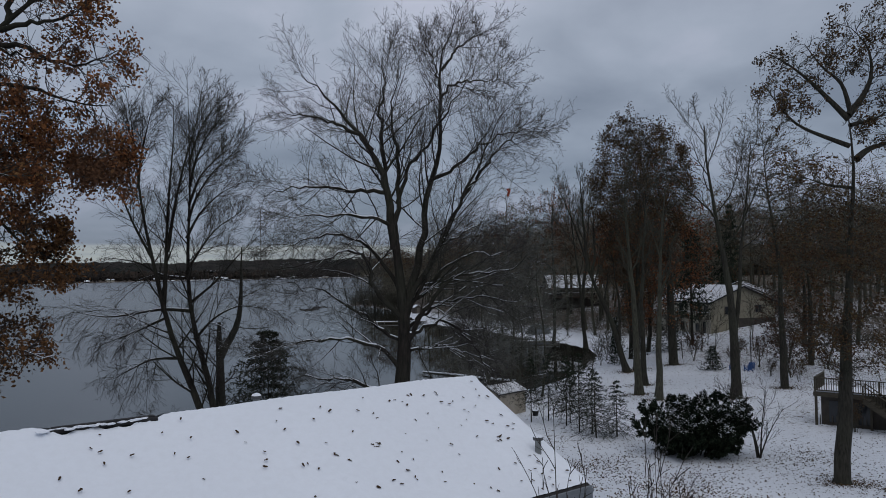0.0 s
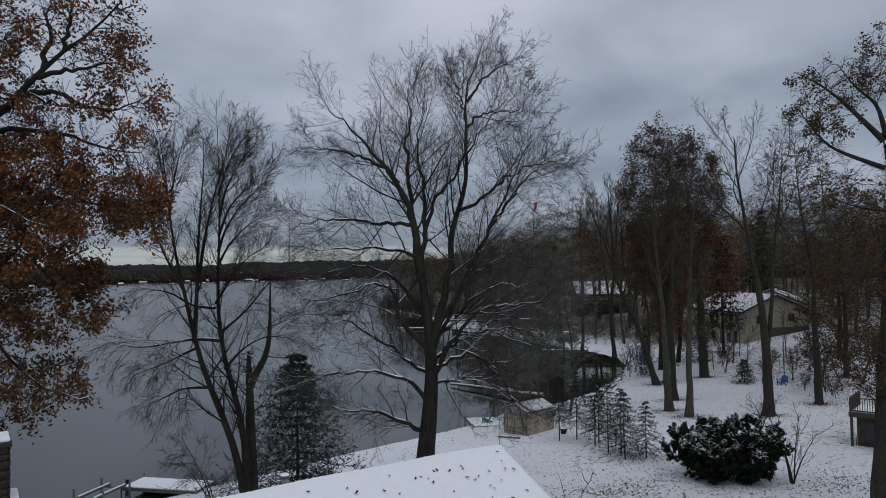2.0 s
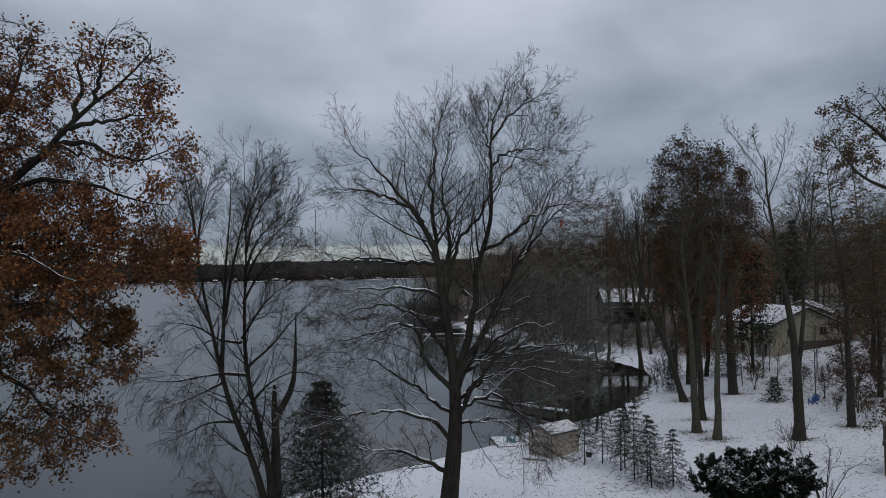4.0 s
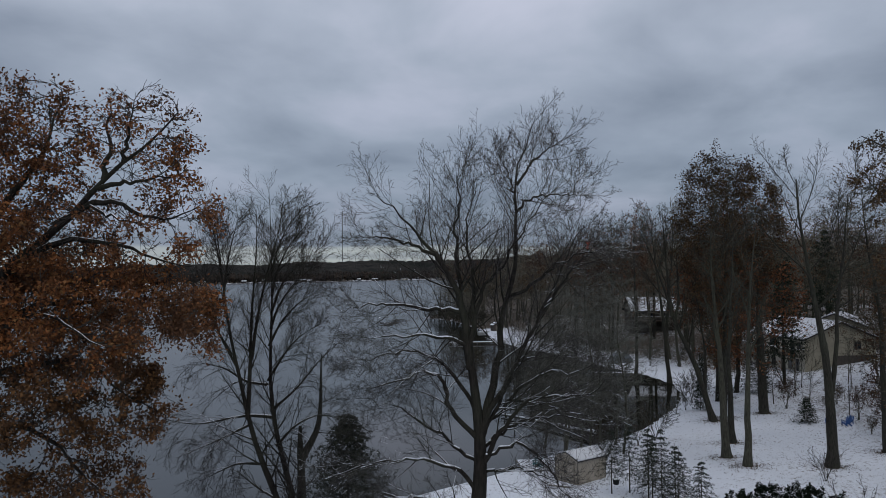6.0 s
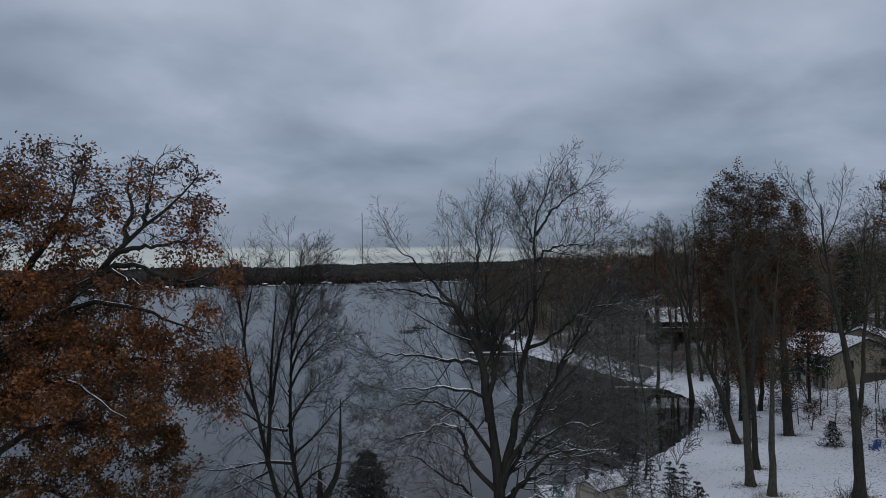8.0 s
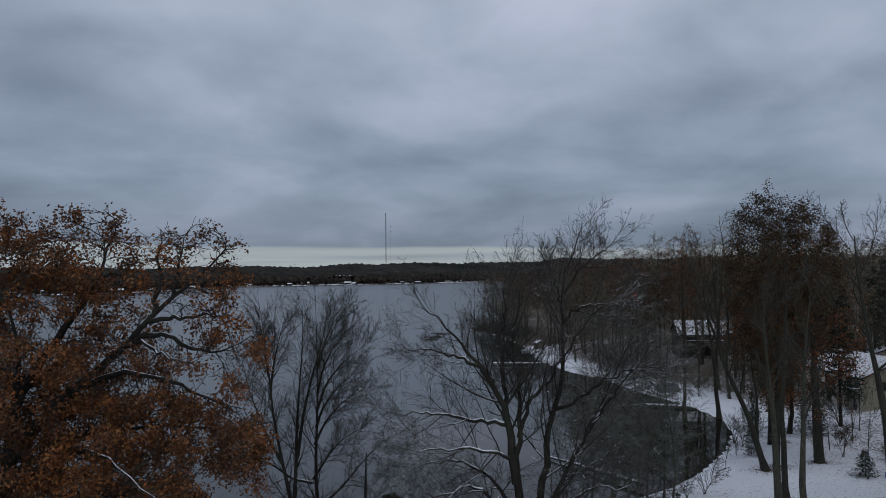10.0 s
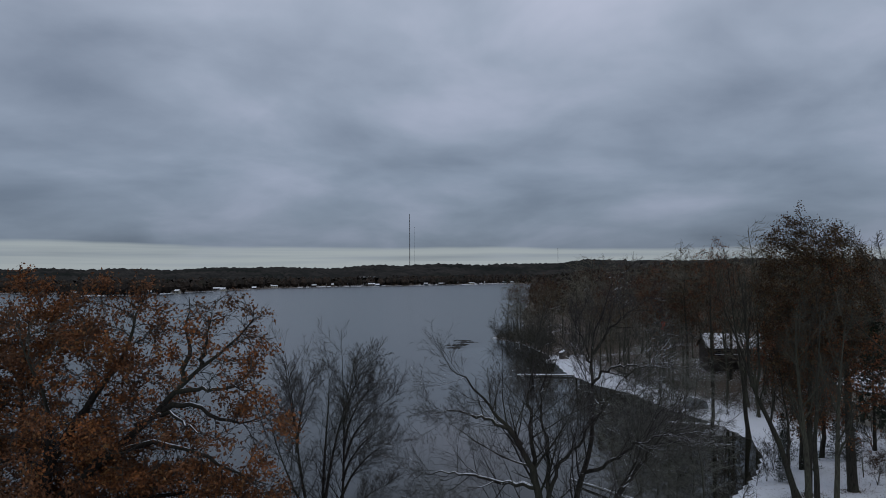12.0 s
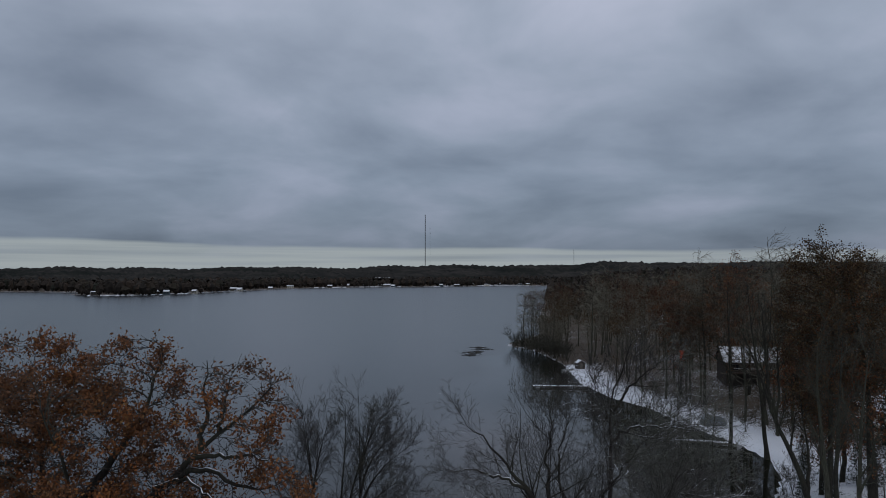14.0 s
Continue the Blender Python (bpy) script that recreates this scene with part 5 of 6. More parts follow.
plant("spruce_tree", -11.1, 41.0, spruce_meshes(301, 9.0, 5.7, 0.02, 18, 19, NEEDLE_GREY, 9, 0.22, 0.12, -0.16, 40, 0.85), "dense dark green spruce on the shore", "spruce", sink=0.3)
row = "young spruces in a row"
for i, (x, y, h, w, c) in enumerate(((5.9, 53.2, 4.9, 0.9, 0.40), (7.2, 53.2, 5.2, 1.0, 0.34), (8.15, 51.2, 5.2, 1.0, 0.30), (8.6, 52.0, 4.6, 0.9, 0.30), (8.6, 48.9, 5.6, 1.1, 0.25), (9.4, 48.6, 4.6, 1.2, 0.2), (9.3, 47.0, 4.6, 1.3, 0.16), (10.75, 47.2, 3.9, 1.1, 0.16))):
    plant("young_spruce", x, y, spruce_meshes(310 + i, h * 1.05, w * 1.75, c * 0.85, 12, 7, NEEDLE, 8, 0.11, 0.055, -0.26, 40, 1.0), "thin young spruce with a bare lower stem in snow", "spruce", row)
for i, (x, y, h, w) in enumerate(((21.6, 87.5, 4.2, 1.2), (29.8, 77.5, 2.8, 1.5), (26.0, 92.0, 4.5, 1.3), (30.5, 97.0, 5.5, 1.4), (32.2, 96.0, 4.4, 1.2), (26.3, 104.0, 5.2, 1.6), (24.8, 98.0, 4.4, 1.4), (28.6, 101.0, 5.0, 1.5))):
    plant("young_spruce", x, y, spruce_meshes(330 + i, h, w, 0.12, 13, 6, NEEDLE, 5, 0.22, 0.06, 0.05, 300), "small dark spruce standing in the snow", "spruce", "small spruces behind the lawn")
for i, (x, y, h) in enumerate(((53.0, 125, 20), (47.5, 127, 16), (36.0, 99.5, 17), (62, 150, 17), (70, 190, 19), (48, 240, 19), (95, 260, 20), (20, 300, 18))):
    plant("pine_tree", x, y, spruce_meshes(340 + i, h, 3.4, 0.25, 16, 7, NEEDLE, 5, 0.6, 0.25, 0.02), "tall dark evergreen in the wood", "evergreen", "evergreens in the wood")


def yew_bush():
    """A wide clipped clump of evergreen, with snow on its sprays."""
    rng = np.random.default_rng(55)
    limbs = []
    for k in range(36):
        a, r = rng.uniform(0, 2 * np.pi), math.sqrt(rng.random())
        x, y = 2.9 * r * math.cos(a), 1.7 * r * math.sin(a)
        h = (2.7 - 1.1 * r * r) * rng.uniform(0.5, 1.42)
        limbs.append(smooth_limb([(x * 0.35, y * 0.35, 0), (x * 0.7, y * 0.7, h * 0.45), (x, y, h * 0.8), (x * 1.12, y * 1.12, h)], 0.05, 0.012, 8))
    P, R = np.stack([p for p, r in limbs]), np.stack([r for p, r in limbs])
    Q, S, l = sprout(rng, P, R, 15, 1.1, 48, 4, 0.12, 0.12, 0.5, 0.12, 0.4, 0.008, 0.35)
    T, U, _ = sprout(rng, Q, S, 5, 0.42, 45, 3, 0.10, 0.1, 0.6, 0.3, 0.4, 0.006, 0.3)
    at = np.concatenate([Q[:, 1:].reshape(-1, 3), T.reshape(-1, 3)])
    ob = thing("evergreen_bush", pose(14.2, 42.6, ground_at(14.2, 42.6) - 0.1, 0, 0, -18) @ Matrix.Diagonal((1.0, 1.05, 1.10, 1)), "wide dark evergreen bush with snow on its sprays", "bush")
    child("trunk", mesh_of("trunk", *joined([rods(P, R, 5), rods(Q, S, 3)]), BARK), ob)
    child("foliage", mesh_of("foliage", *joined([blades(rng, *sprout(rng, Q, S, 28, 0.23, 50, 2, 0.05, 0.1, 1.0, 0.1, 0.5, 0.027, 0.3)[:2]), blades(rng, *sprout(rng, T, U, 26, 0.19, 48, 2, 0.05, 0.1, 1.0, 0.0, 0.5, 0.025, 0.3)[:2])]), NEEDLE_DARK, False), ob)
    reach = np.linalg.norm(at * np.array([1 / 3.2, 1 / 2.0, 1 / 2.9]), axis=1)
    patchy = np.sin(at[:, 0] * 2.3 + 1.1 * np.sin(at[:, 1] * 2)) * np.sin(at[:, 1] * 2.7 + at[:, 2] * 2)
    top = at[(reach > 0.84) & (at[:, 2] > 1.5) & (patchy > -0.25)]
    child("snow", mesh_of("snow", *flecks(rng, top + np.array([0, 0, 0.13]), 9500, 0.07, 0.075), SNOW_CLEAN, False), ob)


yew_bush()
twiggy = [dict(each=7, part=0.6, angle=40, points=5, lift=0.12, wander=0.2, first=0.2, least=0.012),
          dict(each=5, part=0.5, angle=38, points=4, lift=0.1, wander=0.2, least=0.009)]
plant("bare_sapling", 17.6, 41.3, shrub_meshes(61, 4, 4.2, 1.5, twiggy, BARK, 0.055), "bare multi-stemmed sapling beside the evergreen bush", "sapling")
plant("bare_sapling", 22.5, 56.5, shrub_meshes(62, 6, 2.4, 1.6, twiggy, BARK, 0.03), "low bare sapling on the lawn", "sapling")
birch = [dict(each=8, part=0.28, angle=28, points=5, lift=0.15, wander=0.14, first=0.4, least=0.007), dict(each=3, part=0.4, angle=30, points=3, lift=0.1, wander=0.14, first=0.3, least=0.006)]
plant("bare_sapling", -0.25, 9.9, shrub_meshes(63, 6, 6.0, 0.8, birch, BARK, 0.024), "thin bare shoots rising beside the eave", "sapling", "bare shoots by the house")
plant("bare_sapling", 1.45, 10.6, shrub_meshes(64, 12, 5.4, 1.0, birch, BARK, 0.018), "thin bare shoots rising beside the eave", "sapling", "bare shoots by the house")


# ---- the far side of the lake ----
def canopy_mat():
    a = Mat("wooded hills", 0.95)
    c = a.ramp(a.noise(0.02, 6), (0.3, (0.019, 0.020, 0.020)), (0.5, (0.036, 0.035, 0.033)), (0.75, (0.060, 0.054, 0.048)))
    a.b.inputs["Specular IOR Level"].default_value = 0.0
    a.colour(a.mix(a.ramp(a.noise(0.004, 2), (0.5, (0, 0, 0)), (0.62, (0.6, 0.6, 0.6))), c, (0.014, 0.018, 0.016)))
    return a.m


def far_woods():
    rng = np.random.default_rng(400)
    # the hills behind, one sheet of tree tops
    az = np.radians(np.arange(-64, 52, 0.17))
    rad = np.geomspace(420, 4300, 70)
    A, D = np.meshgrid(az, rad)
    X, Y = D * np.sin(A), D * np.cos(A)
    s = shore(X.ravel(), Y.ravel()).reshape(X.shape)
    Z = height(X.ravel(), Y.ravel()).reshape(X.shape) + 12 + rng.normal(0, 2.6, X.shape) + 2.5 * np.sin(A * 40) * np.sin(D / 130)
    Z = np.where(s > 30, Z, 0.0)
    nx, ny = X.shape[1], X.shape[0]
    i, j = np.meshgrid(np.arange(nx - 1), np.arange(ny - 1))
    a = (j * nx + i).ravel()
    F = np.stack([a, a + 1, a + nx + 1, a + nx], 1)
    keep = (s.ravel()[F] > 55).all(1)
    hill = new("wooded_hills", mesh_of("wooded_hills", np.stack([X.ravel(), Y.ravel(), Z.ravel()], 1), F[keep], canopy_mat()))
    tagged(hill, "low wooded hills beyond the lake, dark and leafless", "woods", kind="stuff")
    # single trees along the far shore
    xs, ys = rng.uniform(-1500, 60, 90000), rng.uniform(560, 2300, 90000)
    s = shore(xs, ys)
    chance = np.where(s < 22, 0.55, 1.0)
    ok = (s > 3) & (s < 130) & (rng.random(len(s)) < chance) & (np.hypot(xs, ys) > 560)
    xs, ys = xs[ok][:3600], ys[ok][:3600]
    z = height(xs, ys)
    n = len(xs)
    h = rng.uniform(9, 19, n)
    u = np.array([0.0, 0.25, 0.55, 0.85, 1.0])
    w = np.array([0.08, 0.6, 1.0, 0.65, 0.1])
    P = np.stack([xs[:, None] + rng.normal(0, 0.6, (n, 5)), ys[:, None] + rng.normal(0, 0.6, (n, 5)), z[:, None] + h[:, None] * u], 2)
    R = (h * rng.uniform(0.24, 0.42, n))[:, None] * w * rng.uniform(0.7, 1.25, (n, 5))
    V, F = rods(P, R, 5)
    V += rng.normal(0, 0.6, V.shape)
    wood = new("far_woods", mesh_of("far_woods", V, F, CANOPY, False))
    tagged(wood, "leafless trees crowding the far shore of the lake", "woods", kind="stuff")
    # the wood inland on this side, past the last single trees
    xs, ys = rng.uniform(-40, 900, 30000), rng.uniform(400, 1500, 30000)
    s = shore(xs, ys)
    ok = (s > 3 + 26 * rng.random(len(s)) ** 0.5) & (np.abs(xs) < 0.8 * ys) & (rng.random(len(s)) < 0.25 + 0.75 * (s < 60))
    xs, ys = xs[ok][:2600], ys[ok][:2600]
    z = height(xs, ys)
    n = len(xs)
    h = rng.uniform(15, 24, n)
    P = np.stack([xs[:, None] + rng.normal(0, 0.6, (n, 5)), ys[:, None] + rng.normal(0, 0.6, (n, 5)), z[:, None] + h[:, None] * u], 2)
    R = (h * rng.uniform(0.12, 0.22, n))[:, None] * w * rng.uniform(0.7, 1.25, (n, 5))
    V, F = rods(P, R, 5)
    V += rng.normal(0, 0.7, V.shape)
    wood = new("inland_woods", mesh_of("inland_woods", V, F, CANOPY, False))
    tagged(wood, "leafless brown woods reaching inland from the lake", "woods", kind="stuff")


far_woods()


def gable_house(name, m, w, d, eave, ridge, wall_mat, label, over=0.5, snow=SNOW_CLEAN, group="", thick=0.18):
    """A house with its ridge along x: w long, d deep; the origin is the middle of its base."""
    ob = thing(name, m, label, "house", group)
    part("wall", prism(bmesh.new(), [(-d / 2, -0.8), (-d / 2, eave), (0, ridge), (d / 2, eave), (d / 2, -0.8)], -w / 2, w / 2), wall_mat, ob).matrix_basis = pose(0, 0, 0, 0, 0, 90)
    k = (ridge - eave) / (d / 2)
    for side in (-1, 1):
        e = d / 2 + over
        top = [(0, ridge + 0.02), (side * e, ridge - k * e + 0.02), (side * e, ridge - k * e + thick + 0.02), (0, ridge + thick + 0.02)]
        roof = part("roof", prism(bmesh.new(), top, -w / 2 - over, w / 2 + over), SHINGLE, ob)
        roof.matrix_basis = pose(0, 0, 0, 0, 0, 90)
        e2 = e - 0.06
        lying = [(side * 0.0, ridge + thick + 0.025), (side * e2, ridge - k * e2 + thick + 0.025), (side * e2, ridge - k * e2 + thick + 0.10), (0, ridge + thick + 0.11)]
        part("snow_cover", prism(bmesh.new(), lying, -w / 2 - over + 0.05, w / 2 + over - 0.05), snow, roof, "snow lying on the roof")
    return ob


def window(parent, x, y, z, w, h, face="y", mullions=1, trim=WOOD_GREY):
    """A framed window on a wall that looks along -y (or +-x)."""
    turn = 0 if face == "y" else 90
    fr = bmesh.new()
    t = 0.09
    for a in ((0, 0, h / 2 + t / 2, w + 2 * t, 0.10, t), (0, 0, -h / 2 - t / 2, w + 2 * t, 0.14, t), (-w / 2 - t / 2, 0, 0, t, 0.10, h), (w / 2 + t / 2, 0, 0, t, 0.10, h)):
        box(fr, *a)
    for i in range(mullions):
        box(fr, -w / 2 + w * (i + 1) / (mullions + 1), 0, 0, 0.05, 0.08, h)
    f = part("window", fr, trim, parent, "pale-framed window")
    f.matrix_basis = pose(x, y, z, 0, 0, turn)
    part("pane", boxes((0, 0.02, 0, w, 0.03, h)), GLASS, f, "dark glass")
    return f


def rail_run(parent, a, b, h=0.95, gap=0.14, mat=WOOD_RED, snow=True):
    """A railing from a to b: posts, rails and balusters, with snow on the top rail."""
    a, b = Vector(a), Vector(b)
    n = max(2, int((b - a).length / 1.8) + 1)
    for i in range(n):
        p = a.lerp(b, i / (n - 1))
        part("post", boxes((p.x, p.y, p.z + h / 2, 0.10, 0.10, h)), mat, parent)
    up = Vector((0, 0, 1))
    part("top_rail", beam(bmesh.new(), a + up * h, b + up * h, 0.14, 0.05), mat, parent)
    part("bottom_rail", beam(bmesh.new(), a + up * 0.12, b + up * 0.12, 0.06, 0.08), mat, parent)
    if snow:
        part("snow_cover", beam(bmesh.new(), a + up * (h + 0.055), b + up * (h + 0.055), 0.11, 0.06), SNOW_CLEAN, parent, "snow on the top rail")
    k = int((b - a).length / gap)
    for i in range(1, k):
        p = a.lerp(b, i / k)
        part("baluster", boxes((p.x, p.y, p.z + h / 2 + 0.05, 0.04, 0.04, h - 0.12)), mat, parent)


# ---- the house below the camera ----
def near_house():
    turn = math.degrees(math.atan2(0.567, 0.824))
    mid = Vector((-1.2, 13.45)) - Vector((0.824, 0.567)) * 8.0
    z0 = 6.1
    ob = thing("house", pose(mid.x, mid.y, z0, 0, 0, turn), "low house with a snow-covered gable roof strewn with leaves", "house")
    ridge, k, e, L = 4.12, 0.465, 2.93, 8.0
    w = e - 0.45
    part("wall", prism(bmesh.new(), [(-w - 1.6, -3.0), (-w - 1.6, ridge - k * (w + 1.6)), (0, ridge - 0.12), (w, ridge - k * w - 0.12), (w, -3.0)], -L + 0.4, L - 0.4), SIDING_GREY, ob).matrix_basis = pose(0, 0, 0, 0, 0, -90)
    for side, reach in ((-1, e), (1, e + 1.6)):
        s = side
        ol = [(0, ridge - 0.10), (0, ridge + 0.04), (s * reach, ridge - k * reach + 0.04), (s * reach, ridge - k * reach - 0.10)]
        roof = part("roof", prism(bmesh.new(), ol, -L, L), SHINGLE, ob)
        roof.matrix_basis = pose(0, 0, 0, 0, 0, 90)
        # a soft uneven sheet of snow, thin at the ridge where it has slid from the vent
        nx, ny = 300, 26
        u, v = np.meshgrid(np.linspace(-L - 0.03, L + 0.035, nx), np.linspace(0.0, 1, ny))
        rng = np.random.default_rng(17)
        d = v * (reach - 0.05)
        bare_vent = ease(0.55, 0.95, u) * (1 - ease(1.85, 2.35, u))
        d = np.maximum(d, bare_vent * (0.15 + 0.03 * np.sin(u * 9) + 0.02 * np.sin(u * 23)))
        edge = np.minimum(np.minimum(L + 0.04 - np.abs(u), reach - d) / 0.10, 1.0)
        thick = 0.05 + 0.02 * np.sin(u * 1.7 + v * 5) * np.sin(v * 4 + u * 0.6) + 0.004 * rng.normal(size=u.shape)
        z = ridge + 0.045 - k * d + np.clip(edge, 0.05, 1) * thick + 0.03 * (v == 0) * (1 - bare_vent)
        V = np.stack([u.ravel(), s * d.ravel(), z.ravel()], 1)
        i, j = np.meshgrid(np.arange(nx - 1), np.arange(ny - 1))
        a = (j * nx + i).ravel()
        F = np.stack([a, a + 1, a + nx + 1, a + nx], 1)
        if s < 0:
            F = F[:, ::-1]
        child("snow_cover", mesh_of("snow_cover", V, F, SNOW_CLEAN), ob, "smooth snow on the roof")
    part("ridge_vent", boxes((1.44, 0, ridge + 0.055, 1.36, 0.22, 0.05), (1.44, 0, ridge + 0.085, 1.30, 0.09, 0.03)), SHINGLE, ob, "dark bare ridge vent")
    rng = np.random.default_rng(2)
    for x in np.cumsum(rng.uniform(0.05, 0.19, 13)) + 0.58:
        clump = bmesh.new()
        bmesh.ops.create_icosphere(clump, subdivisions=2, radius=1, matrix=Matrix.Translation((x, -rng.uniform(0.06, 0.17), ridge + 0.082)) @ pose(0, 0, 0, 0, 0, rng.uniform(-25, 25)) @ Matrix.Diagonal((rng.uniform(0.025, 0.12), rng.uniform(0.02, 0.06), 0.016, 1)))
        for v in clump.verts:
            v.co += Vector((rng.normal(0, 0.010), rng.normal(0, 0.012), 0))
        part("snow_clump", clump, SNOW_CLEAN, ob, "left-over snow on the ridge vent")
    part("fascia", boxes((0, -e - 0.015, ridge - k * e - 0.05, 2 * L, 0.04, 0.20)), FASCIA, ob)
    gut = bmesh.new()
    prism(gut, [(-0.0, 0.0), (-0.11, 0.01), (-0.13, 0.10), (-0.11, 0.10), (-0.095, 0.025), (0.0, 0.015)], -L, L)
    part("gutter", gut, FASCIA, ob).matrix_basis = pose(0, -e - 0.04, ridge - k * e - 0.03, 0, 0, 0) @ pose(0, 0, 0, 0, 0, 90) @ Matrix.Diagonal((-1, 1, 1, 1))
    for s, reach in ((-1, e), (1, e + 1.6)):
        bm = bmesh.new()
        beam(bm, (L + 0.015, 0, ridge - 0.10), (L + 0.015, s * reach, ridge - k * reach - 0.10), 0.035, 0.18)
        part("barge_board", bm, FASCIA, ob)


near_house()


def roof_point(along, down):
    """A place on the near roof's snow: metres from its lower gable end along the ridge, and down the slope."""
    x, y = -1.2 - 0.824 * along + 0.567 * down, 13.45 - 0.567 * along - 0.824 * down
    return Vector((x, y, 10.22 + 0.045 + 0.055 - 0.47 * down))


def roof_vent(along, down):
    p = roof_point(along, abs(down))
    if down < 0:
        p.x, p.y = p.x + 2 * 0.567 * down, p.y - 2 * 0.824 * down
    ob = thing("roof_vent", pose(p.x, p.y, p.z - 0.1), "short metal vent pipe with a flat cap on the roof", "vent", "vent pipes on the roof")
    V, F = rods(np.array([[(0, 0, 0), (0, 0, 0.12), (0, 0, 0.3)]], float), np.array([[0.06, 0.052, 0.052]]), 14)
    child("pipe", mesh_of("pipe", V, F, METAL), ob)
    V, F = rods(np.array([[(0, 0, 0.285), (0, 0, 0.29), (0, 0, 0.335), (0, 0, 0.34)]], float), np.array([[0.01, 0.085, 0.085, 0.01]]), 14)
    child("cap", mesh_of("cap", V, F, STEEL, False), ob, "dark cap")
    V, F = rods(np.array([[(0, 0, 0.34), (0, 0, 0.365), (0, 0, 0.38)]], float), np.array([[0.08, 0.06, 0.01]]), 14)
    child("snow_cover", mesh_of("snow_cover", V, F, SNOW_CLEAN), ob)


roof_vent(0.35, 2.1)
roof_vent(4.2, -0.45)


def roof_leaves():
    """Fallen oak leaves lying on the snow of the roof, each curled its own way."""
    rng = np.random.default_rng(88)
    kinds = []
    for k in range(5):
        bm = bmesh.new()
        n = 5
        rows = []
        for i in range(n):
            u = i / (n - 1)
            w = (0.028 + 0.01 * rng.random()) * math.sin(math.pi * (0.08 + 0.86 * u)) * (1.25 if i % 2 else 0.8)
            z = 0.012 + 0.03 * abs(u - 0.5) * rng.uniform(0.4, 1.4)
            rows.append([bm.verts.new(((u - 0.5) * 0.14, y, z + abs(y) * rng.uniform(0.2, 0.9))) for y in (-w, 0, w)])
        for a, b in zip(rows, rows[1:]):
            for c in (0, 1):
                bm.faces.new((a[c], b[c], b[c + 1], a[c + 1]))
        me = bpy.data.meshes.new("leaf")
        bm.to_mesh(me)
        bm.free()
        me.materials.append(OAK_DULL)
        kinds.append(me)
    for i in range(200):
        along, down = rng.uniform(0.1, 11), rng.uniform(0.12, 2.85)
        if rng.random() < 0.25:
            along = rng.uniform(0.2, 4.5)
        p = roof_point(along, down)
        ob = new("fallen_leaf", kinds[int(rng.integers(0, 5))])
        ob.matrix_world = pose(p.x, p.y, p.z + 0.012, 0, 0, 34.5) @ pose(0, 0, 0, 25, 0, 0) @ pose(0, 0, 0, rng.normal(0, 9), rng.normal(0, 9), rng.uniform(0, 360)) @ Matrix.Scale(rng.uniform(0.28, 0.58), 4)
        tagged(ob, "curled brown oak leaf lying on the roof snow", "leaf", "fallen leaves on the roof")


roof_leaves()


def chimney():
    """The stepped fieldstone chimney at the lake end of the house."""
    rng = np.random.default_rng(5)
    ob = thing("chimney", pose(-11.33, 13.5, 5.9, 0, 0, 34.5), "stepped fieldstone chimney with snow on its shoulders", "chimney")
    part("core", boxes((0, 0, 0.4, 1.25, 0.95, 6.0), (0, 0, 3.7, 0.85, 0.7, 1.6)), STONE, ob)
    stones = []
    for k in range(5):
        bm = bmesh.new()
        box(bm, 0, 0, 0, 1, 1, 1)
        bmesh.ops.bevel(bm, geom=list(bm.edges), offset=0.16, segments=1, affect="EDGES")
        for v in bm.verts:
            v.co += Vector(rng.normal(0, 0.03, 3))
        me = bpy.data.meshes.new("stone")
        bm.to_mesh(me)
        bm.free()
        me.materials.append(STONE)
        stones.append(me)

    def course(w, d, z0, z1):
        z = z0
        while z < z1 - 0.05:
            h = rng.uniform(0.12, 0.20)
            for axis, length, off in (("x", w, d / 2), ("x", w, -d / 2), ("y", d, w / 2), ("y", d, -w / 2)):
                u = -length / 2
                while u < length / 2 - 0.04:
                    l = min(rng.uniform(0.18, 0.42), length / 2 - u)
                    s = child("stone", stones[int(rng.integers(0, 5))], ob)
                    c = u + l / 2
                    if axis == "x":
                        s.matrix_basis = pose(c, off, z + h / 2) @ Matrix.Diagonal((l * 0.95, 0.10, h * 0.92, 1))
                    else:
                        s.matrix_basis = pose(off, c, z + h / 2) @ Matrix.Diagonal((0.10, l * 0.95, h * 0.92, 1))
                    u += l
            z += h

    course(1.25, 0.95, 2.0, 3.4)
    course(0.85, 0.7, 3.45, 4.45)
    part("cap_stone", boxes((0, 0, 4.55, 1.0, 0.85, 0.10), bevel=0.02), STONE, ob)
    part("snow_cover", boxes((0, 0, 4.64, 0.94, 0.8, 0.08), bevel=0.03), SNOW_CLEAN, ob)
    part("snow_cover", boxes((0.53, 0, 3.45, 0.20, 0.95, 0.09), (-0.53, 0, 3.45, 0.2, 0.95, 0.09), (0, -0.42, 3.45, 1.2, 0.14, 0.09), bevel=0.03), SNOW_CLEAN, ob)


chimney()


# ---- the shed, docks and boats ----
SNOW_SHED = snow_mat("thin patchy snow on the shed", 0.12, (0.52, 0.53, 0.55), (0.70, 0.72, 0.76))


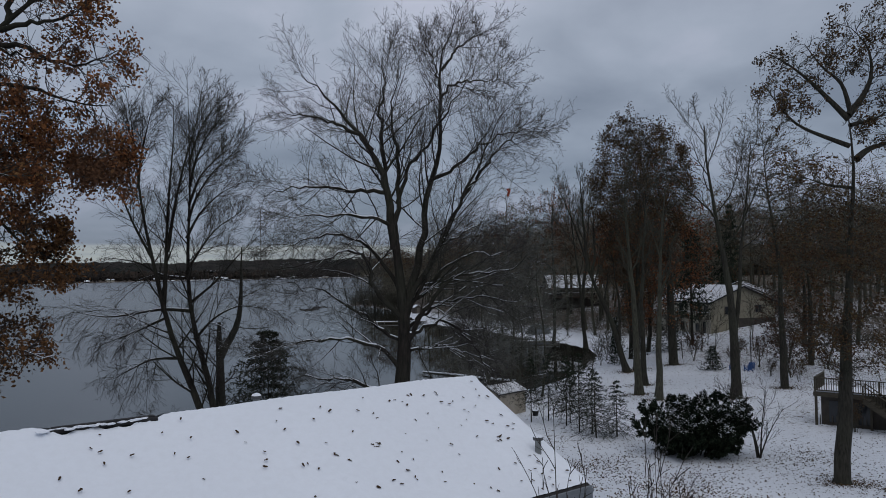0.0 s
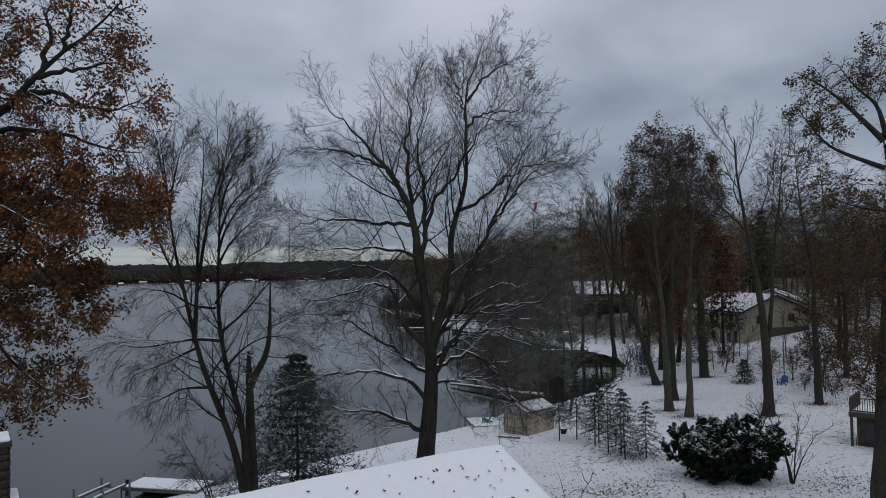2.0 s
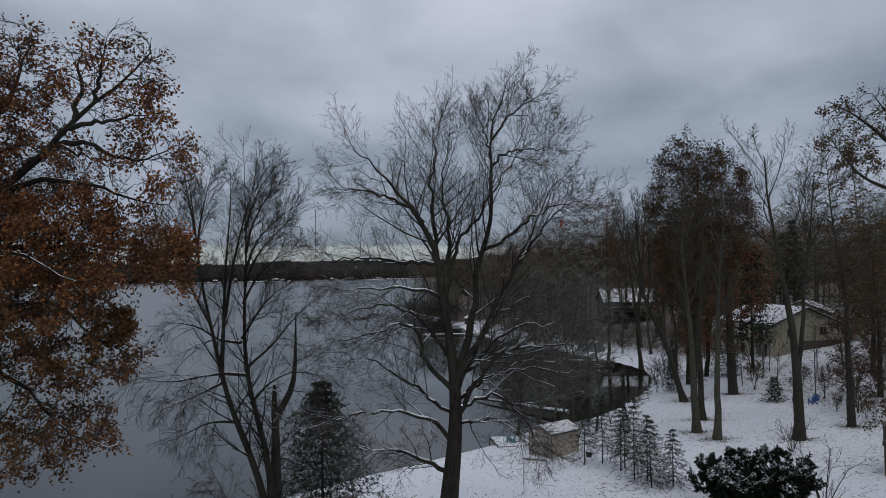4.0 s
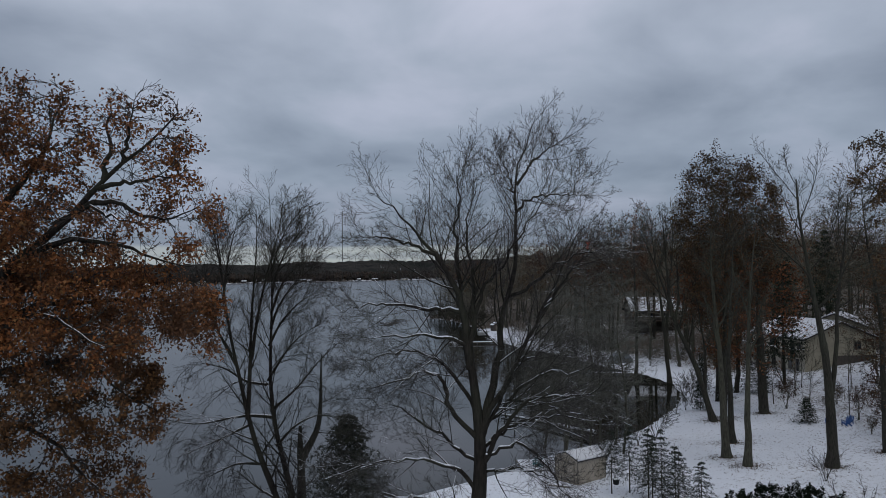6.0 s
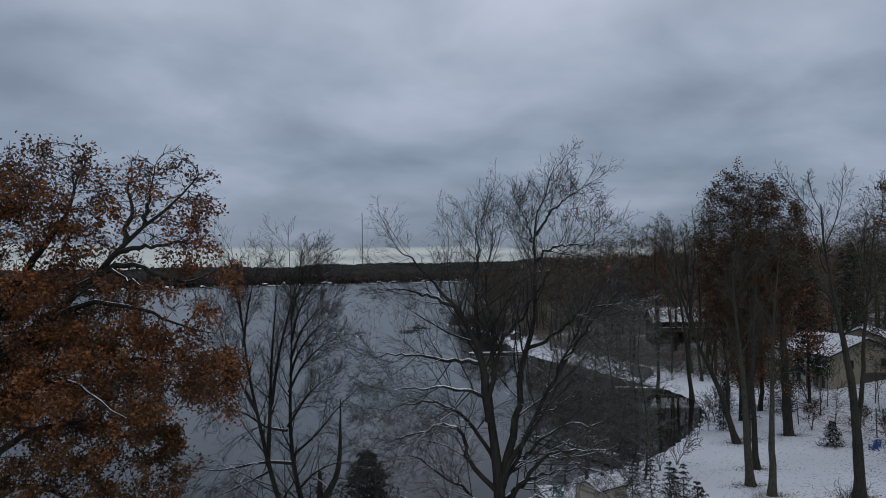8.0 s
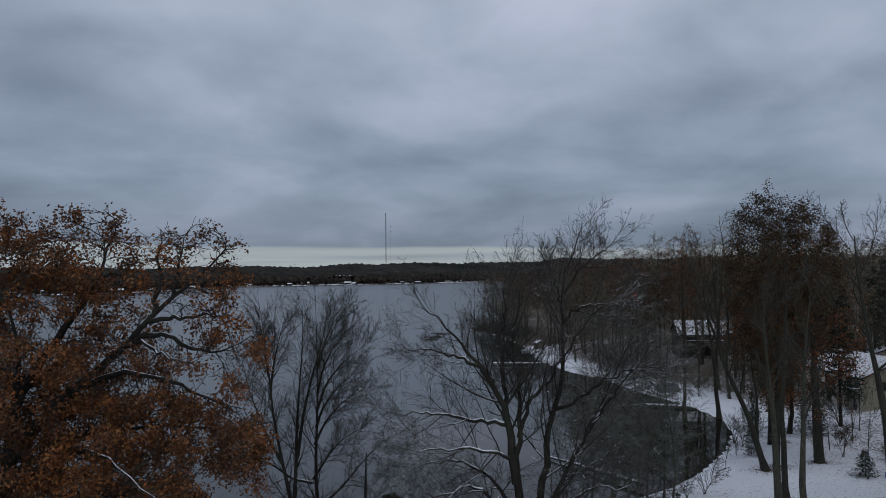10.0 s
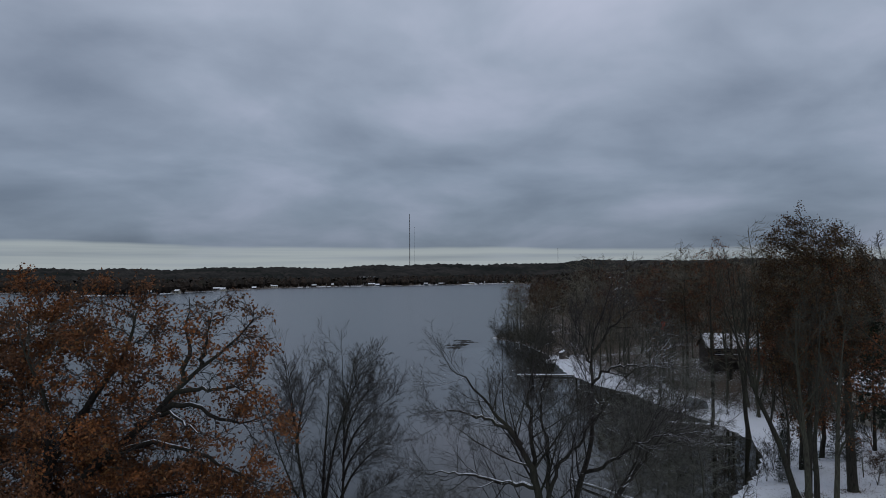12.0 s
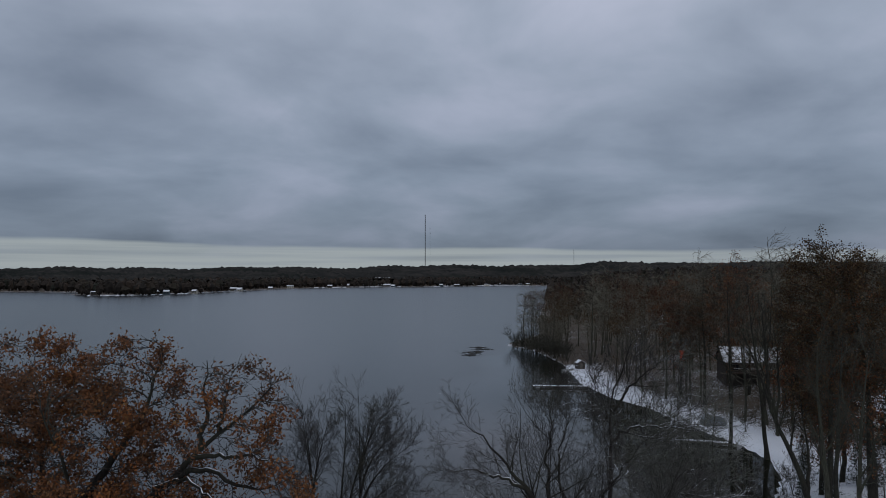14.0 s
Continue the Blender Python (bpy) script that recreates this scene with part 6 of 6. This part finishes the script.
def shed():
    ob = thing("shed", pose(4.15, 57.9, 0.62, 0, 0, 40), "tan plywood garden shed with a snowy roof by the water", "shed")
    w, d, h, r = 3.1, 2.5, 1.95, 2.4
    part("wall", prism(bmesh.new(), [(-d / 2, -0.1), (-d / 2, h), (0, r), (d / 2, h), (d / 2, -0.1)], -w / 2, w / 2), PLY, ob).matrix_basis = pose(0, 0, 0, 0, 0, 90)
    k = (r - h) / (d / 2)
    for s in (-1, 1):
        e = d / 2 + 0.16
        roof = part("roof", prism(bmesh.new(), [(0, r + 0.01), (s * e, r - k * e + 0.01), (s * e, r - k * e + 0.07), (0, r + 0.07)], -w / 2 - 0.12, w / 2 + 0.12), SHINGLE, ob)
        roof.matrix_basis = pose(0, 0, 0, 0, 0, 90)
        part("snow_cover", prism(bmesh.new(), [(0, r + 0.075), (s * (e - .04), r - k * (e - .04) + 0.075), (s * (e - .04), r - k * (e - .04) + 0.13), (0, r + 0.14)], -w / 2 - 0.10, w / 2 + 0.10), SNOW_SHED, roof)
    for s in (-1, 1):
        dr = part("door", boxes((-w / 2 - 0.02, s * 0.46, 0.95, 0.04, 0.88, 1.75)), PLY, ob, "plain plywood door")
        part("brace", boxes((-w / 2 - 0.05, s * 0.46, 0.25, 0.02, 0.86, 0.09), (-w / 2 - 0.05, s * 0.46, 1.65, 0.02, 0.86, 0.09), (-w / 2 - 0.05, s * 0.85, 0.95, 0.02, 0.08, 1.3)), WOOD_GREY, dr)
    for s in (-1, 1):
        for q in (-1, 1):
            part("corner_board", boxes((q * (w / 2 + 0.015), s * (d / 2 - 0.03), 0.95, 0.03, 0.08, 1.95)), WOOD_GREY, ob)
    ramp = thing("plank", pose(2.3, 55.7, ground_at(2.3, 55.7) + 0.06, 0, 2, 150), "grey board lying in the snow before the shed", "board")
    part("board", boxes((0, 0, 0, 1.9, 0.22, 0.05)), WOOD_GREY, ramp)
    pot = thing("flower_pot", pose(6.6, 55.6, ground_at(6.6, 55.6)), "dark tub with snow in it beside the shed", "pot")
    V, F = rods(np.array([[(0, 0, 0), (0, 0, 0.35), (0, 0, 0.4), (0, 0, 0.38)]], float), np.array([[0.2, 0.27, 0.27, 0.23]]), 12)
    child("body", mesh_of("body", V, F, BLACK), pot)
    V, F = rods(np.array([[(0, 0, 0.36), (0, 0, 0.42), (0, 0, 0.46)]], float), np.array([[0.24, 0.2, 0.02]]), 12)
    child("snow_cover", mesh_of("snow_cover", V, F, SNOW_CLEAN), pot)


shed()


def dock(name, m, length, width, label, snow=True, floats=False):
    """A plank dock on posts along x from the origin."""
    ob = thing(name, m, label, "dock")
    n = int(length / 0.30)
    plank = bpy.data.meshes.new("plank")
    bm = boxes((0, 0, 0, 0.28, width, 0.045))
    bm.to_mesh(plank)
    bm.free()
    plank.materials.append(WOOD_GREY)
    for i in range(n):
        child("plank", plank, ob).matrix_basis = pose((i + 0.5) * length / n, 0, 0.0)
    part("stringer", boxes((length / 2, width / 2 - 0.08, -0.11, length, 0.06, 0.17), (length / 2, -width / 2 + 0.08, -0.11, length, 0.06, 0.17)), WOOD_GREY, ob)
    for i in range(max(2, int(length / 3) + 1)):
        x = length * i / max(1, int(length / 3))
        for s in (-1, 1):
            V, F = rods(np.array([[(x, s * (width / 2 + 0.04), -2.2), (x, s * (width / 2 + 0.04), -0.2), (x, s * (width / 2 + 0.04), 0.28)]], float), np.array([[0.05, 0.05, 0.05]]), 7)
            child("post", mesh_of("post", V, F, METAL), ob)
    if snow:
        part("snow_cover", boxes((length / 2, 0, 0.05, length - 0.1, width - 0.12, 0.06), bevel=0.02), SNOW_CLEAN, ob, "snow on the planks")
    return ob


dock("dock", pose(-1.3, 174.0, 0.45, 0, 0, 187), 13.6, 1.3, "long narrow dock with snow on its planks")
dock("dock", pose(20.9, 119.6, 0.42, 0, 0, 173), 7.8, 1.2, "short grey plank dock with a dusting of snow")
dock("dock", pose(1.0, 60.8, 0.48, 0, 0, 100), 3.6, 2.6, "low square dock with snow beside the shed")
dock("dock", pose(-17.6, 44.4, 0.50, 0, 0, 168), 5.2, 2.2, "wide wooden dock with thin snow at the shore")


def dock_chair(x, y, z, mat, turn, label, group=""):
    """A slatted garden chair with a sloping back."""
    ob = thing("garden_chair", pose(x, y, z, 0, 0, turn), label, "chair", group)
    for s in (-1, 1):
        part("leg", boxes((s * 0.28, -0.26, 0.28, 0.05, 0.10, 0.56)), mat, ob)
        bm = bmesh.new()
        beam(bm, (s * 0.26, -0.32, 0.36), (s * 0.26, 0.5, 0.03), 0.04, 0.11)
        part("leg", bm, mat, ob)
        part("armrest", boxes((s * 0.31, 0.0, 0.58, 0.12, 0.72, 0.03)), mat, ob)
    for i in range(5):
        part("seat_slat", boxes((0, -0.28 + i * 0.115, 0.37 - i * 0.045, 0.52, 0.10, 0.025)), mat, ob)
    for i in range(5):
        bm = bmesh.new()
        x0 = -0.22 + i * 0.11
        beam(bm, (x0, 0.22, 0.22), (x0 * 1.15, 0.52, 0.98 - abs(i - 2) * 0.04), 0.095, 0.022)
        part("back_slat", bm, mat, ob)
    return ob


dock_chair(33.2, 76.3, ground_at(33.2, 76.3) - 0.02, BLUE, 200, "blue slatted garden chair in the snow", "blue garden chairs")
dock_chair(32.0, 77.4, ground_at(32.0, 77.4) - 0.02, BLUE, 235, "blue slatted garden chair in the snow", "blue garden chairs")
dock_chair(34.2, 77.6, ground_at(34.2, 77.6) - 0.02, BLUE, 160, "blue slatted garden chair in the snow", "blue garden chairs")
dock_chair(0.9, 62.0, 0.52, TEAL, 250, "teal slatted chair on the small dock")


def rowing_boat(name, m, label, hull_mat, upside=False):
    ob = thing(name, m, label, "boat")
    n, rows = 9, []
    bm = bmesh.new()
    for i in range(n):
        u = i / (n - 1)
        w = 0.72 * (math.sin(math.pi * (0.12 + 0.80 * u)) ** 0.7)
        rows.append([bm.verts.new(((u - 0.45) * 4.0, y * w, z + 0.12 * u * u)) for y, z in ((-1, 0.5), (-0.85, 0.18), (-0.4, 0.02), (0, 0), (0.4, 0.02), (0.85, 0.18), (1, 0.5))])
    for a, b in zip(rows, rows[1:]):
        for c in range(6):
            bm.faces.new((a[c], a[c + 1], b[c + 1], b[c]))
    bm.faces.new(rows[0])
    bmesh.ops.solidify(bm, geom=list(bm.faces), thickness=0.04)
    part("hull", bm, hull_mat, ob)
    if upside:
        part("snow_cover", boxes((0, 0, -0.02, 3.0, 0.8, 0.08), bevel=0.03), SNOW_CLEAN, ob)
    else:
        part("bench", boxes((-0.6, 0, 0.38, 0.3, 1.1, 0.05), (0.5, 0, 0.40, 0.3, 1.1, 0.05)), WOOD_GREY, ob)
        part("snow_cover", boxes((-0.05, 0, 0.22, 2.4, 0.95, 0.16), bevel=0.06), SNOW_CLEAN, ob)
    return ob


rowing_boat("rowing_boat", pose(-13.6, 172.9, -0.08, 0, 0, 95), "small grey boat with snow in it moored at the dock", WHITE)
rowing_boat("rowing_boat", pose(-7.2, 204.0, ground_at(-7.2, 204) + 0.55, 180, 0, 30), "upturned white boat on the snowy shore", WHITE, True)


def boat_lift():
    ob = thing("boat_lift", pose(-23.4, 42.9, 0.3, 0, 0, -12), "empty metal boat lift with snowy bunks at the shore", "boat lift")
    for x in (-1.0, 1.0):
        for y in (-1.2, 1.2):
            part("post", boxes((x, y, -0.2, 0.09, 0.09, 2.2)), METAL, ob)
    for x in (-0.55, 0.55):
        part("bunk", boxes((x, 0, 0.45, 0.16, 2.8, 0.12)), WOOD_GREY, ob)
        part("snow_cover", boxes((x, 0, 0.53, 0.14, 2.7, 0.05)), SNOW_CLEAN, ob)
    part("beam", boxes((0, -1.2, 0.35, 2.1, 0.10, 0.10), (0, 1.2, 0.35, 2.1, 0.10, 0.10)), METAL, ob)
    pole = thing("marker_pole", pose(-23.4, 46.0, -1.3), "thin post with a small dark flag in the water", "post")
    part("pole", boxes((0, 0, 0.95, 0.05, 0.05, 1.9)), METAL, pole)
    part("flag", boxes((0.1, 0, 1.65, 0.2, 0.02, 0.4)), BLACK, pole)


boat_lift()


def fallen_log():
    rng = np.random.default_rng(44)
    ob = thing("fallen_log", pose(7.4, 74.4, 0.35), "fallen trunk with snow on it lying in the cove", "log")
    P, R = smooth_limb([(0, 0, 0.25), (-3, 3.6, 0.1), (-6.2, 7.6, 0.02), (-9.6, 11.4, -0.15)], 0.24, 0.10, 16)
    P[:, :2] += rng.normal(0, 0.05, (16, 2))
    child("stem", mesh_of("stem", *rods(P[None], R[None], 9), BARK), ob)
    S = R * 0.95
    child("snow_cover", mesh_of("snow_cover", *rods((P + np.array([0, 0, 0.17]))[None], S[None] * (0.8 + 0.2 * rng.random(16)), 8), SNOW_CLEAN), ob, "snow along the top of the log")
    ring = thing("fire_ring", pose(-4.9, 31.2, ground_at(-4.9, 31.2)), "ring of dark stones in the snow", "fire ring")
    for i in range(11):
        a = i * 2 * math.pi / 11
        bm = bmesh.new()
        bmesh.ops.create_icosphere(bm, subdivisions=1, radius=0.13, matrix=Matrix.Translation((0.5 * math.cos(a), 0.5 * math.sin(a), 0.05)) @ Matrix.Diagonal((1, 1, 0.7, 1)))
        for v in bm.verts:
            v.co += Vector(rng.normal(0, 0.015, 3))
        part("stone", bm, STONE, ring)


fallen_log()


# ---- the neighbours' houses ----
SNOW_THIN = snow_mat("thin snow on shingles", 0.15, (0.50, 0.52, 0.56), (0.70, 0.72, 0.77))
SIDING_OLIVE = plain("dull olive siding", (0.24, 0.22, 0.165), (0.31, 0.285, 0.22), 0.8, 2)


def cream_house():
    """Two storeys on a slope, a gable end in olive siding, and a balcony along the cream side towards the cove."""
    ob = gable_house("house", pose(45.1, 113.0, 2.3, 0, 0, 101), 14.0, 11.0, 4.9, 7.2, SIDING_OLIVE, "cream and olive two-storey house with a balcony and snowy roof", snow=SNOW_THIN)
    part("side_wall", boxes((0, 5.53, 2.15, 14.0, 0.06, 5.4)), SIDING, ob, "cream siding behind the balcony")
    for x in (-5.9, -2.2, 3.6):
        window(ob, x, 5.60, 3.85, 0.8, 1.0)
    for x in (-3.6, 0.6, 5.0):
        window(ob, x, 5.60, 1.0, 0.8, 1.1)
    for x, z in ((-4.2, 3.55), (1.0, 3.55), (-5.2, 0.95)):
        part("door", boxes((x, 5.59, z, 1.0, 0.06, 2.05)), GLASS, ob, "dark glazed door")
    part("balcony_floor", boxes((0, 6.25, 2.42, 14.0, 1.4, 0.16)), WOOD_GREY, ob)
    for x in (-6.8, -3.4, 0, 3.4, 6.8):
        part("balcony_post", boxes((x, 6.85, 1.0, 0.14, 0.14, 2.9)), WOOD_GREY, ob)
    rail_run(ob, (-6.9, 6.9, 2.5), (6.9, 6.9, 2.5), 0.95, 0.3, WOOD_GREY)
    rail_run(ob, (-6.95, 5.6, 2.5), (-6.95, 6.85, 2.5), 0.95, 0.3, WOOD_GREY)
    window(ob, -7.03, 2.6, 3.7, 1.0, 1.1, "x")
    window(ob, -7.03, -2.6, 3.9, 1.0, 1.0, "x")
    part("lower_wall", boxes((-7.10, -2.3, 1.0, 0.14, 6.3, 3.0)), SIDING_DARK, ob, "brown boarded lower wall of the gable end")
    wing = gable_house("house_wing", pose(54.5, 125.0, 3.4, 0, 0, 62), 10.0, 8.5, 4.6, 6.4, SIDING_OLIVE, "dull olive gabled wing behind the lakeside house", snow=SNOW_THIN)
    window(wing, -5.03, 1.0, 3.0, 1.2, 1.2, "x")


cream_house()


def wood_house():
    z0 = 4.0
    ob = gable_house("house", pose(33.0, 166.0, z0, 0, 0, 3), 12.0, 8.0, 4.4, 7.0, SIDING_DARK, "dark brown house with a snowy roof among trees")
    for x in (-4, -1.5, 1.5, 4):
        window(ob, x, -4.03, 3.2, 1.3, 1.2)
    part("deck_floor", boxes((0, -5.4, 2.2, 12, 2.6, 0.16)), WOOD_RED, ob)
    for x in (-5.7, -2, 2, 5.7):
        part("deck_post", boxes((x, -6.5, 0.6, 0.15, 0.15, 3.2)), WOOD_RED, ob)
    rail_run(ob, (-5.9, -6.6, 2.28), (5.9, -6.6, 2.28), 0.95, 0.35, WOOD_RED)


wood_house()


DECK = plain("weathered olive brown deck timber", (0.042, 0.037, 0.028), (0.085, 0.074, 0.056), 0.8, 3, (1, 1, 6))


def deck_house():
    """The brown house with the raised deck and the stairs down to the lawn."""
    g = ground_at(27, 49)
    ob = gable_house("house", pose(37.1, 50.5, g, 0, 0, -40) @ pose(3.2, 0, 0), 8.5, 9.0, 4.5, 7.0, SIDING_BLUE, "slate-blue house with a raised brown deck", over=0.7, snow=SNOW_THIN)
    for x in (-3.4, -1.2, 1.4):
        window(ob, x, -4.53, 3.6, 1.3, 1.2)
        part("door", boxes((x, -4.52, 1.0, 1.1, 0.06, 2.0)), SIDING_DARK, ob, "dark door under the deck")
    part("deck_floor", boxes((-4.5, -6.2, 2.3, 14.0, 3.4, 0.12)), DECK, ob)
    part("deck_rim", boxes((-4.5, -7.92, 2.2, 14.1, 0.05, 0.30), (-11.52, -6.2, 2.2, 0.05, 3.4, 0.30)), DECK, ob)
    part("snow_cover", boxes((-4.5, -6.2, 2.39, 13.8, 3.2, 0.05)), SNOW_CLEAN, ob, "snow on the deck")
    for x in (-11.4, -8.0, -4.5, -1.0, 2.3):
        part("deck_post", boxes((x, -7.8, 0.9, 0.16, 0.16, 2.9)), DECK, ob)
    rail_run(ob, (-11.45, -7.85, 2.36), (2.4, -7.85, 2.36), 1.0, 0.15, mat=DECK, snow=False)
    rail_run(ob, (-11.45, -7.75, 2.36), (-11.45, -4.6, 2.36), 1.0, 0.15, mat=DECK, snow=False)
    low = part("lower_wall", boxes((-4.5, -6.0, 0.95, 13.3, 2.9, 2.5)), SIDING_DARK, ob, "dark boarded wall under the deck")
    for x in (-10.2, -8.4, -6.6):
        part("opening", boxes((x, -7.47, 1.0, 0.9, 0.05, 1.5)), GLASS, low, "dark window")
    lattice = bmesh.new()
    for i in range(24):
        box(lattice, -11.2 + i * 0.26, -7.55, 0.35, 0.05, 0.03, 0.7)
    part("lattice", lattice, DECK, ob)
    for i in range(11):
        part("stair_step", boxes((-8.1 + i * 0.27, -8.55, 2.15 - i * 0.195, 0.30, 1.1, 0.05)), DECK, ob)
    for y in (-8.0, -9.1):
        bm = bmesh.new()
        beam(bm, (-8.3, y, 2.15), (-5.2, y, 0.05), 0.06, 0.26)
        part("stair_stringer", bm, DECK, ob)
        rail_run(ob, (-8.3, y, 2.25), (-5.2, y, 0.12), 0.95, 0.2, mat=DECK, snow=False)


deck_house()


def small_hut(x, y, turn, wall, label, s=1.0):
    ob = thing("hut", pose(x, y, ground_at(x, y), 0, 0, turn) @ Matrix.Scale(s, 4), label, "hut")
    part("wall", prism(bmesh.new(), [(-1.1, -0.2), (-1.1, 1.7), (0, 2.35), (1.1, 1.7), (1.1, -0.2)], -1.2, 1.2), wall, ob)
    for k in (-1, 1):
        roof = part("roof", prism(bmesh.new(), [(0, 2.37), (k * 1.3, 1.6), (k * 1.3, 1.67), (0, 2.44)], -1.35, 1.35), SHINGLE, ob)
        part("snow_cover", prism(bmesh.new(), [(0, 2.45), (k * 1.26, 1.70), (k * 1.26, 1.77), (0, 2.53)], -1.3, 1.3), SNOW_CLEAN, roof)
    part("door", boxes((0, -1.22, 0.85, 0.8, 0.04, 1.6)), WOOD_GREY, ob)


small_hut(-3.8, 206.5, 20, SIDING_DARK, "small dark hut with a snowy roof on the shore")


def covered_mound():
    """A rounded frame under a grey tarpaulin."""
    ob = thing("tarpaulin_shelter", pose(19.8, 133.5, ground_at(19.8, 133.5), 0, 0, 15), "rounded grey tarpaulin shelter on the snowy bank", "shelter")
    bm = bmesh.new()
    a = [(1.8 * math.cos(t), 1.9 * math.sin(t) ** 0.8) for t in np.linspace(0.0, math.pi, 11)]
    prism(bm, [(x, z - 0.05) for x, z in a], -1.4, 1.4)
    part("cover", bm, FASCIA, ob)
    part("snow_cover", boxes((0, 0, 1.86, 1.1, 2.6, 0.07), bevel=0.03), SNOW_CLEAN, ob)


covered_mound()
lamp = thing("yard_post", pose(36.3, 82.2, ground_at(36.3, 82.2)), "thin dark pole standing in the snow", "pole")
part("pole", boxes((0, 0, 1.6, 0.09, 0.09, 3.3)), STEEL, lamp)


SNOW_FAR = snow_mat("thin snow on far roofs", 0.16)


def far_house(x, y, turn, w, d, e, r, wall):
    m = pose(x, y, ground_at(x, y), 0, 0, turn)
    ob = gable_house("far_house", m, w, d, e, r, wall, "small lakeside house with a snowy roof across the lake", 0.6, SNOW_FAR, "houses across the lake", 0.2)
    for i in range(3):
        part("window", boxes((-w / 3 + i * w / 3, -d / 2 - 0.05, e * 0.55, 1.6, 0.1, 1.6)), GLASS, ob)


rng_h = np.random.default_rng(6)
walls = (SIDING, SIDING_GREY, SIDING_DARK, SIDING_BLUE, SIDING_DARK)
for i, (fx, fy, w) in enumerate(((-135, 2058, 16), (-190, 2000, 44), (-232, 1965, 30), (-300, 1870, 16), (-410, 1715, 18), (-480, 1650, 34), (-520, 1625, 14),
                                 (-560, 1600, 46), (-648, 1450, 16), (-615, 1150, 14), (-598, 905, 12), (-625, 868, 10), (-655, 845, 11),
                                 (-586, 906, 20), (-584, 968, 14), (-600, 1150, 18), (-616, 1300, 16), (-622, 1436, 26), (-575, 1516, 18), (-455, 1640, 15), (-352, 1742, 16), (-325, 1780, 20), (-262, 1880, 26), (-160, 2010, 20))):
    far_house(fx + rng_h.normal(0, 3), fy + 14 + rng_h.normal(0, 4), rng_h.uniform(-25, 25) + (0 if fx > -560 else 20), w * rng_h.uniform(0.45, 0.85), 8, rng_h.uniform(2.4, 4.0), rng_h.uniform(4.4, 5.8), walls[int(rng_h.integers(0, 5))])


def hill_building():
    """A long building on the rise behind the far shore, of which only the roof stands over the trees."""
    ob = gable_house("far_building", pose(-535, 1790, ground_at(-535, 1790), 0, 0, 3), 72, 16, 11.0, 13.4, SIDING_DARK, "long building with a snowy roof over the far trees", 0.8, SNOW_FAR, "", 0.3)
    for i in range(9):
        part("window", boxes((-36 + i * 9, -8.05, 9.0, 2.6, 0.1, 1.8)), GLASS, ob)


hill_building()


def floating_weeds():
    """Dead stalks and leaves floating off the point."""
    rng = np.random.default_rng(620)
    n = 260
    lane = rng.integers(0, 5, n)
    x = -40.5 + rng.normal(0, 1.5, n) + np.array([0.6, -0.9, 0.4, 1.2, -0.3])[lane]
    y = 238 + np.array([0.0, 7.0, 11.0, 19.0, 26.0])[lane] + rng.normal(0, 1.6, n)
    at = np.stack([x, y, np.full(n, 0.03)], 1)
    d = unit(np.stack([np.ones(n), rng.normal(0, 0.25, n), rng.normal(0, 0.05, n)], 1)) * rng.uniform(0.3, 1.5, (n, 1))
    P = np.stack([at - d / 2, at + d / 2], 1)
    ob = new("floating_weeds", mesh_of("floating_weeds", *rods(P, np.full((n, 2), 0.035), 4), TWIG))
    tagged(ob, "dark dead weeds floating in streaks off the point", "weeds", kind="stuff")


floating_weeds()


def shore_snow():
    """Strips of snowy lawn along the far shore."""
    pts = [(-135, 2048), (-205, 1962), (-388, 1699), (-538, 1586), (-634, 1417), (-596, 1098), (-579, 953), (-590, 861), (-650, 824)]
    V, F = [], []
    for (ax, ay), (bx, by) in zip(pts, pts[1:]):
        for k in range(12):
            if rng_h.random() < 0.5:
                continue
            u0, u1 = k / 12, (k + rng_h.uniform(0.5, 1.0)) / 12
            n = len(V)
            for u, off, z in ((u0, 2, 0.4), (u1, 2, 0.4), (u1, 6, 1.5), (u0, 6, 1.3)):
                V.append((ax + (bx - ax) * u - (by - ay) * 0.0, ay + (by - ay) * u + off, z))
            F.append((n, n + 1, n + 2, n + 3))
    ob = new("lawn_snow", mesh_of("lawn_snow", V, F, SNOW_CLEAN, False))
    tagged(ob, "strips of snowy lawn along the far shore", "snow", kind="stuff")


shore_snow()


def mast(x, y, top, w, label):
    """A guyed lattice mast with a lamp at its head."""
    g = ground_at(x, y)
    ob = thing("radio_mast", pose(x, y, g), label, "mast", "radio masts beyond the lake")
    h = top - g
    legs = [(w * math.cos(a), w * math.sin(a)) for a in (0.3, 2.4, 4.5)]
    for lx, ly in legs:
        part("leg", boxes((lx, ly, h / 2, w * 0.75, w * 0.75, h)), STEEL, ob)
    bm = bmesh.new()
    n = int(h / 8)
    for i in range(n):
        for k in range(3):
            a, b = legs[k], legs[(k + 1) % 3]
            beam(bm, (*a, h * i / n), (*b, h * (i + 1) / n), w * 0.35)
    part("lattice", bm, STEEL, ob)
    part("beacon", boxes((0, 0, h + 1, 2.2, 2.2, 3.5), (0, 0, h * 0.88, 2.4, 2.4, 2.2)), STEEL, ob)


mast(-770, 3400, 326, 1.5, "tall thin radio mast on the hills")
mast(-752, 3430, 262, 0.25, "thin secondary radio mast on the hills")
mast(-51, 3400, 148, 0.6, "thin radio mast on the hills")
